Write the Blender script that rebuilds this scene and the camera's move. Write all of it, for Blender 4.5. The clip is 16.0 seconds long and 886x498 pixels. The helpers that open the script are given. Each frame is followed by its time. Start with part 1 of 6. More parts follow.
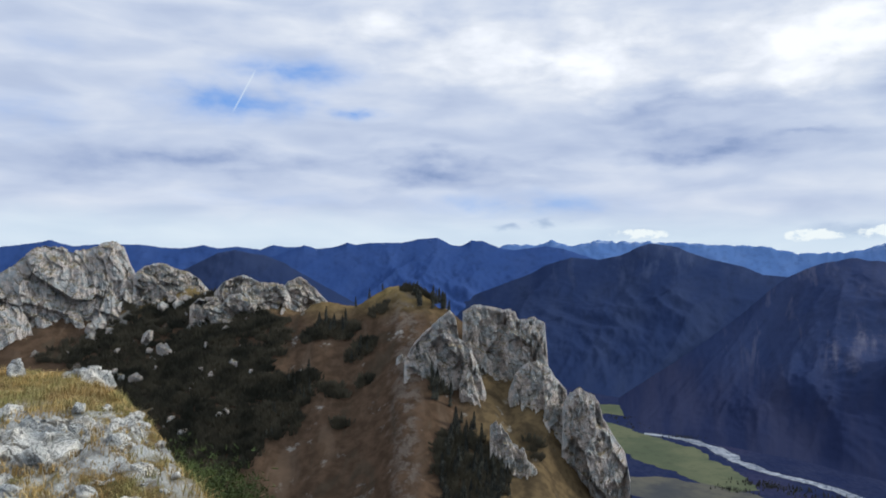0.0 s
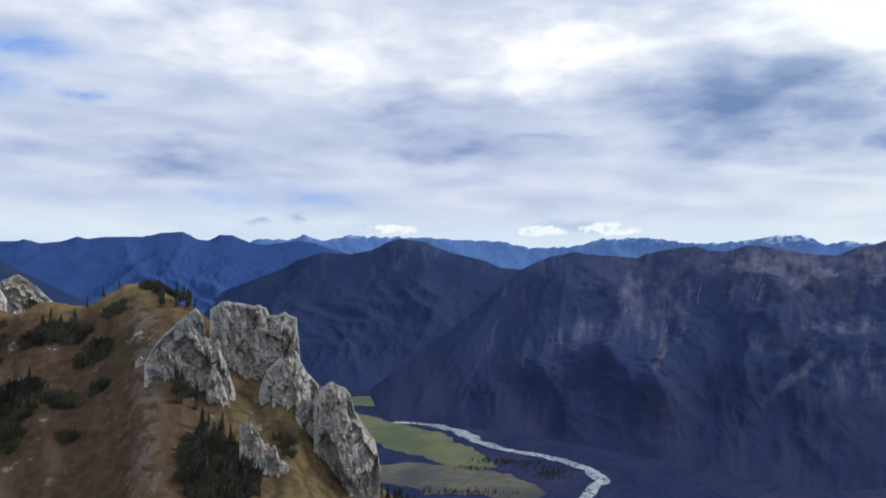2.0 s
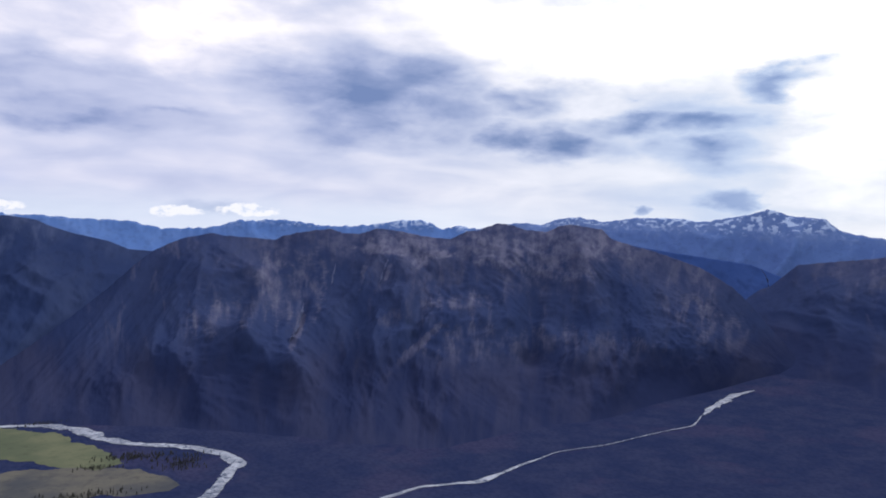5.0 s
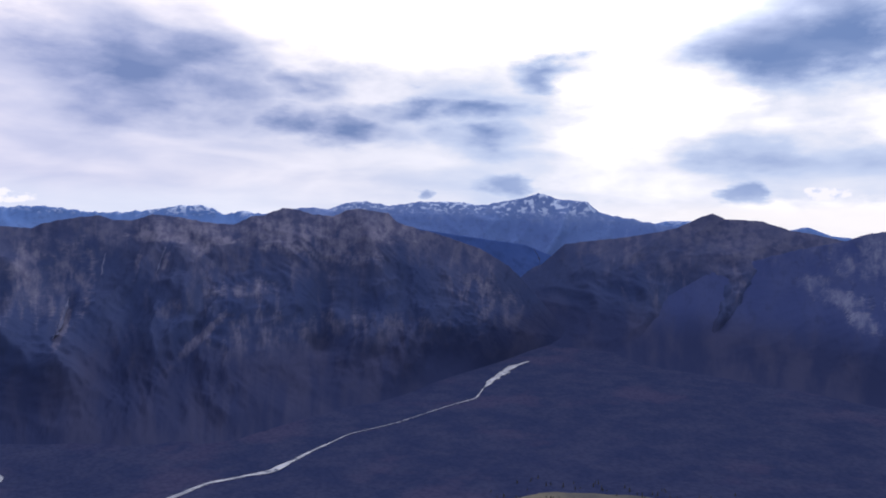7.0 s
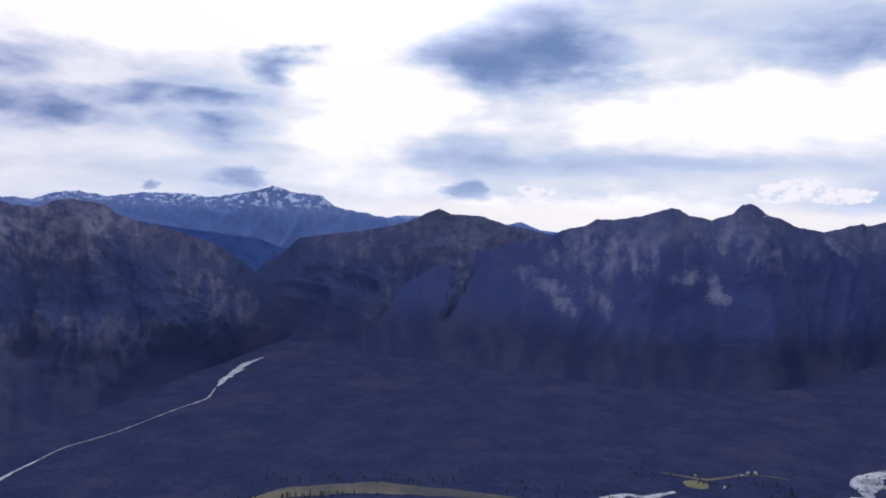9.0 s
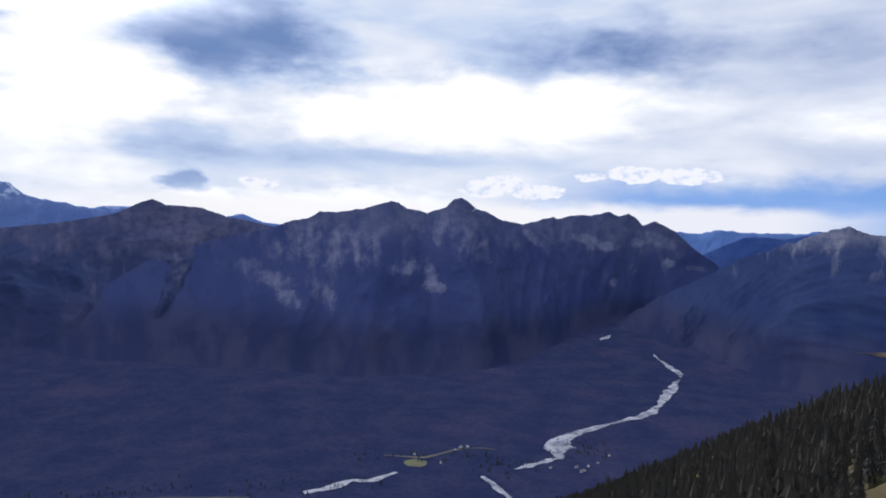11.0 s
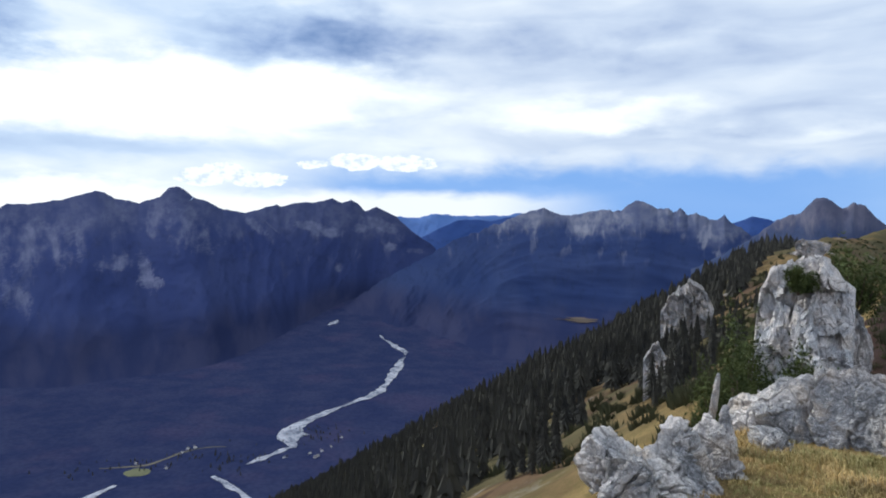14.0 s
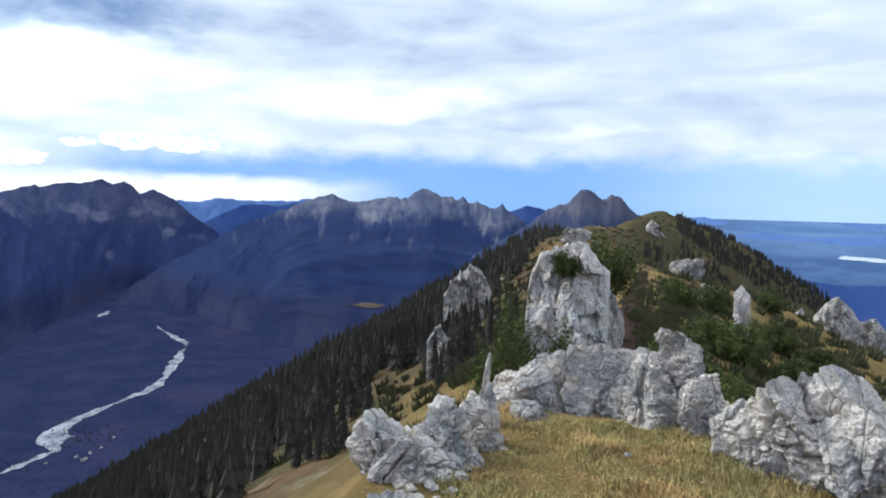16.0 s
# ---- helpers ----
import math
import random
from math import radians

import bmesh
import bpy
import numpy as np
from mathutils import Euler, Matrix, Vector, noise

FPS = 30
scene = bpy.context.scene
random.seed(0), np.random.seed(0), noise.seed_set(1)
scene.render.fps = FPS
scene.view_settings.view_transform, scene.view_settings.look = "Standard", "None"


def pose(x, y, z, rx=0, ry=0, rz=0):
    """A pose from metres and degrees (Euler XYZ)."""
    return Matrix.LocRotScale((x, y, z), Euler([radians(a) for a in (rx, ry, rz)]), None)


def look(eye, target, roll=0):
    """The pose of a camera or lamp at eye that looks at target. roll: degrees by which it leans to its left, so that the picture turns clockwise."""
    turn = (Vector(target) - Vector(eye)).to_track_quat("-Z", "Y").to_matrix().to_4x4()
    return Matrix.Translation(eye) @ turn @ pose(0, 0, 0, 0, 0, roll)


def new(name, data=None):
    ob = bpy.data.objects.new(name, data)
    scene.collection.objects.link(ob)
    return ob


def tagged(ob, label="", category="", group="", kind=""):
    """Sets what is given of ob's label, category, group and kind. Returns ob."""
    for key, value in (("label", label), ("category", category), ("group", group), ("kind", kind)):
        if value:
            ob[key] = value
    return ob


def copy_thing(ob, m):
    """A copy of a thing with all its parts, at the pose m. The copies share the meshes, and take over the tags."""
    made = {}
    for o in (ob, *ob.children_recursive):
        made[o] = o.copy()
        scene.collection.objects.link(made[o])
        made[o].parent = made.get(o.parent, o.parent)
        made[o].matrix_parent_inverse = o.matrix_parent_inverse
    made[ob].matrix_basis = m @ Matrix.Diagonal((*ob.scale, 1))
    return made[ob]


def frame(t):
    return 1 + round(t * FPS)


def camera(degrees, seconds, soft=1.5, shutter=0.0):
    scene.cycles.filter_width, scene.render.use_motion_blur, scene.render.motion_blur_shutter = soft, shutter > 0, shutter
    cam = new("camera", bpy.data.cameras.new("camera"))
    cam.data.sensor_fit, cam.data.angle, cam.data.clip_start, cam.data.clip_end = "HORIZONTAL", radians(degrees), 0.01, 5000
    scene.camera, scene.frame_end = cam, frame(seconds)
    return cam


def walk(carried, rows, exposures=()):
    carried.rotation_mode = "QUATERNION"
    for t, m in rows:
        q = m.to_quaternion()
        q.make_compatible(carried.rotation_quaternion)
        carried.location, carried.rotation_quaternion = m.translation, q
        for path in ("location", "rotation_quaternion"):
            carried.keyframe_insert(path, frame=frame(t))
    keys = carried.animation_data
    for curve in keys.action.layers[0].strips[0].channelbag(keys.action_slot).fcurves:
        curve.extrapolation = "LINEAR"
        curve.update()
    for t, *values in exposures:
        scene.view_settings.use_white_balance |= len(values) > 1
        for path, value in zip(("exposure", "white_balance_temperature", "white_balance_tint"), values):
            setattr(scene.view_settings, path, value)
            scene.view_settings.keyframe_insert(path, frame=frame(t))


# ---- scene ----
cam = camera(60.9, 16.0, soft=1.9)
PATH = [  # seconds, x, y, z, then degrees: rx, ry, rz
    (0, -0.009, -0.000, 0.000, 89.66, -0.73, 1.46),
    (0.5, 0.021, -0.001, 0.000, 89.86, -0.85, -3.20),
    (1, 0.052, -0.004, 0.000, 89.97, -0.95, -8.05),
    (1.5, 0.081, -0.009, 0.000, 89.87, -0.75, -12.68),
    (2, 0.109, -0.017, 0.000, 89.52, -0.87, -17.19),
    (2.5, 0.137, -0.026, 0.000, 89.26, -0.50, -21.69),
    (3, 0.166, -0.039, 0.000, 89.14, -0.46, -26.66),
    (3.5, 0.194, -0.055, 0.000, 89.04, -0.38, -31.65),
    (4, 0.218, -0.071, 0.000, 88.94, -0.94, -36.13),
    (6.5, 0.307, -0.163, 0.000, 88.19, -1.30, -56.04),
    (7, 0.321, -0.186, 0.000, 87.94, -1.05, -60.27),
    (7.5, 0.334, -0.210, 0.000, 87.83, -1.36, -64.37),
    (8, 0.345, -0.237, 0.000, 87.74, -0.95, -68.85),
    (8.5, 0.356, -0.271, 0.000, 87.91, -1.11, -74.42),
    (9, 0.365, -0.307, 0.000, 87.89, -1.49, -80.20),
    (9.5, 0.369, -0.344, 0.000, 87.91, -1.76, -85.94),
    (10, 0.370, -0.381, 0.000, 87.94, -1.66, -91.68),
    (12.5, 0.344, -0.506, 0.000, 87.69, -1.01, -111.64),
    (13, 0.335, -0.526, 0.000, 87.57, -0.40, -114.98),
    (13.5, 0.327, -0.544, 0.000, 87.50, -0.73, -118.03),
    (14, 0.315, -0.565, 0.000, 87.27, -0.34, -121.73),
    (14.5, 0.300, -0.586, 0.000, 86.39, -0.20, -125.74),
    (15, 0.284, -0.607, 0.000, 85.85, -0.30, -129.77),
    (15.5, 0.267, -0.626, 0.000, 86.24, -1.52, -133.72),
    (16, 0.249, -0.644, 0.000, 86.45, -1.33, -137.69),
]
EXPOSURE = [  # seconds, stops, kelvin, tint
    (0.0, 0.0, 5850, 3), (4.0, 0.05, 5900, 10), (7.0, 0.04, 5950, 19), (9.5, -0.05, 5900, 18), (12.5, 0.12, 5800, 10), (14.5, 0.26, 5800, 6), (16.0, 0.40, 5850, 4),
]
walk(cam, [(t, pose(*p)) for t, *p in PATH], EXPOSURE)

# ---------------------------------------------------------------- light
SUN_AZ, SUN_EL = 76.0, 31.0      # degrees clockwise from +y, above the horizon


def sky_world():
    world = bpy.data.worlds.new("sky")
    scene.world = world
    world.use_nodes = True
    nt = world.node_tree
    nt.nodes.clear()
    link = nt.links.new

    def node(kind, operation=None):
        n = nt.nodes.new(kind)
        if operation:
            n.operation = operation
        return n

    def math_(op, a, b=None, c=None):
        n = node("ShaderNodeMath", operation=op)
        for i, v in enumerate((a, b, c)):
            if v is None:
                continue
            if isinstance(v, (int, float)):
                n.inputs[i].default_value = v
            else:
                link(v, n.inputs[i])
        return n.outputs[0]

    def vec(op, a, b=None, c=None):
        n = node("ShaderNodeVectorMath", operation=op)
        for i, v in enumerate((a, b, c)):
            if v is None:
                continue
            if isinstance(v, tuple):
                n.inputs[i].default_value = v
            else:
                link(v, n.inputs[i])
        return n.outputs["Value" if op == "LENGTH" else "Vector"]

    def fbm(v, scale, detail=6.0, rough=0.55, warp=0.0):
        n = node("ShaderNodeTexNoise")
        link(v, n.inputs["Vector"])
        n.inputs["Scale"].default_value, n.inputs["Detail"].default_value = scale, detail
        n.inputs["Roughness"].default_value, n.inputs["Distortion"].default_value = rough, warp
        return n

    def smooth(v, lo, hi):
        n = node("ShaderNodeMapRange")
        n.interpolation_type = "SMOOTHSTEP"
        link(v, n.inputs["Value"])
        n.inputs["From Min"].default_value, n.inputs["From Max"].default_value = lo, hi
        return n.outputs["Result"]

    def mix(fac, a, b):
        n = nt.nodes.new("ShaderNodeMix")
        n.data_type = "RGBA"
        if isinstance(fac, float):
            n.inputs[0].default_value = fac
        else:
            link(fac, n.inputs[0])
        for i, v in ((6, a), (7, b)):
            if isinstance(v, tuple):
                n.inputs[i].default_value = (*v, 1)
            else:
                link(v, n.inputs[i])
        return n.outputs[2]

    coord = node("ShaderNodeTexCoord").outputs["Generated"]
    sep = node("ShaderNodeSeparateXYZ")
    link(coord, sep.inputs[0])
    dx, dy, dz = sep.outputs
    # azimuth is kept off its seam by turning the plan so that the seam lies behind the mountains' back
    az = math_("MULTIPLY", math_("ARCTAN2", dx, dy), 180 / math.pi)
    turn = math_("MULTIPLY", math_("LESS_THAN", az, -80.0), 360.0)
    az = math_("ADD", az, turn)
    el = math_("MULTIPLY", math_("ARCSINE", dz), 180 / math.pi)
    comb = node("ShaderNodeCombineXYZ")
    link(az, comb.inputs[0])
    link(el, comb.inputs[1])
    flat = comb.outputs[0]
    wide = vec("MULTIPLY", flat, (0.06, 0.26, 1.0))
    warp = fbm(vec("MULTIPLY", flat, (0.08, 0.2, 1.0)), 1.5, 8.0, 0.55).outputs["Color"]
    shift = vec("MULTIPLY", vec("ADD", warp, (-0.5, -0.5, -0.5)), (15.0, 6.0, 0.0))
    bent = vec("ADD", flat, shift)
    lite = vec("MULTIPLY", vec("ADD", fbm(vec("MULTIPLY", flat, (0.22, 0.5, 1.0)), 1.5, 5.0, 0.55).outputs["Color"], (-0.5, -0.5, -0.5)), (5.0, 1.4, 0.0))
    tight = vec("ADD", flat, lite)

    def blobs(items, where):
        total = None
        for a, e, wa, we, k in items:
            d = vec("LENGTH", vec("MULTIPLY_ADD", where, (1 / wa, 1 / we, 0.0), (-a / wa, -e / we, 0.0)))
            d = math_("MULTIPLY_ADD", d, -k, k)
            total = d if total is None else math_("MAXIMUM", total, d)
        return math_("MAXIMUM", total, 0.0)

    grey_1 = [(-20, 5.8, 27.7, 2.8, 0.5), (-2, 5.5, 11.0, 2.4, 0.58), (14.9, 10.3, 19.0, 2.3, 0.43), (17.7, 7.1, 24.1, 1.8, 0.47), (-5.2, 7.7, 30.6, 2.6, 0.29), (-23.4, 10.9, 21.9, 2.9, 0.18), (16.1, 8.5, 24.1, 4.5, 0.4), (12.4, 10.9, 20.4, 2.2, 0.36), (23.2, 7.3, 12.4, 1.3, 0.5), (37.9, 12.9, 9.5, 3.8, 0.48), (48.4, 10.2, 8.8, 1.8, 0.63), (51.7, 6.9, 8.0, 2.2, 0.59), (61.4, 9.8, 10.9, 4.4, 0.39)]
    grey_2 = [(39.3, 10.7, 15.3, 6.2, 0.85), (49.0, 10.2, 8.0, 2.2, 0.8), (52.2, 7.4, 7.7, 2.6, 0.85), (60.2, 8.4, 8.8, 1.8, 0.7), (63.2, 6.4, 7.3, 1.8, 0.6), (69.0, 10.8, 6.9, 1.6, 1.0), (85.1, 12.6, 12.8, 4.5, 1.25), (83.9, 4.5, 21.9, 3.3, 0.45)]
    grey_3 = [(113.1, 12.8, 19.0, 4.4, 0.79), (96.5, 5.4, 24.1, 3.1, 0.45), (126.6, 12.1, 30.6, 6.2, 0.43), (108.7, 12.4, 8.8, 2.5, 0.43), (134.6, 12.0, 51.1, 5.1, 0.4), (143.7, 6.4, 30.6, 4.4, 0.36), (110.1, 12.1, 16.1, 2.9, 0.36), (158.5, 7.5, 21.9, 4.4, 0.36), (146.8, 2.7, 36.5, 2.2, 0.22)]
    small_grey = [(6.4, 1.75, 1.5, 0.55, 0.55), (3.2, 1.3, 1.2, 0.4, 0.45), (27, 1.3, 5.0, 0.9, 0.42), (13, 0.9, 6.4, 0.7, 0.3), (82, 2.4, 2.5, 1.1, 0.9),
                  (65, 2.9, 3.0, 1.2, 0.7), (59, 2.2, 1.2, 0.4, 0.6)]
    blue = [(-17, 10.2, 9.4, 2.6, 1.0), (-13, 12.4, 8.4, 2.2, 0.9), (-8, 9.6, 3.4, 1.0, 0.9), (-31, 8.5, 6.4, 2.6, 0.6), (4, 3.1, 14.8, 1.8, 0.7),
            (-16, 3.2, 12.9, 1.2, 0.4), (-30, 13.1, 5.0, 2.0, 0.4)]
    white = [(8, 13.5, 16.3, 5.0, 0.6), (27, 13.8, 14.8, 4.5, 0.7), (-5, 15.5, 14.8, 3.4, 0.4), (51, 14.7, 20.8, 5.0, 1.0), (56, 14.2, 24.7, 6.1, 1.0),
             (75, 12.2, 9.4, 14.5, 1.0), (99, 8.6, 14.8, 3.4, 1.0), (68, 14.4, 19.8, 3.4, 1.0), (100, 8.0, 22.3, 3.9, 1.0), (125, 0.6, 12.9, 1.2, 0.9),
             (90, 0.9, 18.8, 1.7, 0.8), (107, 8.8, 19.8, 2.8, 0.9), (118, 0.7, 17.3, 1.2, 0.9), (134, 7.2, 12.9, 1.7, 0.6), (150, 5.6, 14.8, 1.2, 0.3)]
    cumulus = [(115, 3.8, 2.8, 0.75, 1.0), (119, 3.8, 2.8, 0.85, 1.0), (104, 2.6, 2.7, 0.85, 1.0), (108, 2.4, 2.8, 0.75, 1.0), (106, 3.0, 2.0, 0.8, 0.9),
               (112, 3.6, 1.6, 0.5, 0.8), (87, 2.4, 2.0, 0.6, 0.7), (24.5, 1.0, 4.0, 0.75, 0.42), (29.5, 1.2, 4.0, 0.85, 0.45), (13.5, 0.9, 4.0, 0.7, 0.36)]

    sky = node("ShaderNodeTexSky")
    sky.sky_type, sky.sun_disc = "NISHITA", False
    sky.sun_elevation, sky.sun_rotation = radians(SUN_EL), radians(SUN_AZ)
    sky.altitude, sky.dust_density, sky.ozone_density = 1800, 0.6, 1.5
    clear = vec("MULTIPLY", sky.outputs[0], (0.085, 0.11, 0.16))

    big = fbm(wide, 2.0, 4.0, 0.45, 0.4).outputs[0]
    fine = fbm(vec("MULTIPLY", flat, (0.13, 0.26, 1.0)), 1.9, 8.0, 0.52, 0.25).outputs[0]
    tone = math_("ADD", math_("MULTIPLY", big, 0.72), math_("MULTIPLY", fine, 0.28))
    swell = math_("MULTIPLY_ADD", fine, 1.8, 0.1)
    g = math_("MULTIPLY", math_("MAXIMUM", blobs(grey_3, bent), math_("MAXIMUM", blobs(grey_1, bent), blobs(grey_2, bent))), swell)
    w = math_("MULTIPLY", blobs(white, bent), swell)
    sg = math_("MULTIPLY", blobs(small_grey, tight), swell)
    puff = fbm(vec("MULTIPLY", flat, (0.4, 0.6, 1.0)), 2.4, 6.0, 0.6).outputs[0]
    snug = vec("ADD", flat, vec("MULTIPLY", lite, (0.5, 0.7, 0.0)))
    cu = math_("MULTIPLY", blobs(cumulus, snug), math_("MULTIPLY_ADD", puff, 2.4, -0.35))
    b = math_("MULTIPLY", blobs(blue, tight), math_("MULTIPLY_ADD", fine, 2.6, -0.35))
    # how bright the cloud is: thin veil, white swells, shaded undersides
    v = math_("MULTIPLY_ADD", math_("SUBTRACT", tone, 0.5), 0.72, math_("MULTIPLY_ADD", smooth(az, 52.0, 25.0), -0.11, math_("MULTIPLY_ADD", smooth(az, 118.0, 150.0), -0.09, 0.665)))
    v = math_("MULTIPLY_ADD", smooth(w, 0.0, 0.7), 0.42, v)
    v = math_("MULTIPLY_ADD", smooth(g, 0.05, 0.95), -0.66, v)
    v = math_("MULTIPLY_ADD", smooth(sg, 0.03, 0.5), -0.42, v)
    ramp = node("ShaderNodeValToRGB")
    stops = ((0.0, (0.20, 0.28, 0.46)), (0.26, (0.39, 0.46, 0.62)), (0.52, (0.63, 0.68, 0.77)), (0.72, (0.86, 0.87, 0.87)), (0.95, (1.12, 1.10, 1.05)))
    els = ramp.color_ramp.elements
    while len(els) < len(stops):
        els.new(0.5)
    for e, (where, colour) in zip(els, stops):
        e.position, e.color = where, (*colour, 1)
    link(v, ramp.inputs[0])
    clear = mix(0.8, clear, mix(smooth(az, 40.0, 100.0), (0.17, 0.36, 0.80), (0.12, 0.28, 0.72)))
    veil = mix(smooth(az, 70.0, 20.0), ramp.outputs[0], vec("MULTIPLY", ramp.outputs[0], (1.04, 0.985, 1.03)))
    veil = mix(math_("MULTIPLY", math_("MULTIPLY", smooth(az, 50.0, 66.0), smooth(az, 125.0, 105.0)), smooth(v, 0.80, 0.5)), veil, vec("MULTIPLY", veil, (0.94, 1.0, 1.05)))
    c = mix(math_("MULTIPLY", smooth(b, 0.05, 1.25), 0.9), veil, clear)
    # under the cloud sheet the sky is open towards the plain
    brim = math_("MULTIPLY_ADD", math_("SUBTRACT", fine, 0.5), 3.4, el)
    open_ = math_("MULTIPLY", smooth(brim, 4.6, 2.2), smooth(math_("MULTIPLY_ADD", fine, 8.0, az), 108.0, 122.0))
    paler = mix(smooth(az, 145.0, 165.0), (0.20, 0.39, 0.75), (0.45, 0.62, 0.84))
    c = mix(math_("MULTIPLY", open_, 0.88), c, paler)
    # the clear strip of light along the horizon under the cloud sheet
    low = math_("ADD", el, math_("MULTIPLY", math_("SUBTRACT", fine, 0.5), 1.6))
    strip = math_("MULTIPLY", math_("MULTIPLY", smooth(low, 1.9, 0.9), smooth(az, 66.0, 84.0)), smooth(az, 136.0, 124.0))
    c = mix(math_("MULTIPLY", strip, 0.85), c, (1.05, 1.0, 0.90))
    pale = math_("MULTIPLY", smooth(low, 3.2, 0.6), smooth(az, 62.0, 40.0))
    c = mix(math_("MULTIPLY", pale, 0.55), c, (0.84, 0.90, 0.93))
    c = mix(smooth(cu, 0.14, 0.24), c, mix(smooth(puff, 0.38, 0.54), (0.74, 0.79, 0.87), (1.02, 0.99, 0.95)))
    # one old vapour trail
    rel = node("ShaderNodeSeparateXYZ")
    link(vec("SUBTRACT", flat, (-16.35, 10.95, 0.0)), rel.inputs[0])
    off = math_("ABSOLUTE", math_("SUBTRACT", math_("MULTIPLY", rel.outputs[0], 0.89), math_("MULTIPLY", rel.outputs[1], 0.46)))
    run = math_("ABSOLUTE", math_("ADD", math_("MULTIPLY", rel.outputs[0], 0.46), math_("MULTIPLY", rel.outputs[1], 0.89)))
    c = mix(math_("MULTIPLY", math_("MULTIPLY", smooth(off, 0.09, 0.02), smooth(run, 1.9, 1.2)), 0.45), c, (0.9, 0.92, 0.95))
    # veil of light round the sun behind the cloud
    away = vec("LENGTH", vec("MULTIPLY_ADD", flat, (1 / 26.0, 1 / 20.0, 0.0), (-SUN_AZ / 26.0, -SUN_EL / 20.0, 0.0)))
    glow = math_("POWER", math_("MAXIMUM", math_("SUBTRACT", 1.0, away), 0.0), 1.5)
    c = mix(math_("MULTIPLY", glow, 0.9), c, (6.5, 6.2, 5.8))
    # overcast: the cloud sheet is brighter overhead than along the horizon
    over = math_("MULTIPLY_ADD", smooth(el, 17.0, 62.0), 0.85, 1.0)
    lit = node("ShaderNodeVectorMath", operation="SCALE")
    link(c, lit.inputs[0])
    link(over, lit.inputs["Scale"])
    c = lit.outputs[0]
    bg = node("ShaderNodeBackground")
    link(c, bg.inputs["Color"])
    bg.inputs["Strength"].default_value = 0.93
    out = node("ShaderNodeOutputWorld")
    link(bg.outputs[0], out.inputs[0])
    world.cycles.sampling_method = "MANUAL"
    world.cycles.sample_map_resolution = 512


sky_world()
sun = new("sun", bpy.data.lights.new("sun", "SUN"))
sun.data.energy, sun.data.angle, sun.data.color = 3.0, radians(7.0), (1.0, 0.92, 0.80)
sun.matrix_world = look((0, 0, 0), (-math.sin(radians(SUN_AZ)) * math.cos(radians(SUN_EL)), -math.cos(radians(SUN_AZ)) * math.cos(radians(SUN_EL)), -math.sin(radians(SUN_EL))))

# ---------------------------------------------------------------- noise
PERM = np.random.RandomState(7).permutation(256)
PERM = np.concatenate([PERM, PERM, PERM])
GRAD = np.random.RandomState(8).normal(size=(256, 3))
GRAD /= np.linalg.norm(GRAD, axis=1)[:, None]


def perlin(p):
    """Gradient noise at the points p (n, 3), about -1 to 1."""
    i = np.floor(p).astype(int)
    f = p - i
    u = f * f * f * (f * (f * 6 - 15) + 10)
    i &= 255
    total = np.zeros(len(p))
    for a in (0, 1):
        wa = u[:, 0] if a else 1 - u[:, 0]
        for b in (0, 1):
            wb = wa * (u[:, 1] if b else 1 - u[:, 1])
            for c in (0, 1):
                wc = wb * (u[:, 2] if c else 1 - u[:, 2])
                h = PERM[PERM[PERM[i[:, 0] + a] + i[:, 1] + b] + i[:, 2] + c]
                g = GRAD[h]
                total += wc * (g[:, 0] * (f[:, 0] - a) + g[:, 1] * (f[:, 1] - b) + g[:, 2] * (f[:, 2] - c))
    return total * 1.6


def fractal(p, octaves=4, gain=0.5, ridged=False):
    total, amp, q = np.zeros(len(p)), 1.0, np.array(p, float)
    for _ in range(octaves):
        n = perlin(q)
        total += amp * (1 - 2 * np.abs(n) if ridged else n)
        q, amp = q * 2.03 + 17.3, amp * gain
    return total


RAND = np.random.RandomState(9).uniform(-1, 1, (256, 7))


def facets(p, tilt=0.7):
    """Broken planes: each cell of a jittered lattice has its own height and slope."""
    base = np.floor(p).astype(int)
    best, value = np.full(len(p), 1e9), np.zeros(len(p))
    for dx in (-1, 0, 1):
        for dy in (-1, 0, 1):
            for dz in (-1, 0, 1):
                c = base + (dx, dy, dz)
                i = c & 255
                k = RAND[PERM[PERM[PERM[i[:, 0]] + i[:, 1]] + i[:, 2]]]
                off = p - (c + 0.5 + 0.42 * k[:, :3])
                d = (off * off).sum(1)
                near = d < best
                best = np.where(near, d, best)
                value = np.where(near, k[:, 3] * 0.55 + tilt * (off * k[:, 4:7]).sum(1), value)
    return value


def flat_points(x, y, scale, seed=0.0):
    return np.stack([np.ravel(x) * scale, np.ravel(y) * scale, np.full(np.size(x), seed + 0.37)], 1)


# ---------------------------------------------------------------- the lie of the land
VALLEY = -420.0


def smin(a, b, k):
    h = np.clip(0.5 + 0.5 * (b - a) / k, 0, 1)
    return b * (1 - h) + a * h - k * h * (1 - h)


def smax(a, b, k):
    return -smin(-a, -b, k)


def floor_z(r, az=None):
    """The valley floor, which climbs gently towards the heads of the valleys and more towards the northern plain."""
    climb = 0.1355 if az is None else np.interp(az, [-90, 136, 147, 175, 270], [0.045, 0.045, 0.1355, 0.1355, 0.1355])
    return VALLEY + np.clip(r - 2300, 0, None) * climb


STAND = (0.25, -0.64)            # the ridge's bearings are taken from here, those of the other side from the origin


def stand(az):
    return STAND if az > 100 else (0.0, 0.0)


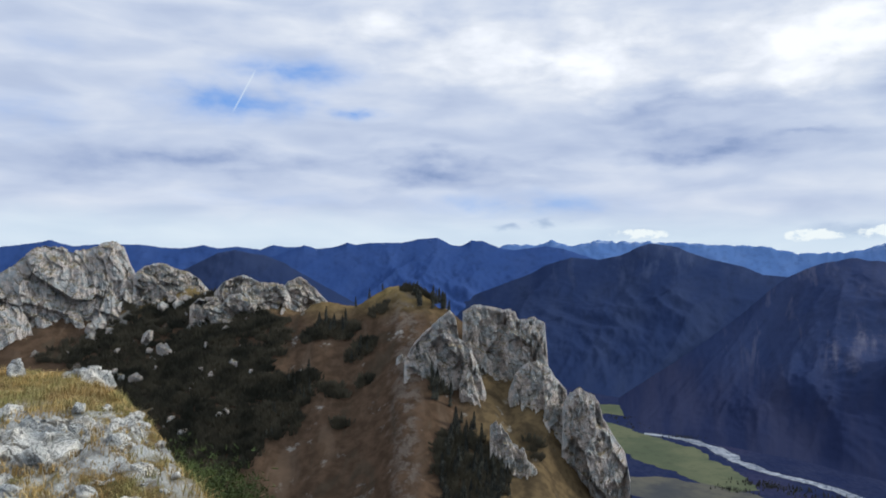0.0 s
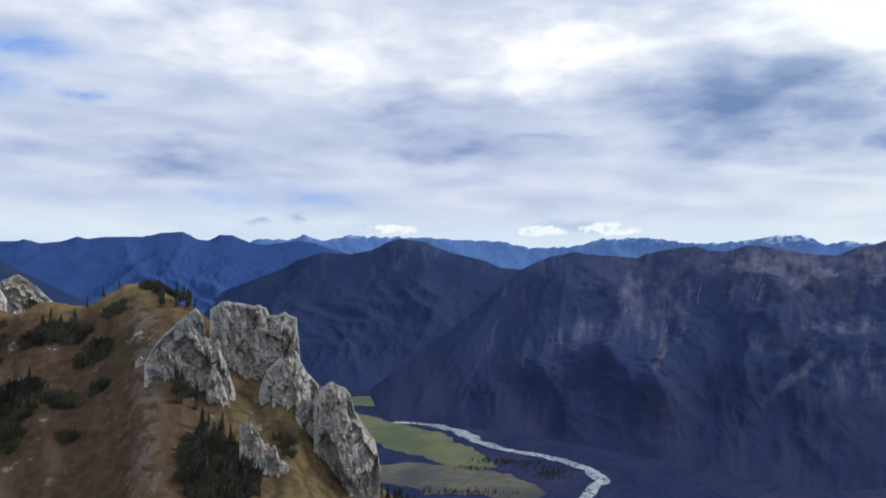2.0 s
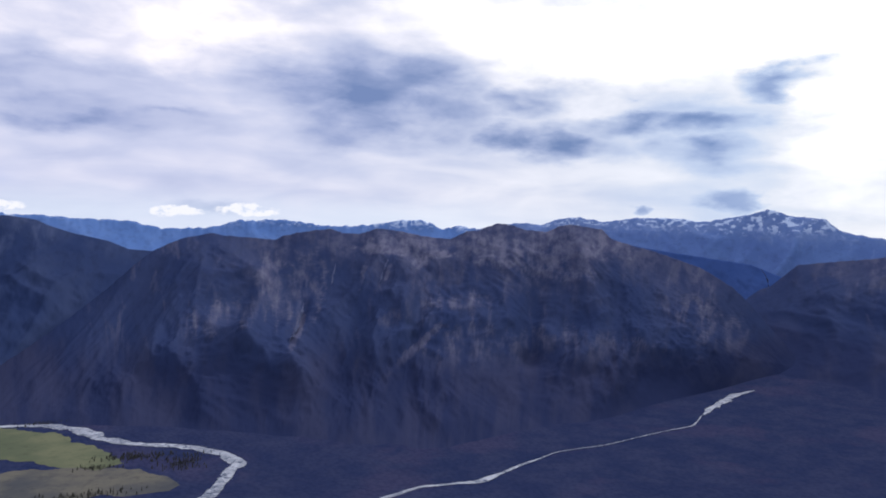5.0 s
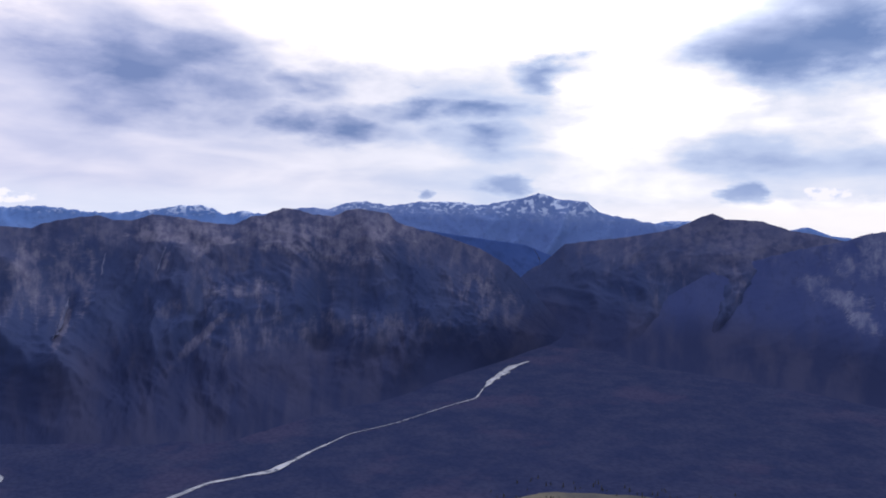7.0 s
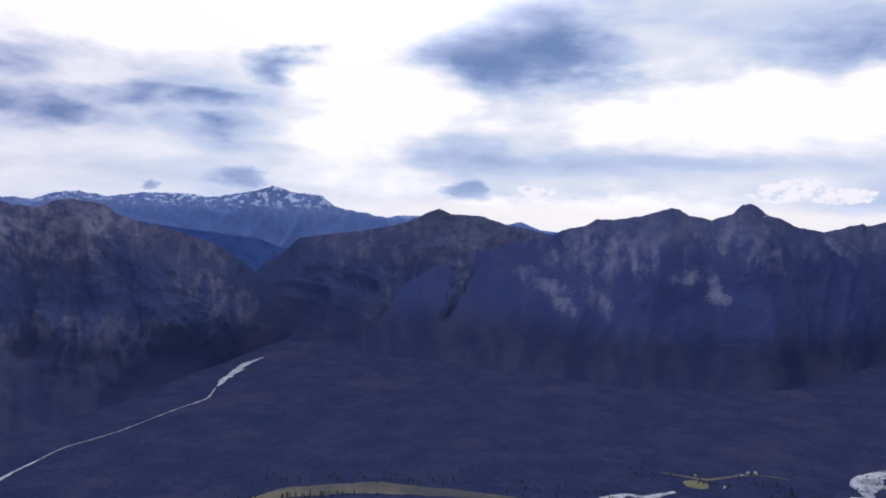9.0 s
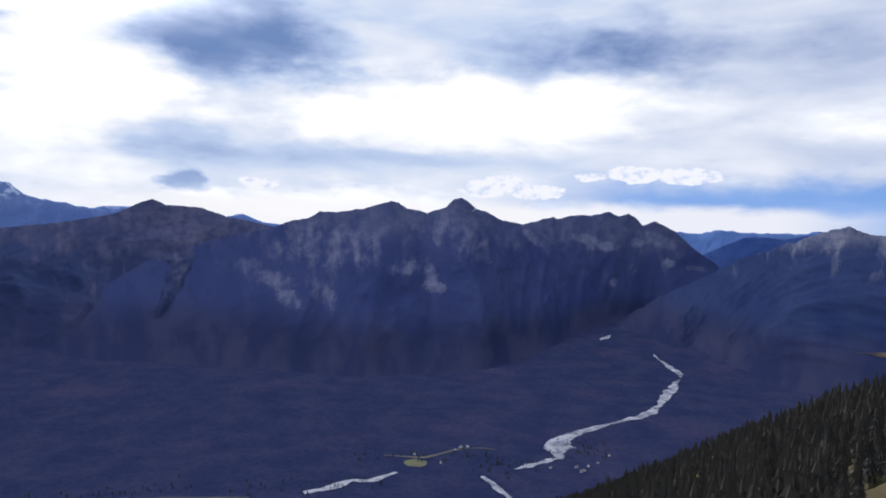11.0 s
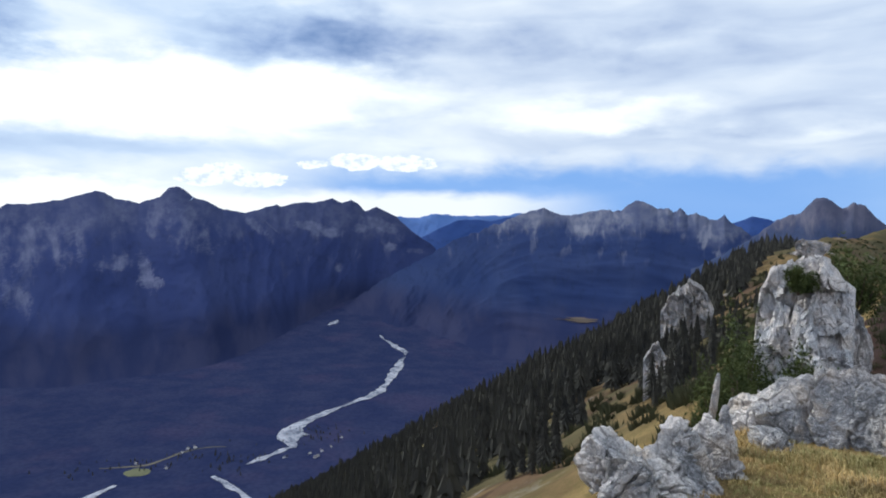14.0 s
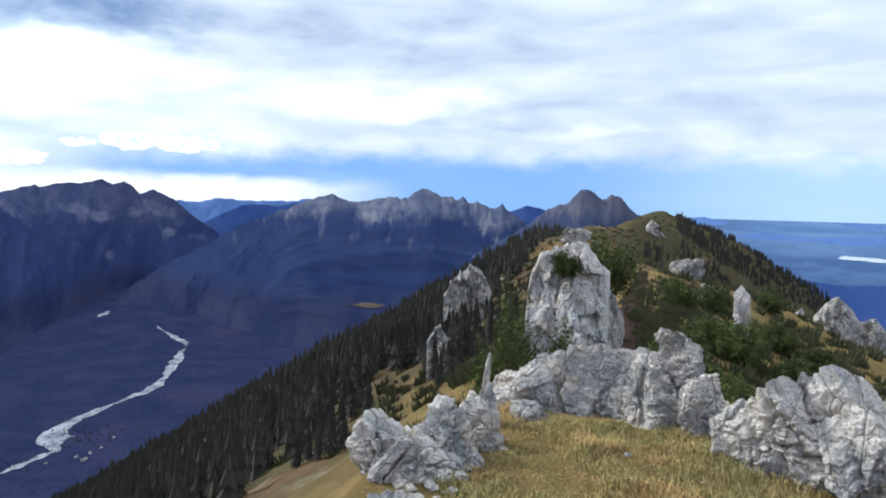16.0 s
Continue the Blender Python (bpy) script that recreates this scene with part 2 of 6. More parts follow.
def land_z(x, y, rough=True):
    """Height of the one sheet of ground."""
    x, y = np.asarray(x, float), np.asarray(y, float)
    az = np.degrees(np.arctan2(x, y))
    az = np.where(az < -90, az + 360, az)
    shift = np.clip((az - 60) / 50, 0, 1) * np.clip((290 - az) / 50, 0, 1)
    x, y = x - STAND[0] * shift, y - STAND[1] * shift
    r = np.hypot(x, y)
    az = np.degrees(np.arctan2(x, y))
    az = np.where(az < -90, az + 360, az)
    # the summit's grassy top
    edge = np.interp(az, [-90, -40, -30, -24.5, -22, -20, -18, -15, -12, 0, 100, 126, 132, 138, 142, 150, 168, 180, 270], [10, 10, 9.6, 8.0, 6.2, 5.2, 4.5, 3.4, 2.6, 2.4, 2.4, 3.0, 4.3, 5.4, 6.3, 7.4, 7.6, 8, 10])
    top = -1.65 + 0.2 * np.clip((r - 4) / 5, 0, 1) * np.clip((-18 - az) / 8, 0, 1) - 0.03 * r * np.clip((az - 120) / 20, 0, 1)
    steep = np.interp(az, [-90, -40, -20, 20, 110, 130, 170, 270], [0.6, 0.7, 0.78, 0.9, 0.9, 0.9, 0.8, 0.6])
    over = np.clip(r - edge, 0, None)
    z = top - steep * (np.sqrt(over * over + 0.5) - 0.707)
    # the ridge beyond the hollow, with the brown slope
    crest_az = [-90, -40, -36, -30, -25, -20, -15, -12.5, -10.5, -8.5, -6.5, -4.8, -2.5, 0, 2, 4, 6.5, 8, 12, 14, 16, 20, 24]
    crest_el = [-9, -4.5, -3.6, -3.0, -2.9, -3.1, -3.8, -4.8, -4.35, -4.7, -4.0, -3.15, -3.8, -5.3, -6.3, -7.2, -9.2, -11.5, -17, -18.3, -19.6, -24, -30]
    crest_r = np.interp(az, [-40, -25, -12, -5, 0, 6, 16], [300, 275, 240, 230, 218, 205, 190])
    crest = np.tan(np.radians(np.interp(az, crest_az, crest_el))) * crest_r
    far = crest - 0.52 * np.clip(crest_r - r, 0, None) - 0.62 * np.clip(r - crest_r, 0, None)
    rib = np.exp(-((az + 3.0 - (r - 190) * 0.02) / 1.8) ** 2) * np.clip((r - 120) / 60, 0, 1) * np.clip((crest_r - r) / 30, 0, 1)
    gully = np.exp(-((az - 3.2 - (200 - r) * 0.03) / 1.0) ** 2) * np.clip((r - 120) / 60, 0, 1)
    far = far + 2.6 * rib - 3.0 * gully
    z = np.where(az < 60, smax(z, far, 4.0), z)
    # the ridge that runs on from the summit
    ca, sa = math.cos(radians(150)), math.sin(radians(150))
    along, side = x * sa + y * ca, x * ca - y * sa      # side: positive to the north, away from the valley
    lat = np.interp(along, [0, 40, 60, 110, 170, 250, 330, 420, 700, 1500], [0, 2, 4, -4, -11, -9, 4, 28, 40, 60])
    ridge = np.interp(along, [-5, 0, 7, 12, 20, 30, 45, 60, 85, 110, 170, 250, 330, 385, 420, 460, 700, 1500],
                      [-4, -2.0, -2.3, -4.3, -5.8, -6.3, -6.0, -5.0, -7.0, -8.4, -8.4, -9.5, -8.0, -3.5, -0.6, -6, -70, -420])
    d = side - lat
    down = np.where(d < 0, 0.60, np.interp(along, [0, 60, 140, 260], [0.40, 0.42, 0.50, 0.60]))
    width = np.interp(along, [0, 10, 60, 200], [1.0, 1.2, 3.0, 5.0])
    other = ridge - down * (np.sqrt(d * d + width * width) - width)
    other = np.where(along > 2, other, -1e4)
    z = np.where(az > 60, smax(z, other, 1.0), z)
    if rough:
        shape = z.shape
        big = fractal(flat_points(x, y, 1 / 70, 3.0), 4, 0.5).reshape(shape)
        mid = fractal(flat_points(x, y, 1 / 9, 5.0), 4, 0.55).reshape(shape)
        small = fractal(flat_points(x, y, 1 / 0.9, 9.0), 3, 0.55).reshape(shape)
        z = z + big * np.interp(r, [0, 12, 60, 150, 320, 600], [0, 0, 0.6, 2.0, 3.0, 9.0]) + mid * np.interp(r, [0, 4, 15, 100, 250], [0.02, 0.05, 0.35, 0.9, 1.1]) + small * np.interp(r, [0, 15, 40], [0.05, 0.07, 0.05])
        ledge = np.exp(-(((x + 3.0) / 1.5) ** 2 + ((y - 5.4) / 1.1) ** 2))
        z = z + ledge * 0.11 * (fractal(flat_points(x, y, 1 / 0.45, 12.0), 4, 0.6, True).reshape(shape) - 0.3)
    return np.maximum(z, floor_z(r, az))


def spot(az, r, z=None):
    """A place from its bearing (degrees clockwise from +y) and distance; on the ground where no height is given."""
    x, y = stand(az)[0] + r * math.sin(radians(az)), stand(az)[1] + r * math.cos(radians(az))
    return Vector((x, y, float(land_z(np.array([x]), np.array([y]))[0]) if z is None else z))


# ---------------------------------------------------------------- materials
def material(name, build):
    m = bpy.data.materials.new(name)
    m.use_nodes = True
    nt = m.node_tree
    bsdf = nt.nodes["Principled BSDF"]
    build(nt, bsdf)
    return m


class Shade:
    """Shortcuts to the nodes of one material."""

    def __init__(self, nt, bsdf):
        self.nt, self.bsdf = nt, bsdf
        self.geo = nt.nodes.new("ShaderNodeNewGeometry")
        self.place = self.geo.outputs["Position"]

    def put(self, socket, value):
        if isinstance(value, (int, float)):
            socket.default_value = value
        elif isinstance(value, tuple):
            socket.default_value = (*value, 1) if len(value) == 3 and socket.type == "RGBA" else value
        else:
            self.nt.links.new(value, socket)

    def noise(self, scale, detail=6.0, rough=0.6, vector=None, warp=0.0, colour=False):
        n = self.nt.nodes.new("ShaderNodeTexNoise")
        self.put(n.inputs["Vector"], self.place if vector is None else vector)
        n.inputs["Scale"].default_value, n.inputs["Detail"].default_value = scale, detail
        n.inputs["Roughness"].default_value, n.inputs["Distortion"].default_value = rough, warp
        return n.outputs["Color" if colour else "Fac"]

    def voronoi(self, scale, vector=None, feature="F1", out="Distance"):
        n = self.nt.nodes.new("ShaderNodeTexVoronoi")
        n.feature = feature
        self.put(n.inputs["Vector"], self.place if vector is None else vector)
        n.inputs["Scale"].default_value = scale
        return n.outputs[out]

    def stretch(self, s, vector=None):
        n = self.nt.nodes.new("ShaderNodeVectorMath")
        n.operation = "MULTIPLY"
        self.put(n.inputs[0], self.place if vector is None else vector)
        n.inputs[1].default_value = s
        return n.outputs[0]

    def math(self, op, a, b=0.0, c=0.0):
        n = self.nt.nodes.new("ShaderNodeMath")
        n.operation = op
        for i, v in enumerate((a, b, c)):
            self.put(n.inputs[i], v)
        return n.outputs[0]

    def ramp(self, v, lo, hi):
        n = self.nt.nodes.new("ShaderNodeMapRange")
        n.interpolation_type = "SMOOTHSTEP"
        self.put(n.inputs["Value"], v)
        n.inputs["From Min"].default_value, n.inputs["From Max"].default_value = lo, hi
        return n.outputs["Result"]

    def mix(self, fac, a, b):
        n = self.nt.nodes.new("ShaderNodeMix")
        n.data_type = "RGBA"
        self.put(n.inputs[0], fac)
        self.put(n.inputs[6], a)
        self.put(n.inputs[7], b)
        return n.outputs[2]

    def axis(self, i, vector=None):
        n = self.nt.nodes.new("ShaderNodeSeparateXYZ")
        self.put(n.inputs[0], self.place if vector is None else vector)
        return n.outputs[i]

    def steepness(self):
        return self.axis(2, self.geo.outputs["Normal"])

    def finish(self, colour, rough=0.9, bump=None, height=0.1, specular=0.2):
        self.put(self.bsdf.inputs["Base Color"], colour)
        self.put(self.bsdf.inputs["Roughness"], rough)
        self.bsdf.inputs["Specular IOR Level"].default_value = specular
        if bump is not None:
            n = self.nt.nodes.new("ShaderNodeBump")
            n.inputs["Distance"].default_value = height
            self.put(n.inputs["Height"], bump)
            self.nt.links.new(n.outputs[0], self.bsdf.inputs["Normal"])


def limestone(unit, pale=0.46, tint=(1.0, 0.98, 0.95), streaks=0.65, deep=0.5, turf=0.0):
    """Weathered grey limestone; unit is the size in metres of its coarse marks."""
    def build(nt, bsdf):
        s = Shade(nt, bsdf)
        a, b = s.noise(1.2 / unit, 8, 0.65), s.noise(7 / unit, 6, 0.7)
        runs = s.noise(2.2 / unit, 6, 0.6, s.stretch((1, 1, 0.3)))
        cracks = s.voronoi(2.4 / unit, s.stretch((1, 1, 0.5)), "DISTANCE_TO_EDGE")
        light, dark = tuple(pale * t for t in tint), tuple(pale * deep * t for t in (0.96, 0.98, 1.0))
        c = s.mix(s.ramp(a, 0.40, 0.60), dark, light)
        c = s.mix(s.math("MULTIPLY", s.ramp(runs, 0.52, 0.70), streaks), c, (pale * 0.33, pale * 0.33, pale * 0.34))
        c = s.mix(s.math("MULTIPLY", s.ramp(b, 0.56, 0.7), 0.55), c, (pale * 1.25, pale * 1.22, pale * 1.16))
        c = s.mix(s.math("MULTIPLY", s.ramp(s.noise(2.0 / unit, 5, 0.55), 0.54, 0.68), 0.5), c, (pale * 0.72, pale * 0.58, pale * 0.42))
        gap = s.math("MULTIPLY", s.math("SUBTRACT", 1.0, s.ramp(cracks, 0.0, 0.03)), s.math("MULTIPLY", s.ramp(a, 0.46, 0.58), 0.5))
        c = s.mix(gap, c, (0.05, 0.05, 0.048))
        pits = s.ramp(s.noise(16 / unit, 5, 0.7), 0.58, 0.68)
        c = s.mix(s.math("MULTIPLY", pits, deep * 0.9 if deep < 0.6 else 0.25), c, (pale * 0.28, pale * 0.28, pale * 0.28))
        grit = s.noise(38 / unit, 4, 0.7)
        c = s.mix(s.math("MULTIPLY", s.ramp(grit, 0.55, 0.64), 0.5), c, (pale * 0.32, pale * 0.33, pale * 0.32))
        c = s.mix(s.math("MULTIPLY", s.ramp(grit, 0.46, 0.36), 0.35), c, (pale * 1.32, pale * 1.28, pale * 1.22))
        if turf:        # grass roots on the ledges
            lie = s.math("MULTIPLY_ADD", s.math("SUBTRACT", s.noise(0.9 / unit, 6, 0.65), 0.5), 0.9, s.steepness())
            sod = s.mix(s.ramp(s.noise(1.6 / unit, 4, 0.6), 0.4, 0.6), (0.075, 0.058, 0.026), (0.17, 0.125, 0.055))
            c = s.mix(s.math("MULTIPLY", s.ramp(lie, 0.62, 0.80), turf), c, sod)
        h = s.math("ADD", s.math("MULTIPLY", s.math("ADD", b, s.math("MULTIPLY", grit, -0.4)), 0.5), s.math("ADD", a, s.math("MULTIPLY", s.ramp(cracks, 0.0, 0.05), 0.2)))
        s.finish(c, 0.95, h, 0.2 * unit, 0.1)
    return build


def hillside(nt, bsdf):
    """Alpine ground: dry grass, brown slopes, bare stones, and the dark, haze-tinted woods of the valley floor."""
    s = Shade(nt, bsdf)
    z, up = s.axis(2), s.steepness()
    n1, n2, n3 = s.noise(0.035, 6), s.noise(0.35, 7), s.noise(4.0, 6, 0.7)
    fine = s.noise(28.0, 4, 0.7)
    grass = s.mix(s.ramp(n2, 0.36, 0.62), (0.118, 0.082, 0.036), (0.215, 0.150, 0.064))
    grass = s.mix(s.math("MULTIPLY", s.ramp(n3, 0.45, 0.66), 0.6), grass, (0.085, 0.085, 0.026))
    grass = s.mix(s.math("MULTIPLY", s.ramp(fine, 0.5, 0.7), 0.45), grass, (0.28, 0.21, 0.10))
    brown = s.mix(s.ramp(n2, 0.35, 0.65), (0.046, 0.030, 0.020), (0.080, 0.051, 0.034))
    brown = s.mix(s.math("MULTIPLY", s.ramp(n3, 0.5, 0.7), 0.5), brown, (0.048, 0.036, 0.024))
    worn = s.noise(0.16, 6, 0.62, s.stretch((1.0, 0.3, 0.3)), 0.8)
    brown = s.mix(s.math("MULTIPLY", s.ramp(worn, 0.52, 0.66), 0.55), brown, (0.094, 0.066, 0.047))
    brown = s.mix(s.math("MULTIPLY", s.ramp(worn, 0.46, 0.34), 0.5), brown, (0.044, 0.038, 0.028))
    low = s.ramp(s.math("MULTIPLY_ADD", n1, 16.0, z), -4.0, -16.0)
    c = s.mix(low, grass, brown)
    golden = s.math("MULTIPLY", s.ramp(s.axis(0), 18.0, 40.0), s.ramp(s.axis(1), 0.0, -20.0))
    ridge = s.mix(s.ramp(n2, 0.35, 0.65), (0.068, 0.050, 0.026), (0.142, 0.100, 0.050))
    ridge = s.mix(s.math("MULTIPLY", s.ramp(s.noise(0.07, 6, 0.65, warp=0.6), 0.42, 0.54), 0.8), ridge, (0.066, 0.061, 0.034))
    ridge = s.mix(s.math("MULTIPLY", s.ramp(s.noise(0.13, 6, 0.65), 0.52, 0.60), 0.7), ridge, (0.075, 0.048, 0.036))
    ridge = s.mix(s.math("MULTIPLY", s.ramp(s.noise(0.21, 7, 0.7), 0.60, 0.66), 0.7), ridge, (0.20, 0.19, 0.18))
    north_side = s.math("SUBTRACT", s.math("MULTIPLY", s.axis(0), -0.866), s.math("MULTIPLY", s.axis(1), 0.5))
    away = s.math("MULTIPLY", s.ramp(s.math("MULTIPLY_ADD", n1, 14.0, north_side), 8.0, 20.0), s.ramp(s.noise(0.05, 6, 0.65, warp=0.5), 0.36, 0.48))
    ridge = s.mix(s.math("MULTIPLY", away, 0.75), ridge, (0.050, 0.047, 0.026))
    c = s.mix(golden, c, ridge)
    shelf = s.math("MULTIPLY", s.ramp(s.axis(0), -3.0, 7.0), s.ramp(s.axis(1), 90.0, 110.0))
    c = s.mix(s.math("MULTIPLY", shelf, s.ramp(z, -120.0, -60.0)), c, s.mix(s.ramp(n2, 0.35, 0.65), (0.052, 0.038, 0.023), (0.105, 0.074, 0.040)))
    bearing = s.math("MULTIPLY_ADD", n2, 3.0, s.math("MULTIPLY", s.math("ARCTAN2", s.axis(0), s.axis(1)), 180 / math.pi))
    spine = s.math("MULTIPLY", s.ramp(s.math("ABSOLUTE", s.math("ADD", bearing, 2.6)), 1.5, 0.3), s.math("MULTIPLY", s.ramp(s.axis(1), 120.0, 140.0), s.ramp(s.noise(0.25, 7, 0.7), 0.44, 0.56)))
    c = s.mix(s.math("MULTIPLY", spine, 0.6), c, s.mix(s.ramp(n3, 0.35, 0.65), (0.085, 0.068, 0.058), (0.165, 0.138, 0.120)))
    stone = s.mix(s.ramp(n3, 0.35, 0.65), (0.20, 0.19, 0.18), (0.42, 0.41, 0.39))
    bare = s.math("MULTIPLY", s.math("MULTIPLY", s.ramp(s.noise(0.14, 7, 0.7), 0.60, 0.68), s.ramp(z, -75.0, -30.0)), s.math("SUBTRACT", 0.6, s.math("MULTIPLY", golden, 0.6)))
    c = s.mix(bare, c, stone)
    near = s.nt.nodes.new("ShaderNodeVectorMath")
    near.operation = "DISTANCE"
    s.put(near.inputs[0], s.place)
    near.inputs[1].default_value = (-3.0, 5.3, -1.6)
    c = s.mix(s.math("MULTIPLY", s.ramp(near.outputs["Value"], 1.9, 1.0), s.ramp(s.noise(1.7, 6, 0.65), 0.40, 0.50)), c, s.mix(s.ramp(n3, 0.38, 0.62), (0.17, 0.16, 0.15), (0.40, 0.39, 0.37)))
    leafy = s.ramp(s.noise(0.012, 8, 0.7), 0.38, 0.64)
    # valley woods, with the blue of distance haze put into their colours
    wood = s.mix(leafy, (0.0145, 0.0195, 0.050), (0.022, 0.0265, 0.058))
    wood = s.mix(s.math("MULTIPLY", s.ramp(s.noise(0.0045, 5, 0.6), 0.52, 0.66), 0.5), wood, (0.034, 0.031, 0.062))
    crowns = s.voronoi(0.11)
    # shade in the gaps between crowns, darkened in the colour itself
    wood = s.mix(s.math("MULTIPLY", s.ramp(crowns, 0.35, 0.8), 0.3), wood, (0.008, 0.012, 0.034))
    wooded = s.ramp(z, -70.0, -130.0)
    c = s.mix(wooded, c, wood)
    # northern plain: haze put into the colour, blue and paler farther out
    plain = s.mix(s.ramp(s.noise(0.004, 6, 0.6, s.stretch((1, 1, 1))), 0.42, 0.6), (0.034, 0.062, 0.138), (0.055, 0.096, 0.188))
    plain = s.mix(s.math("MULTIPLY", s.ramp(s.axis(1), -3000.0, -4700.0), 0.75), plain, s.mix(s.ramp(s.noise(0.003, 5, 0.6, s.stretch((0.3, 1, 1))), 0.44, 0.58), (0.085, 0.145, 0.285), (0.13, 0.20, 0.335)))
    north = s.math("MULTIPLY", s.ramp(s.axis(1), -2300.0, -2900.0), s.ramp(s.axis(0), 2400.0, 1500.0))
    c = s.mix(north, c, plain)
    h = s.math("ADD", n3, s.math("MULTIPLY", fine, 0.5))
    h = s.math("MULTIPLY_ADD", s.math("MULTIPLY", wooded, s.math("SUBTRACT", 1.0, crowns)), 22.0, h)
    s.finish(c, 1.0, h, 0.06, 0.0)


def range_paint(forest, glade, rock, pale, treeline, band, unit, snow=None, bare=0.5, span=None):
    """A far mountainside, haze included in the given colours: woods below, pale rock, scree and gullies above the
    treeline.
    """
    def build(nt, bsdf):
        s = Shade(nt, bsdf)
        z, up = s.axis(2), s.steepness()
        fall = nt.nodes.new("ShaderNodeCombineXYZ")
        s.put(fall.inputs[0], s.math("MULTIPLY", s.math("ARCTAN2", s.axis(0), s.axis(1)), 2600.0))
        s.put(fall.inputs[1], s.math("MULTIPLY", z, 0.8))
        s.put(fall.inputs[2], s.math("MULTIPLY", s.axis(1), 0.05))
        fall = fall.outputs[0]
        n1, n2, n3 = s.noise(1 / (unit * 3.0), 6, 0.6, fall), s.noise(1 / unit, 6, 0.58, fall), s.noise(4 / unit, 5, 0.6, fall)
        runs = s.noise(2.6 / unit, 5, 0.6, s.stretch((1, 0.42, 1), fall), 0.4)
        c = s.mix(s.ramp(n2, 0.36, 0.66), forest, glade)
        c = s.mix(s.math("MULTIPLY", s.ramp(n3, 0.48, 0.70), 0.5), c, tuple(v * 0.66 for v in forest))
        level = s.math("MULTIPLY_ADD", s.math("SUBTRACT", n1, 0.5), band * 2.4, z)
        level = s.math("MULTIPLY_ADD", s.math("SUBTRACT", runs, 0.5), band * 2.0, level)
        high = s.ramp(level, treeline - band * 0.5, treeline + band * 0.5)
        if span:
            bearing = s.math("MULTIPLY", s.math("ARCTAN2", s.axis(0), s.axis(1)), 180 / math.pi)
            bearing = s.math("MULTIPLY_ADD", n2, 8.0, bearing)
            high = s.math("MULTIPLY", high, s.ramp(bearing, span[0], span[1]))
        stone = s.mix(s.ramp(n3, 0.35, 0.65), rock, pale)
        stone = s.mix(s.math("MULTIPLY", s.ramp(n2, 0.5, 0.62), bare), stone, glade)
        c = s.mix(s.math("MULTIPLY", high, 0.5), c, stone)
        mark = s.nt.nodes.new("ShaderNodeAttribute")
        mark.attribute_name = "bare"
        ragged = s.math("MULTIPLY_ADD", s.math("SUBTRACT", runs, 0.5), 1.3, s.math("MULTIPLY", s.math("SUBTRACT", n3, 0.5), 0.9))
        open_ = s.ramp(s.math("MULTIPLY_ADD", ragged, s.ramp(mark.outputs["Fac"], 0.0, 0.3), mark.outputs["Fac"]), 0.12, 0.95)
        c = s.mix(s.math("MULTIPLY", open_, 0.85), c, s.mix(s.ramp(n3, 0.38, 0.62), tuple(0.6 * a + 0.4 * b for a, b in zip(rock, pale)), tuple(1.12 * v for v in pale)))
        scar = s.math("MULTIPLY", s.ramp(runs, 0.54, 0.66), s.ramp(n1, 0.40, 0.58))
        c = s.mix(s.math("MULTIPLY", s.math("MULTIPLY", scar, s.ramp(level, treeline - band * 1.3, treeline)), 0.3), c, pale)
        if treeline < 0:        # the valley floor's haze-tinted wood colours, blended in towards the foot
            foot = s.ramp(s.math("MULTIPLY_ADD", n1, 90.0, z), -225.0, -325.0)
            c = s.mix(foot, c, s.mix(s.ramp(n2, 0.4, 0.62), (0.0145, 0.0195, 0.050), (0.024, 0.0275, 0.058)))
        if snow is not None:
            # snow dulled to blue, the haze being part of its colour
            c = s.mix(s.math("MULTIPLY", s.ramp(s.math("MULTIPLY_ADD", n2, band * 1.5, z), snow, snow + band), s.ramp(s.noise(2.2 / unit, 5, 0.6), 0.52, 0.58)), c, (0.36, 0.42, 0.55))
        s.finish(c, 1.0, s.math("ADD", n2, s.math("MULTIPLY", n3, 0.6)), unit * 0.018, 0.0)
    return build


def foliage(dark, light, unit):
    def build(nt, bsdf):
        s = Shade(nt, bsdf)
        info = nt.nodes.new("ShaderNodeObjectInfo")
        c = s.mix(s.ramp(s.noise(1 / unit, 4, 0.6), 0.35, 0.65), dark, light)
        c = s.mix(s.math("MULTIPLY", s.geo.outputs["Random Per Island"], 0.4), c, tuple(v * 0.55 for v in dark))
        c = s.mix(s.math("MULTIPLY", info.outputs["Random"], 0.35), c, tuple(v * 1.2 for v in light))
        s.finish(c, 0.85, None, 0.0, 0.15)
    return build


def blades(nt, bsdf):
    """Autumn grass: straw, with greener and browner patches."""
    s = Shade(nt, bsdf)
    c = s.mix(s.ramp(s.noise(1.6, 5, 0.6), 0.38, 0.62), (0.19, 0.112, 0.040), (0.44, 0.29, 0.105))
    c = s.mix(s.math("MULTIPLY", s.ramp(s.noise(1.3, 5, 0.65, warp=0.5), 0.46, 0.58), 0.85), c, (0.14, 0.15, 0.05))
    c = s.mix(s.math("MULTIPLY", s.ramp(s.noise(3.0, 5, 0.65), 0.54, 0.64), 0.8), c, (0.10, 0.062, 0.03))
    c = s.mix(s.math("MULTIPLY", s.geo.outputs["Random Per Island"], 0.4), c, (0.54, 0.43, 0.22))
    s.finish(c, 0.9, None, 0.0, 0.1)


def bark(nt, bsdf):
    s = Shade(nt, bsdf)
    s.finish(s.mix(s.noise(14.0, 5), (0.05, 0.038, 0.028), (0.13, 0.10, 0.075)), 0.95, s.noise(40.0, 3), 0.01)


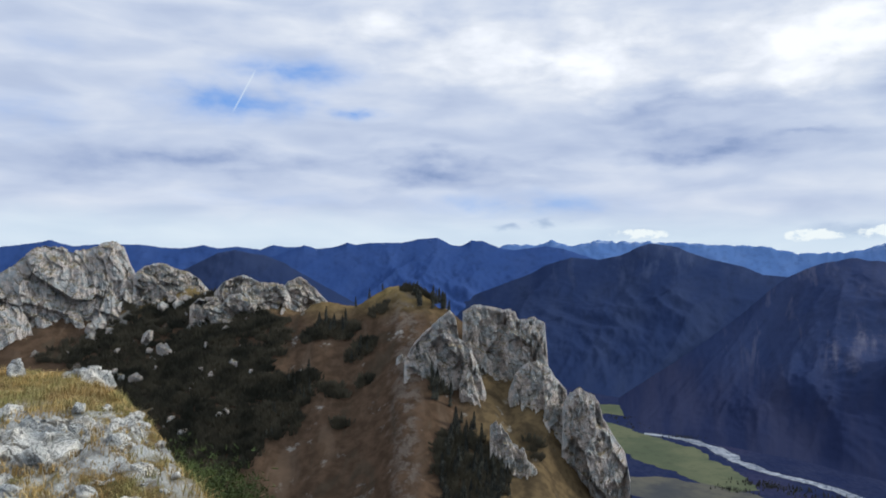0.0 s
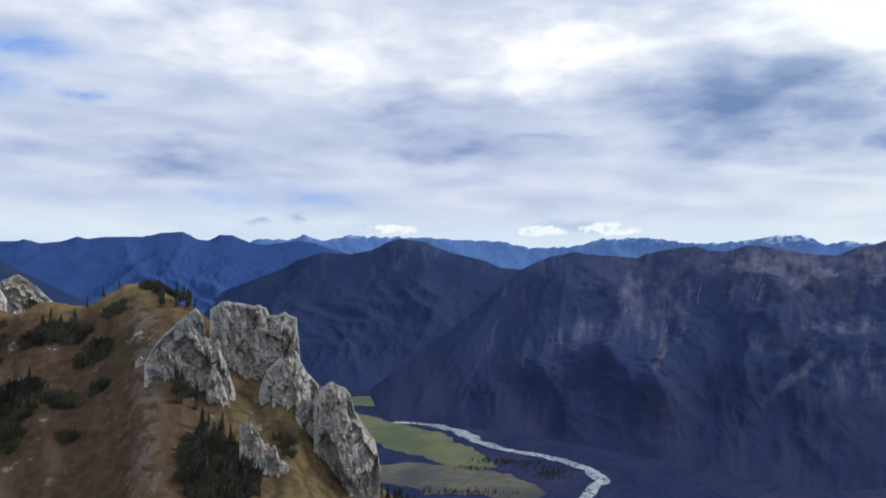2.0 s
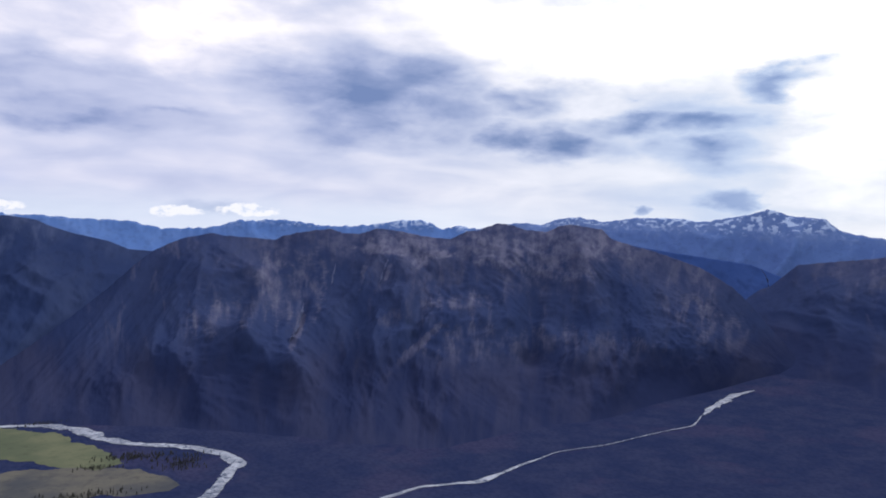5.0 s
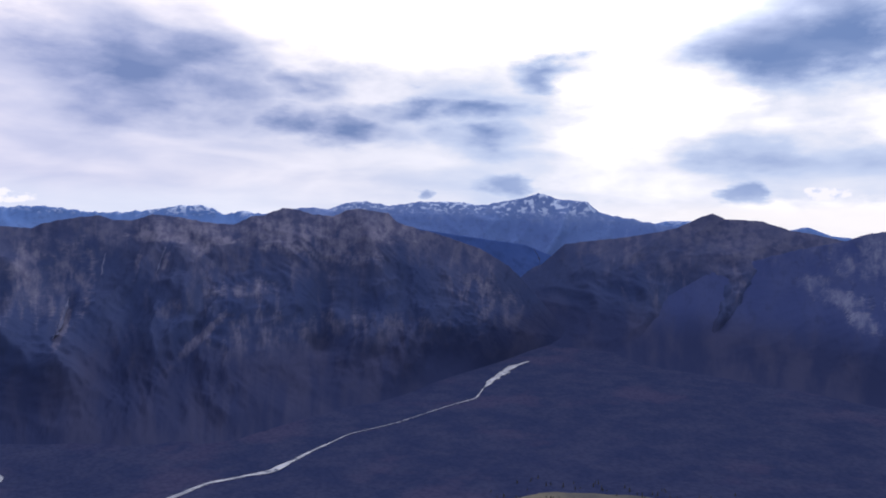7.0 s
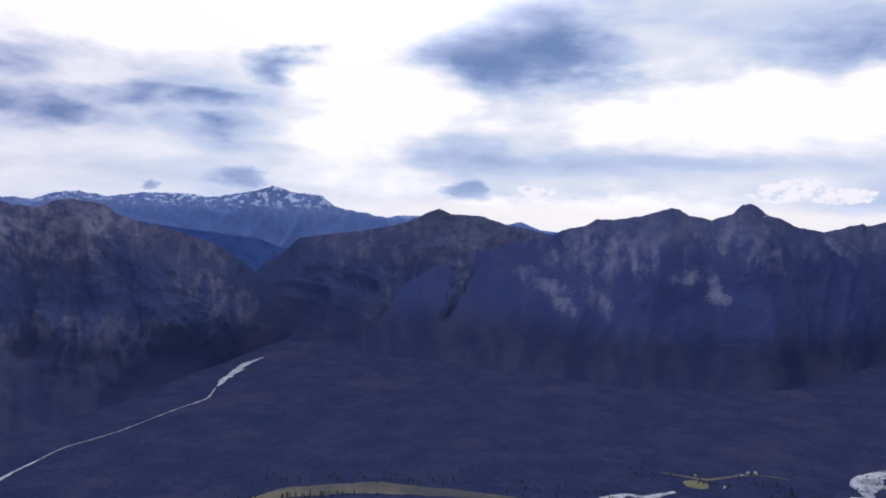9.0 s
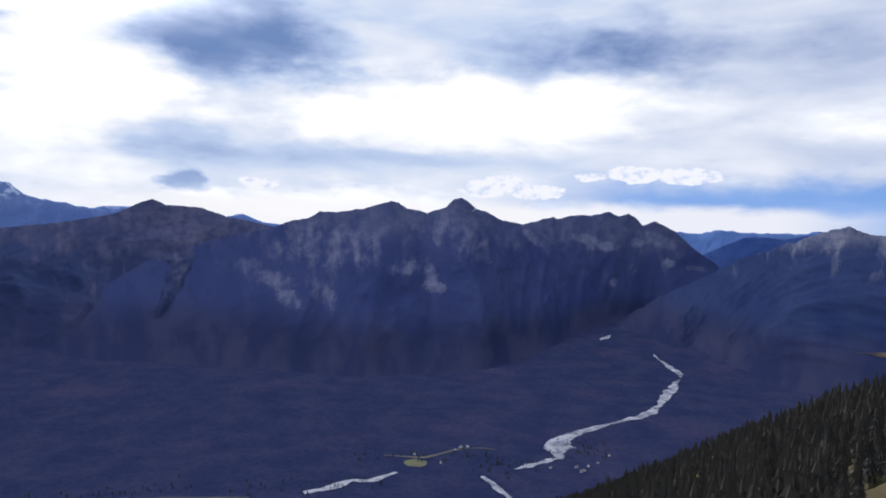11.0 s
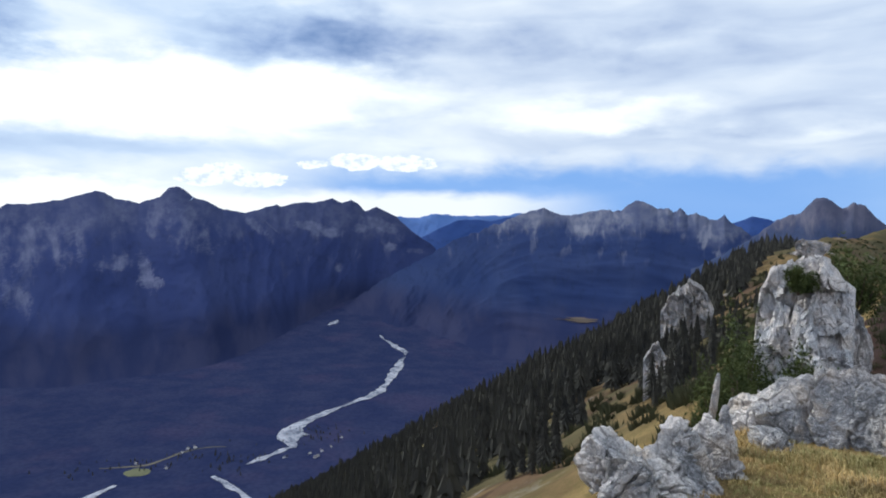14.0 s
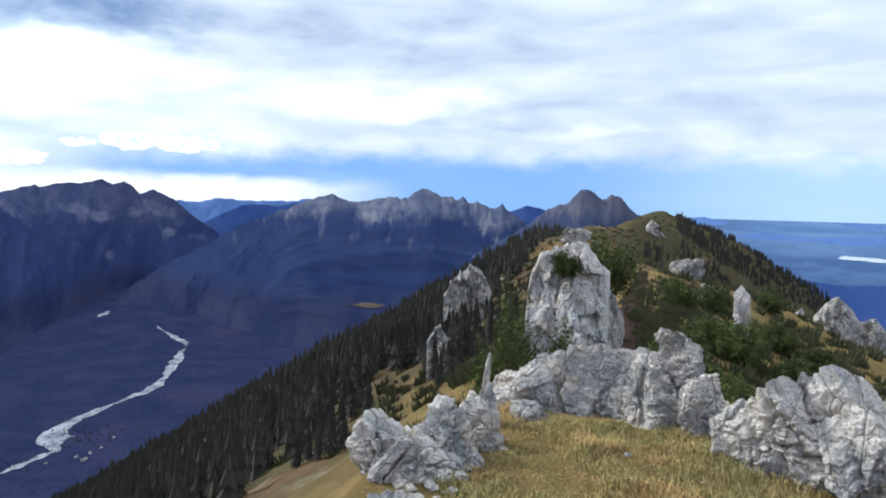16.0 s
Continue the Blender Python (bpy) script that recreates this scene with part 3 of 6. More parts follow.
def gravel(nt, bsdf):
    s = Shade(nt, bsdf)
    c = s.mix(s.ramp(s.noise(0.03, 8, 0.7, s.stretch((1, 1, 1))), 0.36, 0.62), (0.13, 0.14, 0.17), (0.28, 0.29, 0.32))
    c = s.mix(s.math("MULTIPLY", s.ramp(s.noise(0.05, 7, 0.7, warp=1.5), 0.52, 0.58), 0.8), c, (0.045, 0.055, 0.085))
    s.finish(c, 1.0, s.noise(0.4, 4), 0.4, 0.0)


def pasture(green, straw):
    def build(nt, bsdf):
        s = Shade(nt, bsdf)
        c = s.mix(s.ramp(s.noise(0.008, 6, 0.6), 0.36, 0.64), green, straw)
        c = s.mix(s.math("MULTIPLY", s.ramp(s.noise(0.06, 4, 0.6), 0.5, 0.7), 0.4), c, tuple(v * 0.7 for v in green))
        s.finish(c, 1.0, s.noise(0.3, 4), 0.3, 0.0)
    return build


def plain_paint(colour, other, scale):
    def build(nt, bsdf):
        s = Shade(nt, bsdf)
        s.finish(s.mix(s.noise(scale, 5), colour, other), 0.95, s.noise(scale * 4, 3), 0.02, 0.05)
    return build


def lake_water(nt, bsdf):
    s = Shade(nt, bsdf)
    s.finish((0.35, 0.42, 0.5), 0.12, s.noise(0.05, 3), 0.1, 0.5)


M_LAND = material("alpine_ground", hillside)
M_STONE = material("limestone_near", limestone(0.6, 0.69, (1.0, 0.93, 0.85), 0.5, 0.42))
M_TOWER = material("limestone_tower", limestone(1.6, 0.65, (1.0, 0.91, 0.82), 0.2, 0.68))
M_CRAG = material("limestone_crag", limestone(1.5, 0.46, (1.0, 0.92, 0.85), 0.4, 0.5, 0.7))
M_CLIFF = material("limestone_cliff", limestone(3.0, 0.46, (1.0, 0.84, 0.76), 0.25, 0.66, 0.85))
M_SPRUCE = material("spruce_needles", foliage((0.021, 0.022, 0.021), (0.049, 0.047, 0.036), 2.0))
M_MUGO = material("dwarf_pine_needles", foliage((0.032, 0.046, 0.016), (0.098, 0.118, 0.036), 0.5))
M_SCRUB = material("scrub_needles", foliage((0.026, 0.026, 0.019), (0.098, 0.082, 0.056), 8.0))
M_RIDGE = material("ridge_scrub_needles", foliage((0.030, 0.034, 0.018), (0.074, 0.074, 0.036), 1.5))
M_BARK = material("bark", bark)
M_GRAVEL = material("river_gravel", gravel)
M_PASTURE = material("green_pasture", pasture((0.062, 0.072, 0.046), (0.094, 0.098, 0.060)))
M_STRAW = material("mown_pasture", pasture((0.046, 0.048, 0.052), (0.086, 0.080, 0.066)))
M_WALL = material("white_plaster", plain_paint((0.75, 0.74, 0.7), (0.62, 0.6, 0.56), 0.5))
M_ROOF = material("roof_tiles", plain_paint((0.13, 0.125, 0.13), (0.21, 0.20, 0.20), 0.5))
M_LAKE = material("lake_surface", lake_water)
M_BLADE = material("dry_grass_blades", blades)

# far ranges: air haze is put into their colours, so farther ones are bluer
P_FAR = material("hazed_far_range_rock", range_paint((0.072, 0.128, 0.29), (0.088, 0.146, 0.31), (0.10, 0.158, 0.31), (0.17, 0.23, 0.38), 40, 60, 90, 44))
P_MID = material("haze_blue_wooded_range", range_paint((0.024, 0.046, 0.138), (0.030, 0.053, 0.148), (0.036, 0.058, 0.148), (0.048, 0.070, 0.155), 60, 90, 120))
HAZY_WOODS, HAZY_GLADES = (0.0195, 0.0285, 0.071), (0.026, 0.035, 0.079)      # the same woods clothe the valley and its mountains, blue from painted haze
P_DARK = material("hazed_dark_wooded_range", range_paint((0.0165, 0.0255, 0.065), (0.0235, 0.033, 0.073), (0.036, 0.047, 0.097), (0.054, 0.066, 0.116), 60, 200, 120))
P_ROCKY = material("hazed_rocky_range", range_paint(HAZY_WOODS, HAZY_GLADES, (0.041, 0.043, 0.080), (0.094, 0.092, 0.132), -140, 200, 110, None, 0.5, (27.0, 40.0)))
P_LONG = material("haze_blue_rocky_range", range_paint((0.0225, 0.0315, 0.086), (0.0285, 0.038, 0.094), (0.056, 0.064, 0.114), (0.092, 0.100, 0.152), -60, 150, 110, None, 0.6))
P_SNOWY = material("hazed_snowy_massif_rock", range_paint((0.07, 0.11, 0.25), (0.08, 0.125, 0.27), (0.10, 0.145, 0.29), (0.16, 0.21, 0.36), 20, 90, 90, 88))
P_GREY = material("hazed_bare_grey_range", range_paint((0.0165, 0.0265, 0.072), (0.022, 0.033, 0.080), (0.095, 0.105, 0.15), (0.20, 0.205, 0.235), -60, 80, 90))
P_RED = material("hazed_reddish_peak_rock", range_paint((0.030, 0.042, 0.085), (0.042, 0.052, 0.090), (0.085, 0.080, 0.105), (0.14, 0.13, 0.15), -22, 40, 70))
# scree and snow take the ranges' haze into their blue tint
M_SCREE = material("hazed_pale_scree", plain_paint((0.072, 0.080, 0.135), (0.040, 0.049, 0.098), 0.03))
M_SNOW = material("hazed_old_snow", plain_paint((0.6, 0.66, 0.78), (0.5, 0.56, 0.7), 0.05))
M_RUBBLE = material("pale_rubble", plain_paint((0.20, 0.185, 0.17), (0.11, 0.10, 0.09), 0.6))
M_EARTH = material("bare_earth", plain_paint((0.011, 0.007, 0.006), (0.042, 0.024, 0.018), 0.9))
M_CLEAR = material("cleared_ground", plain_paint((0.068, 0.056, 0.048), (0.092, 0.074, 0.058), 0.02))


# ---------------------------------------------------------------- meshes
def mesh_object(name, verts, faces, mat, parent=None, smooth=False):
    me = bpy.data.meshes.new(name)
    me.from_pydata([tuple(v) for v in verts] if not isinstance(verts, np.ndarray) else verts.tolist(), [], faces if isinstance(faces, list) else faces.tolist())
    me.materials.append(mat)
    if smooth:
        me.polygons.foreach_set("use_smooth", [True] * len(me.polygons))
    ob = new(name, me)
    ob.parent = parent
    return ob


def grid_faces(nu, nv, wrap=False):
    u, v = np.meshgrid(np.arange(nu if wrap else nu - 1), np.arange(nv - 1), indexing="ij")
    a = u * nv + v
    b = ((u + 1) % nu) * nv + v
    return np.stack([a, b, b + 1, a + 1], -1).reshape(-1, 4)


# ---------------------------------------------------------------- ground
def build_ground():
    az = np.concatenate([np.arange(-36, 174, 0.3), np.arange(174, 324, 3.0)])
    r = np.geomspace(0.7, 4930, 360)
    A, R = np.meshgrid(np.radians(az), r, indexing="ij")
    x, y = R * np.sin(A), R * np.cos(A)
    z = land_z(x, y)
    verts = np.stack([x, y, z], -1).reshape(-1, 3)
    faces = grid_faces(len(az), len(r), True)[:, ::-1]
    n = len(verts)
    ring = [[n, j * len(r), ((j + 1) % len(az)) * len(r)] for j in range(len(az))]
    verts = np.concatenate([verts, [[0, 0, -1.65]]])
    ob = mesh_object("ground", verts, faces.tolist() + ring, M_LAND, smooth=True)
    return tagged(ob, "dry alpine grass hillside falling to a wooded valley floor", "ground", kind="structure")


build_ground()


# ---------------------------------------------------------------- far ranges
FACE = {}                        # each mountain's near side, for what lies on it


def near_line(A, E, line):
    """Distance in degrees of each place (bearing, height angle) from a line of such places."""
    best = np.full(A.shape, 1e9)
    for (a0, e0), (a1, e1) in zip(line[:-1], line[1:]):
        t = np.clip(((A - a0) * (a1 - a0) + (E - e0) * (e1 - e0)) / ((a1 - a0) ** 2 + (e1 - e0) ** 2), 0, 1)
        best = np.minimum(best, np.hypot(A - a0 - t * (a1 - a0), E - e0 - t * (e1 - e0)))
    return best


def mountain(name, crest, crest_r, foot_r, mat, label, seed, step=0.1, rows=80, jag=0.05, spur=0.05, power=1.25, forms=(), bare=()):
    """A mountain from its skyline: bearing and height angle pairs, then bearing and distance pairs of crest and foot.
    forms: spurs (+) and gullies (-), metres, half width in degrees and a line; bare: patches of open rock and scree,
    bearing, height angle, half sizes in degrees, how bare, and their lean."""
    ca, ce = zip(*crest)
    az = np.arange(ca[0], ca[-1] + step * 0.5, step)
    el = np.interp(az, ca, ce)
    wob = fractal(np.stack([az * 1.7, az * 0 + seed, az * 0], 1), 4, 0.6)
    el = el + jag * wob
    rc = np.interp(az, *zip(*crest_r)) if isinstance(crest_r, list) else np.full(len(az), float(crest_r))
    rf = np.interp(az, *zip(*foot_r)) if isinstance(foot_r, list) else np.full(len(az), float(foot_r))
    soft = np.hanning(2 * int(round(4.0 / step)) + 1)
    rc, rf = (np.convolve(np.pad(q, len(soft) // 2, mode="edge"), soft / soft.sum(), "valid") for q in (rc, rf))
    zc = rc * np.tan(np.radians(el))
    back = 12
    v = np.concatenate([np.linspace(0, 1, rows), 1 + np.linspace(0, 1, back + 1)[1:]])
    V, AZ = np.meshgrid(v, az)
    RC, RF, ZC = rc[:, None], rf[:, None], zc[:, None]
    front = np.clip(V, 0, 1)
    behind = np.clip(V - 1, 0, 1)
    Rr = RF + (RC - RF) * front + behind * np.maximum(20.0, 0.12 * RC)
    Rr = np.minimum(Rr, 4960)
    zf = floor_z(RF, az[:, None]) - 6.0
    prof = front ** (np.interp(az, *zip(*power))[:, None] if isinstance(power, list) else power)
    # the crest's own teeth do not reach down the slope
    reach = int(round(3.0 / step))
    kernel = np.hanning(2 * reach + 1)
    kernel /= kernel.sum()
    ZS = np.convolve(np.pad(zc, reach, mode="edge"), kernel, "valid")[:, None]
    Z = zf + (ZS - zf) * prof + (ZC - ZS) * front ** 12
    # spurs branch down the slope, with gullies between
    arc, down = AZ * RC * 0.0175, (1 - front) * (RC - RF)
    one = np.full(AZ.size, seed * 1.7)
    bend = 260 * perlin(np.stack([arc.ravel() / 800, down.ravel() / 800, one], 1)).reshape(AZ.shape)
    relief, length = 0, 620.0
    for o in range(6):
        skew = (0.0, 0.4, -0.45, 0.3, -0.3, 0.2)[o]
        q = perlin(np.stack([((arc + bend + skew * down) / length).ravel(), (down / (length * (2.6 - 0.3 * o))).ravel(), one * 1.9 + o * 7.3], 1)).reshape(AZ.shape)
        relief = relief + (2.0, 1.2, 0.5, 0.27, 0.15, 0.09)[o] * (0.62 - 2 * np.abs(q)) * (1.0 if o < 2 else np.clip(0.8 + 0.3 * relief, 0.4, 1.3))
        length /= 1.95
    fade = np.clip(front / 0.25, 0, 1) * (1 - front ** 4)
    tall = np.maximum(ZS - zf, 10)
    E = np.degrees(np.arctan2(Z, Rr))
    cut = relief * tall * spur
    for push, width, line in forms:
        cut = cut + 1.3 * push * np.exp(-(near_line(AZ + 0.15 * relief, E, line) / width) ** 2)
    Z = Z + cut * fade
    Z = np.minimum(Z, Rr * ZC / RC - (1 - front) * 0.02 * tall)
    Rr2 = Rr - cut * 0.7 * fade
    x, y = np.sin(np.radians(AZ)) * Rr2, np.cos(np.radians(AZ)) * Rr2
    Z = Z - behind ** 1.2 * (tall * 0.9)
    verts = np.stack([x, y, Z], -1).reshape(-1, 3)
    ob = mesh_object(name, verts, grid_faces(len(az), len(v)), mat, smooth=True)
    E = np.degrees(np.arctan2(Z, Rr2))
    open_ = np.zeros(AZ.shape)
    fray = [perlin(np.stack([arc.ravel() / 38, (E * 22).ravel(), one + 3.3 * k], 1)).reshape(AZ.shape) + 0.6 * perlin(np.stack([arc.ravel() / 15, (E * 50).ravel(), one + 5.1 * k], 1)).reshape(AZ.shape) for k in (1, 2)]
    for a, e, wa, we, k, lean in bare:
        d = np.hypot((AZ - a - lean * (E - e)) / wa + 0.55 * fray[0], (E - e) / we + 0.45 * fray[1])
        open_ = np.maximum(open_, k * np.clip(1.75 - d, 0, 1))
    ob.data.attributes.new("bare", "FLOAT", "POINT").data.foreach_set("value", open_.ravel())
    FACE[ob.name] = (az, Rr2[:, :rows], Z[:, :rows])
    return tagged(ob, label, "mountain")


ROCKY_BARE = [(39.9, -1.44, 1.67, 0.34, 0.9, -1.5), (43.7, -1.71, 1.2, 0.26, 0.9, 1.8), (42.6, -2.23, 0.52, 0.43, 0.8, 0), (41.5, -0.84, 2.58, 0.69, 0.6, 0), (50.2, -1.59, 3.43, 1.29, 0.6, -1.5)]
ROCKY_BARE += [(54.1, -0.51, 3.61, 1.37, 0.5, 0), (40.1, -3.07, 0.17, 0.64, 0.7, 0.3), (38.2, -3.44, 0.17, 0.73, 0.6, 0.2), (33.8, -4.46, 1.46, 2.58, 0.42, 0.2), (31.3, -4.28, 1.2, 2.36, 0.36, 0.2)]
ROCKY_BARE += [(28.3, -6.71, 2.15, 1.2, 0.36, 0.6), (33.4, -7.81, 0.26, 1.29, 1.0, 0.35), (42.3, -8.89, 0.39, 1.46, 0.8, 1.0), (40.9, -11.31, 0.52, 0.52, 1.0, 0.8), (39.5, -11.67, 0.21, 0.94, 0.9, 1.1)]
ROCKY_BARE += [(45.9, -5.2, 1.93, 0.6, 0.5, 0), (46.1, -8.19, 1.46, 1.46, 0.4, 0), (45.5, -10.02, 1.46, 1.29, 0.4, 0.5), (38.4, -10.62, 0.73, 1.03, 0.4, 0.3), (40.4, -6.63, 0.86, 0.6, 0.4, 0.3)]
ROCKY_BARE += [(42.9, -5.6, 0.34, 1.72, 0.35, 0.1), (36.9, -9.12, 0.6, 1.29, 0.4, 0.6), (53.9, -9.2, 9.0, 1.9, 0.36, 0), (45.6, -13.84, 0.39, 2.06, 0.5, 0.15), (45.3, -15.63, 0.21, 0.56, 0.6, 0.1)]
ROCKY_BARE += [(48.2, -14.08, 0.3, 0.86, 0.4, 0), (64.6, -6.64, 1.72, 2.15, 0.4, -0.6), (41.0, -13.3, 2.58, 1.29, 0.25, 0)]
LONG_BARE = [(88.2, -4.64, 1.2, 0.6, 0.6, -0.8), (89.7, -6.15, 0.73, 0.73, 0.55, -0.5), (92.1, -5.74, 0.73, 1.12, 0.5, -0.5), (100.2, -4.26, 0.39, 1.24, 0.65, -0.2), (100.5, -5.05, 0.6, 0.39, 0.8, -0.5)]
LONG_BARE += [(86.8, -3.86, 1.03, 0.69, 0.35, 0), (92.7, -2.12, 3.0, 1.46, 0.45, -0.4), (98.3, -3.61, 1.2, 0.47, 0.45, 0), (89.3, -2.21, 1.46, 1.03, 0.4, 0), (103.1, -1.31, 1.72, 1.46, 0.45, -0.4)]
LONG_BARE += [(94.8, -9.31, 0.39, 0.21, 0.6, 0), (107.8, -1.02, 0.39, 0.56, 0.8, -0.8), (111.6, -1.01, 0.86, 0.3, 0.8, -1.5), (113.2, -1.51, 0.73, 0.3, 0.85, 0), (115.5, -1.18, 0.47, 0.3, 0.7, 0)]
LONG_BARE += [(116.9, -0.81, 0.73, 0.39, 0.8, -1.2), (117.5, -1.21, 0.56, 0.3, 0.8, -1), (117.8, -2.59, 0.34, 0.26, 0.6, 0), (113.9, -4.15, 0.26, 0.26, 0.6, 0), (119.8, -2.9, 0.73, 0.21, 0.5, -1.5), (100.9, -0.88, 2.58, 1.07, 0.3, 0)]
ROCKY_FORMS = [(32, 0.9, [(47.9, 0.7), (46.1, -1.4), (42.8, -2.9), (41.7, -6.5)]), (-30, 0.8, [(40.8, -0.7), (42.4, -2.3), (42.6, -4.0), (42.3, -7.3)]),
               (-14, 0.4, [(33.8, -5.2), (33.6, -7.1), (33.0, -8.8)]), (26, 1.0, [(28.7, -2.1), (30.8, -4.2), (30.0, -9.3)]), (28, 1.1, [(54.2, 0.8), (54.9, -2.0), (56.0, -6.5), (55.0, -9.5)]),
               (-24, 0.9, [(51.1, -0.6), (51.5, -3.7), (50.9, -8.4)])]
LONG_FORMS = [(17, 1.2, [(97.2, 1.2), (96.7, -2.3), (95.6, -7.0), (94.5, -12.1)]), (17, 1.2, [(102.4, 1.7), (103.0, -1.7), (104.4, -6.6), (105.0, -11.5)]), (-15, 1.0, [(100.0, -0.1), (100.4, -4.3), (100.8, -8.5)]),
              (13, 1.1, [(113.5, 0.9), (114.4, -2.4), (115.3, -5.9)]), (-12, 1.1, [(109.0, -0.6), (111.1, -3.8), (113.1, -6.1)]), (11, 1.1, [(88.1, -1.3), (89.1, -5.5), (90.1, -10.6)]), (-9, 0.8, [(115.8, -0.4), (116.6, -2.7), (116.7, -5.8)])]

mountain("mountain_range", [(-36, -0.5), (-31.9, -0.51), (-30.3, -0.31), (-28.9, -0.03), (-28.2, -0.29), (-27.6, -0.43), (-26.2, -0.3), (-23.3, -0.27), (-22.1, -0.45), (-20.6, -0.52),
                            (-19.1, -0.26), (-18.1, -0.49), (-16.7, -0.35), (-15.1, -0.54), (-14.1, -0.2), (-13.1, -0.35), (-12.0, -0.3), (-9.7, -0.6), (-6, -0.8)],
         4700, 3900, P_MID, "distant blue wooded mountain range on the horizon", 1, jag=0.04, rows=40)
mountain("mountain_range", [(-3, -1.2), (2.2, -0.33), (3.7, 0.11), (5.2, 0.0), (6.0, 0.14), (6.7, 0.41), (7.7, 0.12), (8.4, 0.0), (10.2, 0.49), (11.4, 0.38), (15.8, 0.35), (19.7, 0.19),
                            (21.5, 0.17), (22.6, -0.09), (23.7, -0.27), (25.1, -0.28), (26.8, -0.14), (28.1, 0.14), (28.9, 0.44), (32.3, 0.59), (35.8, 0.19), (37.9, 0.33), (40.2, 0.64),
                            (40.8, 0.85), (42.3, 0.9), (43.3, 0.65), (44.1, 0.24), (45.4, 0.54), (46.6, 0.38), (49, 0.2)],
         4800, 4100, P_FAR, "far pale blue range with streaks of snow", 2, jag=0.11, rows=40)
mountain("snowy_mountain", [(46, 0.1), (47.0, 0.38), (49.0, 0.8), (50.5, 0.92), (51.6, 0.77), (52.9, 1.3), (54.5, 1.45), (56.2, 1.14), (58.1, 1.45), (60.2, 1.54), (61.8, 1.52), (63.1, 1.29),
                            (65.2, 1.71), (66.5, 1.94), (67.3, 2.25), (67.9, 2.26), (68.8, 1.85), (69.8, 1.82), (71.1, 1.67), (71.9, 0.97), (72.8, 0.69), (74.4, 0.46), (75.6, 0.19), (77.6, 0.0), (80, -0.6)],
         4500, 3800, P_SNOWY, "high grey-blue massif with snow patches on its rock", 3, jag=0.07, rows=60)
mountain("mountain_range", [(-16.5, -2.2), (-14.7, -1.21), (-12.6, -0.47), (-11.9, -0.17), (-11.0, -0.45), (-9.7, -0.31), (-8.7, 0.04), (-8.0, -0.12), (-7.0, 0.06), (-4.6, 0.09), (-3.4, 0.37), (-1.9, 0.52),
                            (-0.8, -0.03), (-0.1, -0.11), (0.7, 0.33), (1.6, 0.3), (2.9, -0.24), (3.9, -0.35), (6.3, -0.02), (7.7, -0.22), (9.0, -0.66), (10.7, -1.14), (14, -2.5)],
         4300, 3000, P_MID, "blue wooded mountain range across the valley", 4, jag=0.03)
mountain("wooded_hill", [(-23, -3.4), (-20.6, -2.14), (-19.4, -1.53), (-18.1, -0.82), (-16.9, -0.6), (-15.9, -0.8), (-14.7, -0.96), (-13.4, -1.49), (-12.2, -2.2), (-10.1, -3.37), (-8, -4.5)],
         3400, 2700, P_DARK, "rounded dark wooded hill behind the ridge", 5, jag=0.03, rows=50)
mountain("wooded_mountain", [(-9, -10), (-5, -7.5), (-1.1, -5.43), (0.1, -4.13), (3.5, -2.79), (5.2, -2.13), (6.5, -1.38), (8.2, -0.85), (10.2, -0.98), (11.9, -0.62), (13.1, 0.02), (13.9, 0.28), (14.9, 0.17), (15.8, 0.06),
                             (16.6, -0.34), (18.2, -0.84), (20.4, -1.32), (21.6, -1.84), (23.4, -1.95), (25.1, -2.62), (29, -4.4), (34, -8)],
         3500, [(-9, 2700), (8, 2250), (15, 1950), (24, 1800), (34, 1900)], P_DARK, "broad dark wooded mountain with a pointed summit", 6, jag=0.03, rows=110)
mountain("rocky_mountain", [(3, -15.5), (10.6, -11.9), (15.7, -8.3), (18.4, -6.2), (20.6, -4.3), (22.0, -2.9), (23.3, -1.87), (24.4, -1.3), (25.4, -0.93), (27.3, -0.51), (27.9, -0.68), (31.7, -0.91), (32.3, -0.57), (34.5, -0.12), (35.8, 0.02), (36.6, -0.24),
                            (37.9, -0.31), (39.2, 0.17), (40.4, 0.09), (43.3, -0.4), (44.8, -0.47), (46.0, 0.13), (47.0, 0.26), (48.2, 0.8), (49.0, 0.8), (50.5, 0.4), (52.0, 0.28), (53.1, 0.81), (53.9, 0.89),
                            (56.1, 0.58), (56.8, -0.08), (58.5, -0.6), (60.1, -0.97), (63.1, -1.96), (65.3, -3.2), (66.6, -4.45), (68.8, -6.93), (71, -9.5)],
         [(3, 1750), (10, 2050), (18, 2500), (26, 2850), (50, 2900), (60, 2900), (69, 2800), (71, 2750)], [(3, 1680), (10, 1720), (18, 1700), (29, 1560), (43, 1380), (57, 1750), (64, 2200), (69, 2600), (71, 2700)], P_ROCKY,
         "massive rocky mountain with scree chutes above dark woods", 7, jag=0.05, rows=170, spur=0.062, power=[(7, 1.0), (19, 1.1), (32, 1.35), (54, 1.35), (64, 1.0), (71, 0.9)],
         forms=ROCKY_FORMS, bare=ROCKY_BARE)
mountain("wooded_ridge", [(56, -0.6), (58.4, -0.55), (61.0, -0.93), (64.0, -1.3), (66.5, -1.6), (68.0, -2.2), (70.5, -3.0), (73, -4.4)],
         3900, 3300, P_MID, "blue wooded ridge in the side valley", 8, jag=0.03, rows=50)
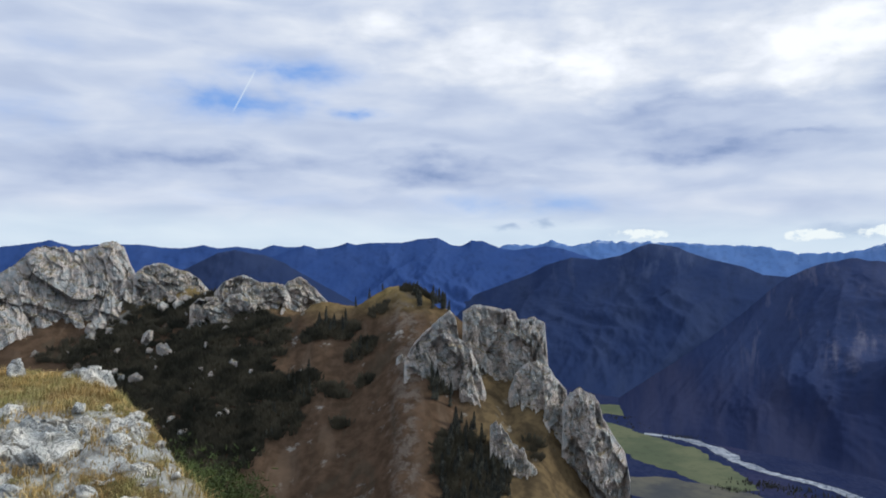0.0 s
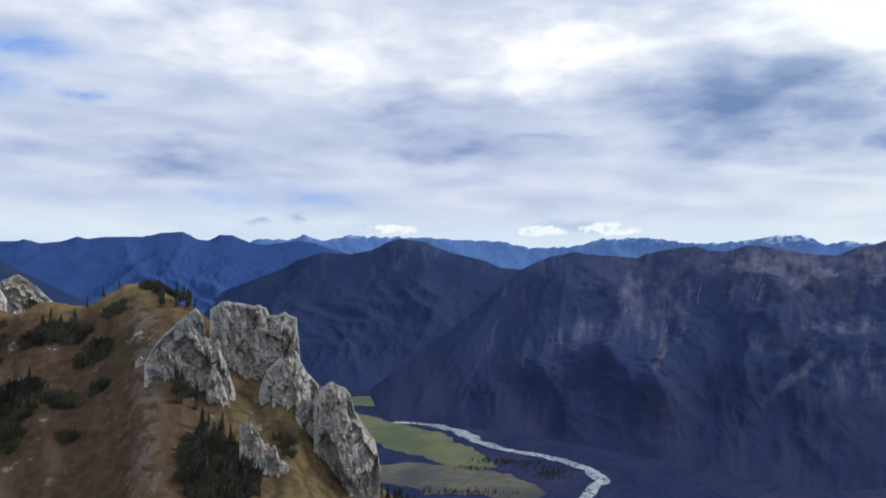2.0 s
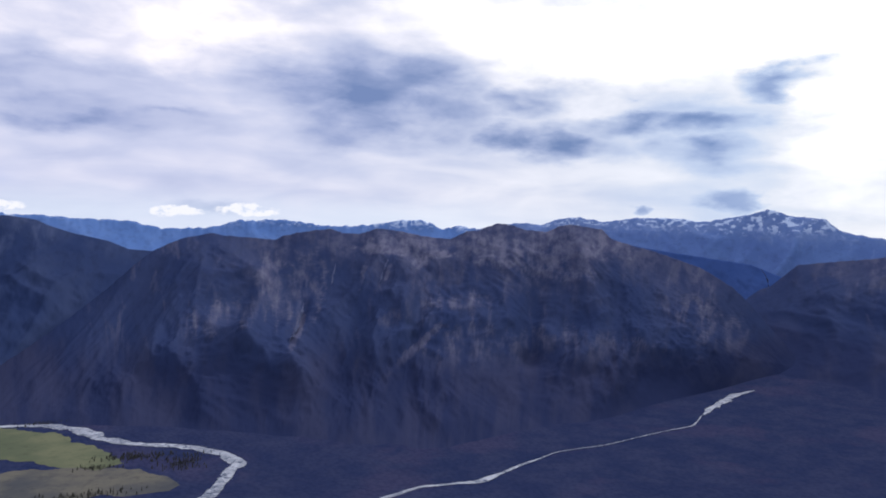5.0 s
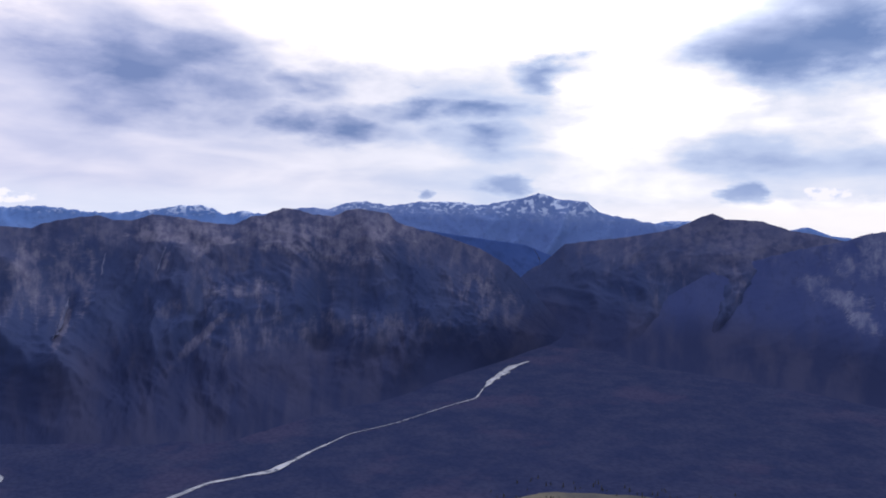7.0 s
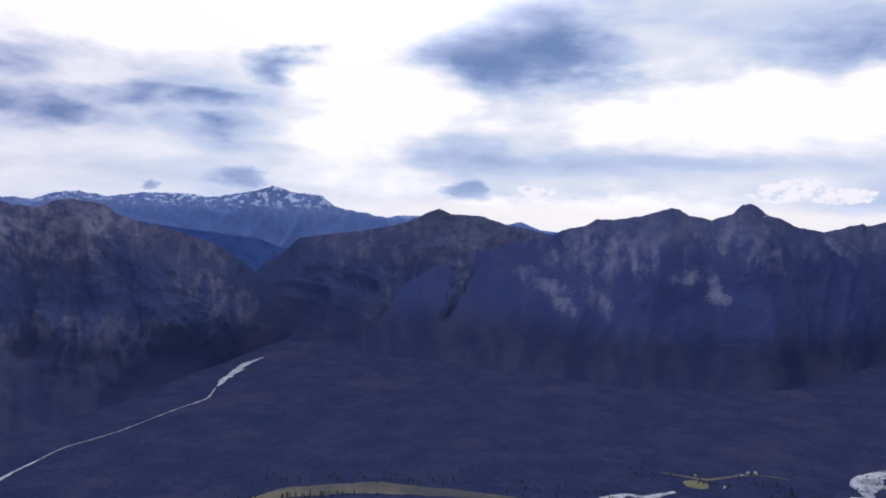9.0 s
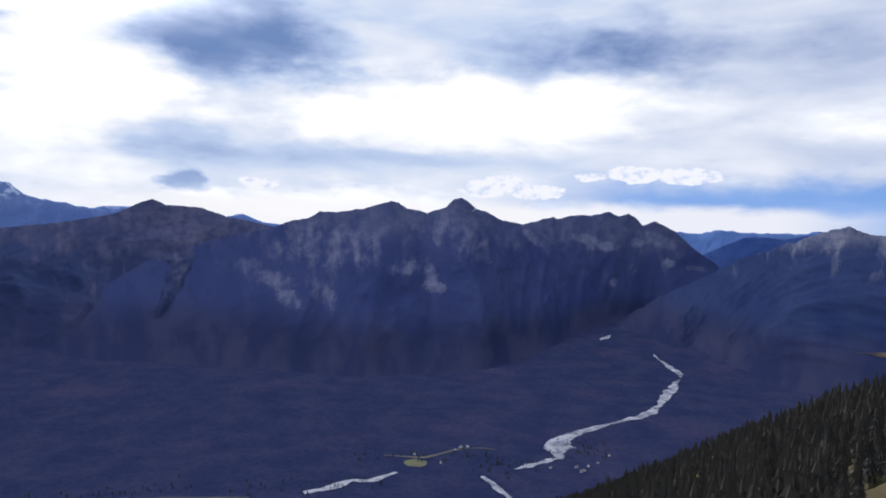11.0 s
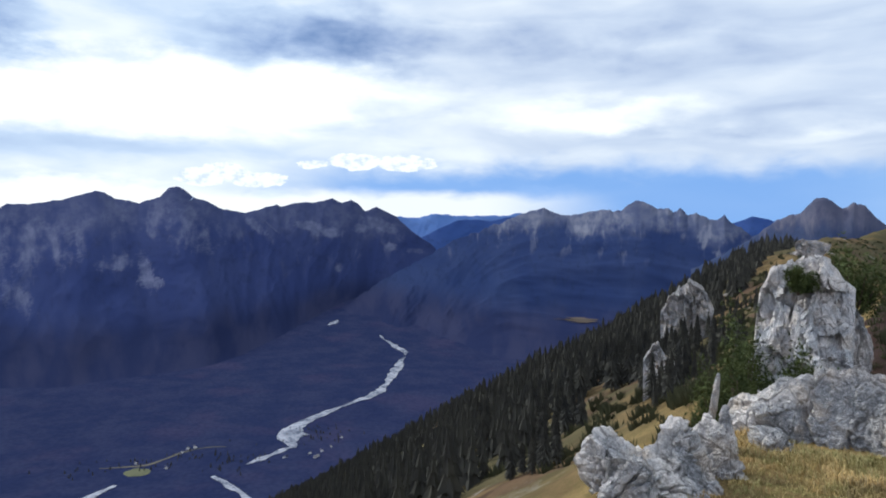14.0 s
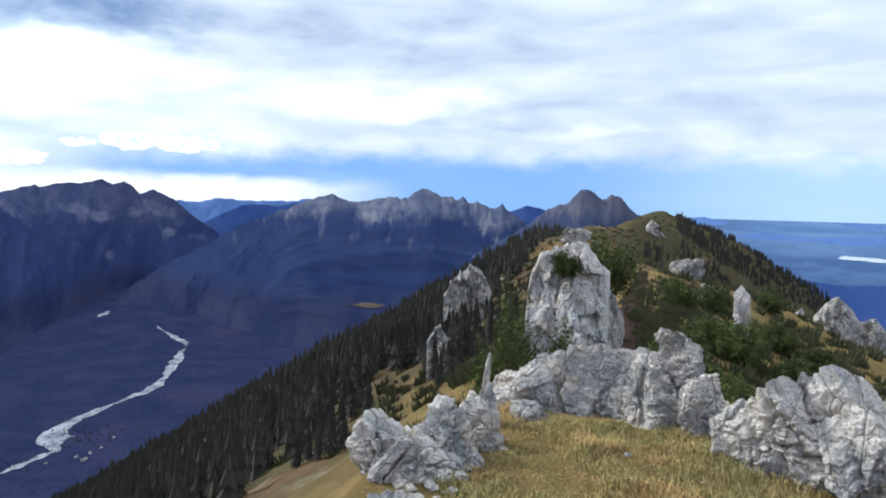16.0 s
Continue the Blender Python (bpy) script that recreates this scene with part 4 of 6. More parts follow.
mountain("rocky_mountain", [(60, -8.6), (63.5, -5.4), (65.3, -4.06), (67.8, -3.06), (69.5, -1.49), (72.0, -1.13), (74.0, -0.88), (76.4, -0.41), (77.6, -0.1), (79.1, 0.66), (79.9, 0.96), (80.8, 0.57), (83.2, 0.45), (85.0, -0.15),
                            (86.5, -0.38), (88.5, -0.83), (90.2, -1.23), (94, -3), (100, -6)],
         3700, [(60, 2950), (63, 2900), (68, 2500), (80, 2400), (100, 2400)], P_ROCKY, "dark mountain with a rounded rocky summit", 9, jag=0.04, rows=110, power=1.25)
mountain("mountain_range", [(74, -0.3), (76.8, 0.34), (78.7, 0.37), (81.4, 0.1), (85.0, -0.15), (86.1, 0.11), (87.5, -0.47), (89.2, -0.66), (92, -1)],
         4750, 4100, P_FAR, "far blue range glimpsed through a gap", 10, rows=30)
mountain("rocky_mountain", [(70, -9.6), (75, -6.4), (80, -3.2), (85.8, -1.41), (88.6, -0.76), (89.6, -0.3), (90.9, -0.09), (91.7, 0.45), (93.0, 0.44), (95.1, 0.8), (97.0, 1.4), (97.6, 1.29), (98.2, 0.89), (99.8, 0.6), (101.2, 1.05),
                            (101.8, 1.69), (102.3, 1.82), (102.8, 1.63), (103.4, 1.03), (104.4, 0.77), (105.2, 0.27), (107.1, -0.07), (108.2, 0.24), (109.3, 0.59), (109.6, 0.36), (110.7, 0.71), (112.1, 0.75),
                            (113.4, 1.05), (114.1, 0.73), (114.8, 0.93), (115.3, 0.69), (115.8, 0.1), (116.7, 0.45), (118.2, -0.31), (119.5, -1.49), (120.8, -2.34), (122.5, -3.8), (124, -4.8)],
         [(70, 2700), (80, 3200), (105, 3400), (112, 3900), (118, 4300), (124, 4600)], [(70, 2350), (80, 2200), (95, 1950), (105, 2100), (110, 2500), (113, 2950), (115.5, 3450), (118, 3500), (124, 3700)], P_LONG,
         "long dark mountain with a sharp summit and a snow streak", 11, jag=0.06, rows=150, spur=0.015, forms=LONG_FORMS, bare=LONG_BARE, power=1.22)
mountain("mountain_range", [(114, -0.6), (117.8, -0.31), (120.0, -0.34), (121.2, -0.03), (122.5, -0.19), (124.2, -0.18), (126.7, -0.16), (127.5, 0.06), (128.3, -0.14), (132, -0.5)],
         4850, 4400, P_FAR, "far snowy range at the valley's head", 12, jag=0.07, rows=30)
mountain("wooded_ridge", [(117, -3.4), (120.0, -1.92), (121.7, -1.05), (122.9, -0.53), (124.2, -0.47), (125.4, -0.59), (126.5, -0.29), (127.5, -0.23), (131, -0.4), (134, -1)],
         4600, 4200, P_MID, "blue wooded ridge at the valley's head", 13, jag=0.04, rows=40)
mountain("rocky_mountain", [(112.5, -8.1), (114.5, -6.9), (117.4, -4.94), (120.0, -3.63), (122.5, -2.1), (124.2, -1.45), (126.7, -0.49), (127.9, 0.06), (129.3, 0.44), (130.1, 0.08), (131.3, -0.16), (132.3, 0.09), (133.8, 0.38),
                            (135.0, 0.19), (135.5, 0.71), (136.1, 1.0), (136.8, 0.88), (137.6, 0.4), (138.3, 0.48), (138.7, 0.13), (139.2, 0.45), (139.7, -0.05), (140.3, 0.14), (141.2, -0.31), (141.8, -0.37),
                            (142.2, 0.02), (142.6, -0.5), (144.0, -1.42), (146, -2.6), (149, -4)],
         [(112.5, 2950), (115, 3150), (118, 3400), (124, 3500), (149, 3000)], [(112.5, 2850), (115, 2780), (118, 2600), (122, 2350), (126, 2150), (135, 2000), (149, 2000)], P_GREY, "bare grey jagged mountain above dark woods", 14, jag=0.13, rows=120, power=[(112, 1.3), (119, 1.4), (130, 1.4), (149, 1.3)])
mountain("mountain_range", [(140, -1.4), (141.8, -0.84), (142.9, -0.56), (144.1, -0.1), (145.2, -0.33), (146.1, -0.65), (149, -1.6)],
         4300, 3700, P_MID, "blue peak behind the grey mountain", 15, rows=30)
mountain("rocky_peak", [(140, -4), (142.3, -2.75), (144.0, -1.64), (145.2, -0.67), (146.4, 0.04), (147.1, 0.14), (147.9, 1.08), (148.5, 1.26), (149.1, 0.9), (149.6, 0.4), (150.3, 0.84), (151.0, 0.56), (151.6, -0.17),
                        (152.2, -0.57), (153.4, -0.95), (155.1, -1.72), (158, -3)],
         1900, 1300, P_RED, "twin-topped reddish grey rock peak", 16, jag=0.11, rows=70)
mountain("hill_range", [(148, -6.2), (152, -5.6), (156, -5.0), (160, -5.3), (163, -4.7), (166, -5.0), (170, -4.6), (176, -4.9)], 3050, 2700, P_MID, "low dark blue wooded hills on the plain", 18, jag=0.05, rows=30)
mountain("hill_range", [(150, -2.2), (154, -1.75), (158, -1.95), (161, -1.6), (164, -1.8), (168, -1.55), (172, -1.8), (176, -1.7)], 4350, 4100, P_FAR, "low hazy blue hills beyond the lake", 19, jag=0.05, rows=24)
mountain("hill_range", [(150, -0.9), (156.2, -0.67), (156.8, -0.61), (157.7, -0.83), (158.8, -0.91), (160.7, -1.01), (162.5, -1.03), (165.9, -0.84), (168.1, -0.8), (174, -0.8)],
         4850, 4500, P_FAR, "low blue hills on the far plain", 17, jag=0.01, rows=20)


# ---------------------------------------------------------------- rocks
ICO = {}


def icosphere(level):
    if level not in ICO:
        bm = bmesh.new()
        bmesh.ops.create_icosphere(bm, subdivisions=level, radius=1.0)
        ICO[level] = np.array([v.co for v in bm.verts]), [[v.index for v in f.verts] for f in bm.faces]
        bm.free()
    return ICO[level]


def rock_mesh(name, seed, size, level, blocky=0.6, flute=0.0, lumps=4, mat=None, box=0.72):
    """A rock grown from a main block and some smaller ones, cut by planes, bedded and roughened; size: width, depth, height."""
    rng = np.random.RandomState(seed)
    p, faces = icosphere(level)
    q = np.sign(p) * np.abs(p) ** box
    reach = np.linalg.norm(q, axis=1) * 0.86
    for _ in range(lumps):
        c = rng.uniform(-0.5, 0.5, 3) * (1.1, 1.1, 0.8)
        c[2] -= 0.12
        k = np.linalg.norm(c) + rng.uniform(0.12, 0.34)
        along = p @ c
        root = np.sqrt(np.maximum(along ** 2 - (c @ c - k * k), 0))
        reach = np.maximum(reach, np.minimum(along + root, 1.25))
    q = p * reach[:, None]
    for _ in range(int(8 + 14 * blocky)):
        d = rng.normal(size=3) * (1, 1, 0.9)
        d /= np.linalg.norm(d)
        over = np.clip(q @ d - rng.uniform(0.40, 0.85), 0, None)
        q = q - over[:, None] * d * 0.98
    s = np.array(size, float) / 2
    w = q * s
    normal = p / s
    normal /= np.linalg.norm(normal, axis=1)[:, None]
    off = rng.uniform(0, 90)
    small = s.min()
    soft = 1.0 if box > 0.6 else 0.6
    a = fractal(w / (small * 0.9) + off, 3, 0.5) * 0.05 * soft + (0.13 * facets(w / (small * 0.75) + off) + 0.07 * facets(w / (small * 0.3) + off) + 0.03 * facets(w / (small * 0.13) + off)) * soft
    b = fractal(w / (small * 0.55) + off, 5, 0.6, True) * 0.035 * soft
    cleft = np.zeros(len(w))
    bend = 0.16 * fractal(w / (small * 0.5) + off * 2, 3, 0.55)
    for _ in range(7):          # joints: narrow straight cracks, deep at one end
        d = rng.normal(size=3) * (1, 1, 0.6)
        d /= np.linalg.norm(d)
        gap = (w @ d) / small - rng.uniform(-0.7, 0.7) + bend
        reach_ = np.clip(0.5 + 1.2 * (w @ np.cross(d, rng.normal(size=3))) / small, 0, 1)
        cleft -= rng.uniform(0.08, 0.2) * reach_ * np.exp(-(gap / 0.035) ** 2)
    tilt = np.array([rng.uniform(-0.4, 0.4), rng.uniform(-0.4, 0.4), 1.0])
    bed = (w @ tilt) / (small * 0.34) + 0.9 * perlin(w / small + off)
    step = bed - np.floor(bed)          # each bed juts out at its top
    w = w + normal * ((a + b + cleft + 0.05 * (step - 0.5)) * small)[:, None]
    if flute:
        k = fractal(np.stack([w[:, 0] / (small * 0.32), w[:, 1] / (small * 0.32), w[:, 2] / (small * 1.6)], 1) + off, 4, 0.55, True)
        w[:, :2] += normal[:, :2] * (k * flute * small)[:, None]
    fine = fractal(w / (small * 0.13) + off, 3, 0.6, True)
    w = w + normal * (fine * (0.014 if mat is M_TOWER else 0.02) * small)[:, None]
    me = bpy.data.meshes.new(name)
    me.from_pydata(w.tolist(), [], faces)
    me.materials.append(mat or M_STONE)
    return me


def rock(name, label, az, r, width, top, height, seed, depth=None, level=5, mat=None, turn=0.0, blocky=0.6, flute=0.0, group="", lumps=3, box=0.72, tilt=0.0):
    me = rock_mesh(name, seed, (width, depth or width * 0.9, height * 1.25), level, blocky, flute, lumps, mat, box)
    co = np.empty(len(me.vertices) * 3)
    me.vertices.foreach_get("co", co)
    peak = co.reshape(-1, 3)[:, 2].max()
    ob = new(name, me)
    x, y = stand(az)[0] + r * math.sin(radians(az)), stand(az)[1] + r * math.cos(radians(az))
    ob.matrix_world = pose(x, y, top - peak, 0, tilt, -az + turn)
    return tagged(ob, label, "rock", group)


NEAR = "boulders round the summit"
JAGGED = "jagged pale limestone boulder in dry grass"
rock("boulder", JAGGED, 136.0, 4.75, 0.80, -1.27, 1.0, 1, group=NEAR, level=7, tilt=-18, lumps=5, depth=0.6)
rock("boulder", JAGGED, 138.0, 4.95, 0.62, -1.30, 0.9, 44, group=NEAR, level=7, lumps=5)
rock("boulder", JAGGED, 134.3, 4.5, 0.60, -1.44, 0.7, 2, group=NEAR, level=7, tilt=-15)
rock("boulder", JAGGED, 134.6, 4.1, 0.42, -1.60, 0.3, 45, group=NEAR, level=6, tilt=-8)
rock("boulder", "cracked grey limestone block beside the grass", 140.3, 5.35, 0.62, -1.36, 0.9, 3, group=NEAR, level=7, lumps=5)
rock("boulder", "cracked grey limestone block beside the grass", 138.6, 5.1, 0.58, -1.44, 0.7, 46, group=NEAR, level=6)
rock("boulder", "cracked grey limestone block beside the grass", 141.6, 5.9, 0.32, -1.42, 0.6, 4, group=NEAR, level=6)
rock("boulder", "cracked grey limestone block beside the grass", 139.2, 4.75, 0.20, -1.60, 0.2, 47, group=NEAR)
rock("boulder", "cracked grey limestone block beside the grass", 141.0, 4.85, 0.16, -1.63, 0.16, 48, group=NEAR)
rock("boulder", "long weathered limestone slab at the edge of the grass", 146.2, 6.9, 1.25, -1.46, 0.9, 5, group=NEAR, level=7, depth=0.9, tilt=-10)
rock("boulder", "long weathered limestone slab at the edge of the grass", 150.1, 6.7, 1.75, -1.2, 1.2, 6, group=NEAR, level=7, depth=1.0, tilt=-7, box=0.55, blocky=0.4)
rock("boulder", "tall upright limestone boulder", 155.3, 6.3, 0.56, -0.96, 1.2, 8, group=NEAR, level=7, flute=0.06, lumps=6, box=0.9)
rock("boulder", "rough limestone block leaning on a taller one", 157.2, 6.1, 0.36, -1.26, 0.8, 49, group=NEAR, level=6)
rock("boulder", "long weathered limestone slab at the edge of the grass", 153.0, 6.5, 0.9, -1.25, 1.1, 63, group=NEAR, level=7, box=0.6)
rock("boulder", "small limestone block wedged between boulders", 159.2, 5.9, 0.32, -1.40, 0.6, 9, group=NEAR)
rock("boulder", "small limestone block wedged between boulders", 158.2, 6.5, 0.4, -1.50, 0.6, 10, group=NEAR)
rock("boulder", "broad white-grey limestone boulder in the grass", 161.2, 5.4, 0.56, -1.26, 0.7, 11, group=NEAR, level=6)
rock("boulder", "broad white-grey limestone boulder in the grass", 163.9, 5.5, 0.95, -1.06, 0.95, 12, group=NEAR, level=7, tilt=-10, box=0.6)
rock("boulder", "broad white-grey limestone boulder in the grass", 168.6, 5.5, 1.15, -1.0, 0.95, 13, group=NEAR, level=7, box=0.6)
rock("boulder", "small limestone block half sunk in grass", 144.6, 6.2, 0.40, -1.63, 0.4, 14, group=NEAR, level=6)
rock("boulder", "pale limestone block on the grassy knoll", -26.6, 9.0, 0.8, -1.36, 0.6, 15, group=NEAR, level=6)
LEDGE = "broken limestone ledge below the knoll"
rock("boulder", LEDGE, -26.2, 6.3, 0.8, -1.40, 0.9, 16, group=NEAR, level=6)
rock("boulder", LEDGE, -28.4, 6.2, 1.1, -1.31, 0.9, 17, group=NEAR, level=6)
rock("boulder", LEDGE, -32.4, 6.1, 1.2, -1.27, 0.9, 18, group=NEAR, level=6)
rock("boulder", LEDGE, -23.4, 6.5, 0.38, -1.60, 0.7, 19, group=NEAR)
rock("boulder", LEDGE, -27.6, 6.0, 0.7, -1.56, 0.4, 20, group=NEAR)
rock("boulder", LEDGE, -24.3, 6.3, 0.5, -1.62, 0.5, 33, group=NEAR)
rock("boulder", LEDGE, -32.2, 5.4, 0.8, -1.52, 0.4, 34, group=NEAR)
rock("boulder", "large broken limestone block at the knoll's edge", -27.4, 6.6, 0.95, -1.34, 0.9, 101, group=NEAR, level=7, blocky=1.0, box=0.6, tilt=6)
rock("boulder", "limestone nose jutting from the knoll's edge", -24.9, 6.8, 0.42, -1.42, 0.6, 102, group=NEAR, level=6, blocky=1.0, tilt=12)
LEDGE_RNG = np.random.RandomState(12)
for i, (a, d) in enumerate(((-24.6, 6.0), (-25.4, 5.7), (-26.6, 5.9), (-27.8, 5.5), (-29.6, 5.8), (-31.0, 5.6), (-33.6, 5.7), (-35.0, 5.9), (-26.8, 6.6), (-30.2, 6.5), (-25.6, 7.0), (-24.2, 6.4), (-33.4, 6.5), (-28.9, 6.9))):
    rock("boulder", "angular broken limestone lying on the ledge", a, d, LEDGE_RNG.uniform(0.28, 0.62), LEDGE_RNG.uniform(-1.50, -1.36) - 0.12 * (d < 5.8), 0.5, 80 + i, group=NEAR, level=6, blocky=1.0, turn=LEDGE_RNG.uniform(0, 90), box=0.6)
rock("boulder", "white stone on top of the grassy knoll", -31.0, 9.4, 0.3, -1.30, 0.25, 35, group=NEAR)

TOWER = "rock towers along the ridge"
TALL = "tall pale limestone tower with dwarf pines on top"
rock("rock_tower", "low limestone fin at the tower's foot", 143.9, 27, 0.8, -4.2, 3.0, 25, level=6, lumps=4, box=0.9, mat=M_TOWER, flute=0.12, group=TOWER, tilt=16)
rock("rock_tower", "slender pale limestone pinnacle", 141.3, 12, 0.12, -2.38, 1.1, 23, mat=M_STONE, flute=0.06, group=TOWER, tilt=6, box=0.95)
rock("rock_tower", "slender pale limestone pinnacle", 140.9, 12, 0.2, -2.8, 0.9, 26, mat=M_STONE, flute=0.06, group=TOWER, tilt=10)
rock("rock_tower", "pale outcrop on the ridge crest", 148.0, 170, 8.0, -4.5, 5.5, 27, depth=4.0, mat=M_CRAG, group=TOWER, blocky=1.0, tilt=-6, lumps=6)
rock("rock_tower", "pale outcrop on the ridge crest", 146.4, 165, 6.0, -7.2, 4.0, 64, depth=4.0, mat=M_CRAG, group=TOWER, blocky=1.0, lumps=6)
rock("rock_tower", "rounded grey outcrop in golden grass", 155.9, 60, 3.4, -3.75, 2.6, 28, mat=M_CRAG, group=TOWER, tilt=-16, blocky=1.0)
rock("rock_tower", "rounded grey outcrop in golden grass", 157.4, 52, 1.8, -4.9, 1.6, 65, mat=M_CRAG, group=TOWER, blocky=1.0)
rock("rock_tower", "standing grey limestone slab", 159.8, 40, 1.05, -3.75, 3.0, 29, depth=0.8, mat=M_TOWER, group=TOWER, box=0.5, blocky=1.0, tilt=-9, lumps=7, level=6)

CRAG = "crags along the far ridge"
def crag(label, r, line, seed, lean=6.0, back=9.0, rough=1.0, unit=1.0, mat=None, group="", tall=1.0):
    """A rock face: bearing and height angle of its brink, at a distance; its foot stands in the slope. unit scales its blocks."""
    a, top = np.array([p[0] for p in line]), np.array([p[1] for p in line])
    az = np.arange(a[0], a[-1], 0.045 if unit > 0.5 else 0.06)
    arc = np.radians(az) * r / unit
    one = np.ones(len(az))
    teeth = fractal(np.stack([arc / 3.2, one * seed, one], 1), 4, 0.6)
    ends = np.clip(np.minimum(az - az[0], az[-1] - az) / 0.5, 0, 1)
    notch = facets(np.stack([arc / 2.4, one * seed, one * 0.5], 1)) + 0.5 * facets(np.stack([arc / 0.9, one * seed, one * 1.5], 1))
    zt = r * np.tan(np.radians(np.interp(az, a, top))) + (0.25 * teeth + 0.5 * notch) * (1 + (unit < 0.5)) * rough * ends * unit
    lo = r - lean
    zf = np.minimum(land_z(stand(a[0])[0] + lo * np.sin(np.radians(az)), stand(a[0])[1] + lo * np.cos(np.radians(az))) - 1.5 * unit, zt - 0.5 * unit)
    n, m = 64, 10
    v = np.linspace(0, 1, n)
    V, ARC = np.meshgrid(v, arc)
    Z = zt[:, None] + (zf - zt)[:, None] * V
    R = r - lean * V ** 0.8
    U = Z / unit

    def field_of(fn, w, h, k, *more):
        return fn(np.stack([ARC.ravel() / w, U.ravel() / h, np.full(ARC.size, seed * k)], 1), *more).reshape(ARC.shape)

    bent = field_of(perlin, 6.0, 8.0, 6.2) * 1.2          # pillars lean and break

    def broken(w, h, k):
        return facets(np.stack([((ARC + bent) / w).ravel(), ((U + 0.4 * ARC) / h).ravel(), np.full(ARC.size, seed * k + 0.5)], 1)).reshape(ARC.shape)

    grain = field_of(fractal, 0.8, 1.2, 3.3, 3, 0.55, True)
    push = 3.0 * broken(6.5, 13.0 * tall, 5.1) + 1.7 * broken(2.6, 5.0 * tall, 4.1) + 0.8 * broken(1.1, 1.8, 2.9) + 0.35 * broken(0.5, 0.8, 3.7) + 0.16 * grain
    push *= rough * ends[:, None] * unit
    push *= np.clip(V * 8, 0.3, 1)
    R = R - push
    A = az[:, None] + 0 * V
    k = np.linspace(0, 1, m + 1)[1:][::-1]
    K, A2 = np.meshgrid(k, az)
    bump = fractal(np.stack([(np.radians(A2) * r / unit).ravel() / 3, K.ravel() * back / 3 / unit, np.full(K.size, seed + 0.5)], 1), 3, 0.5).reshape(K.shape)
    Z2 = zt[:, None] - 0.25 * back * K - np.clip(K - 0.6, 0, 1) * 1.6 * back + 0.4 * bump * rough * unit
    R2 = r + back * K
    R, Z, A = np.concatenate([R2, R], 1), np.concatenate([Z2, Z], 1), np.concatenate([A2, A], 1)
    x, y = stand(a[0])[0] + R * np.sin(np.radians(A)), stand(a[0])[1] + R * np.cos(np.radians(A))
    ob = mesh_object("crag", np.stack([x, y, Z], -1).reshape(-1, 3), grid_faces(len(az), n + m), mat or M_CLIFF)
    return tagged(ob, label, "rock", group or CRAG)


crag("high pale limestone peak with grooved faces", 270, [(-35.5, -4.2), (-33.7, -2.82), (-31.9, -2.29), (-30.9, -1.44), (-29.9, -0.61), (-29.3, -0.34), (-28.3, -0.52), (-27.6, -0.82), (-26.5, -0.58),
     (-25.8, -0.26), (-24.9, -0.09), (-24.4, -0.48), (-24.0, -1.54), (-23.5, -2.6)], 1, 14, 14, 0.62, 2.0, tall=0.5)
crag("broken limestone crag in dark scrub", 264, [(-23.8, -2.5), (-23.1, -1.74), (-21.8, -1.58), (-20.8, -1.94), (-20.2, -2.14), (-19.4, -2.63), (-18.6, -3.57), (-17.9, -4.2)], 2, 5, 8, tall=0.4)
crag("rounded limestone crag on the crest", 247, [(-18.3, -3.7), (-17.7, -2.88), (-16.3, -2.42), (-15.3, -2.84), (-14.5, -2.96), (-13.4, -3.04), (-12.8, -4.2)], 3, 4, 8, tall=0.4)
crag("rounded limestone crag on the slope", 241, [(-20.0, -4.7), (-19.4, -4.18), (-18.2, -3.98), (-17.8, -4.6), (-17.3, -3.99), (-16.5, -3.79), (-15.8, -4.12), (-15.2, -4.54), (-14.4, -4.21), (-13.4, -4.55), (-13.0, -5.6)], 4, 3, 6, tall=0.4)
crag("dark weathered crag beside the saddle", 262, [(-13.6, -3.5), (-13.0, -2.87), (-12.2, -2.53), (-11.6, -2.95), (-10.9, -3.58), (-10.1, -4.4)], 5, 3, 6, tall=0.4)
crag("bare pale cliff under the ridge", 190, [(-4.3, -8.84), (-3.5, -7.36), (-2.6, -6.51), (-1.9, -5.78), (-0.9, -4.91), (-0.4, -5.5), (-0.2, -7.03), (0.8, -7.94), (1.5, -9.61), (2.1, -11.5)], 6, 4, 8)
crag("bare grey cliff at the ridge's end", 203, [(0.1, -5.1), (0.6, -4.76), (1.4, -4.54), (2.7, -4.73), (4.0, -4.96), (4.3, -5.59), (5.5, -5.43), (6.3, -5.75), (6.65, -9.3)], 7, 5, 8)
crag("lower grey cliff above the valley", 194, [(3.5, -11.4), (4.1, -9.7), (4.8, -8.9), (5.8, -8.6), (6.6, -9.0), (7.2, -9.9), (8.0, -10.7), (8.45, -13.5)], 8, 6, 8)
crag("lower grey cliff above the valley", 187, [(7.7, -11.9), (8.2, -10.88), (8.8, -10.53), (10.0, -10.96), (10.4, -11.55), (10.7, -12.54), (11.7, -13.98), (12.3, -14.81), (12.75, -16.9)], 9, 4, 8)
crag("broken rock rib on the slope", 170, [(2.3, -13.4), (2.8, -13.2), (3.3, -13.6), (3.8, -14.3), (4.3, -15.0), (4.8, -15.0), (5.3, -16.0), (5.9, -16.4), (6.4, -17.4), (7.0, -17.9), (7.6, -19.2)], 10, 1.5, 5, 1.3, 0.45)
crag("low stony rib on the brown slope", 196, [(-4.9, -8.6), (-4.5, -8.25), (-4.0, -8.5), (-3.7, -9.6)], 11, 1.5, 4, 1.2, 0.4)

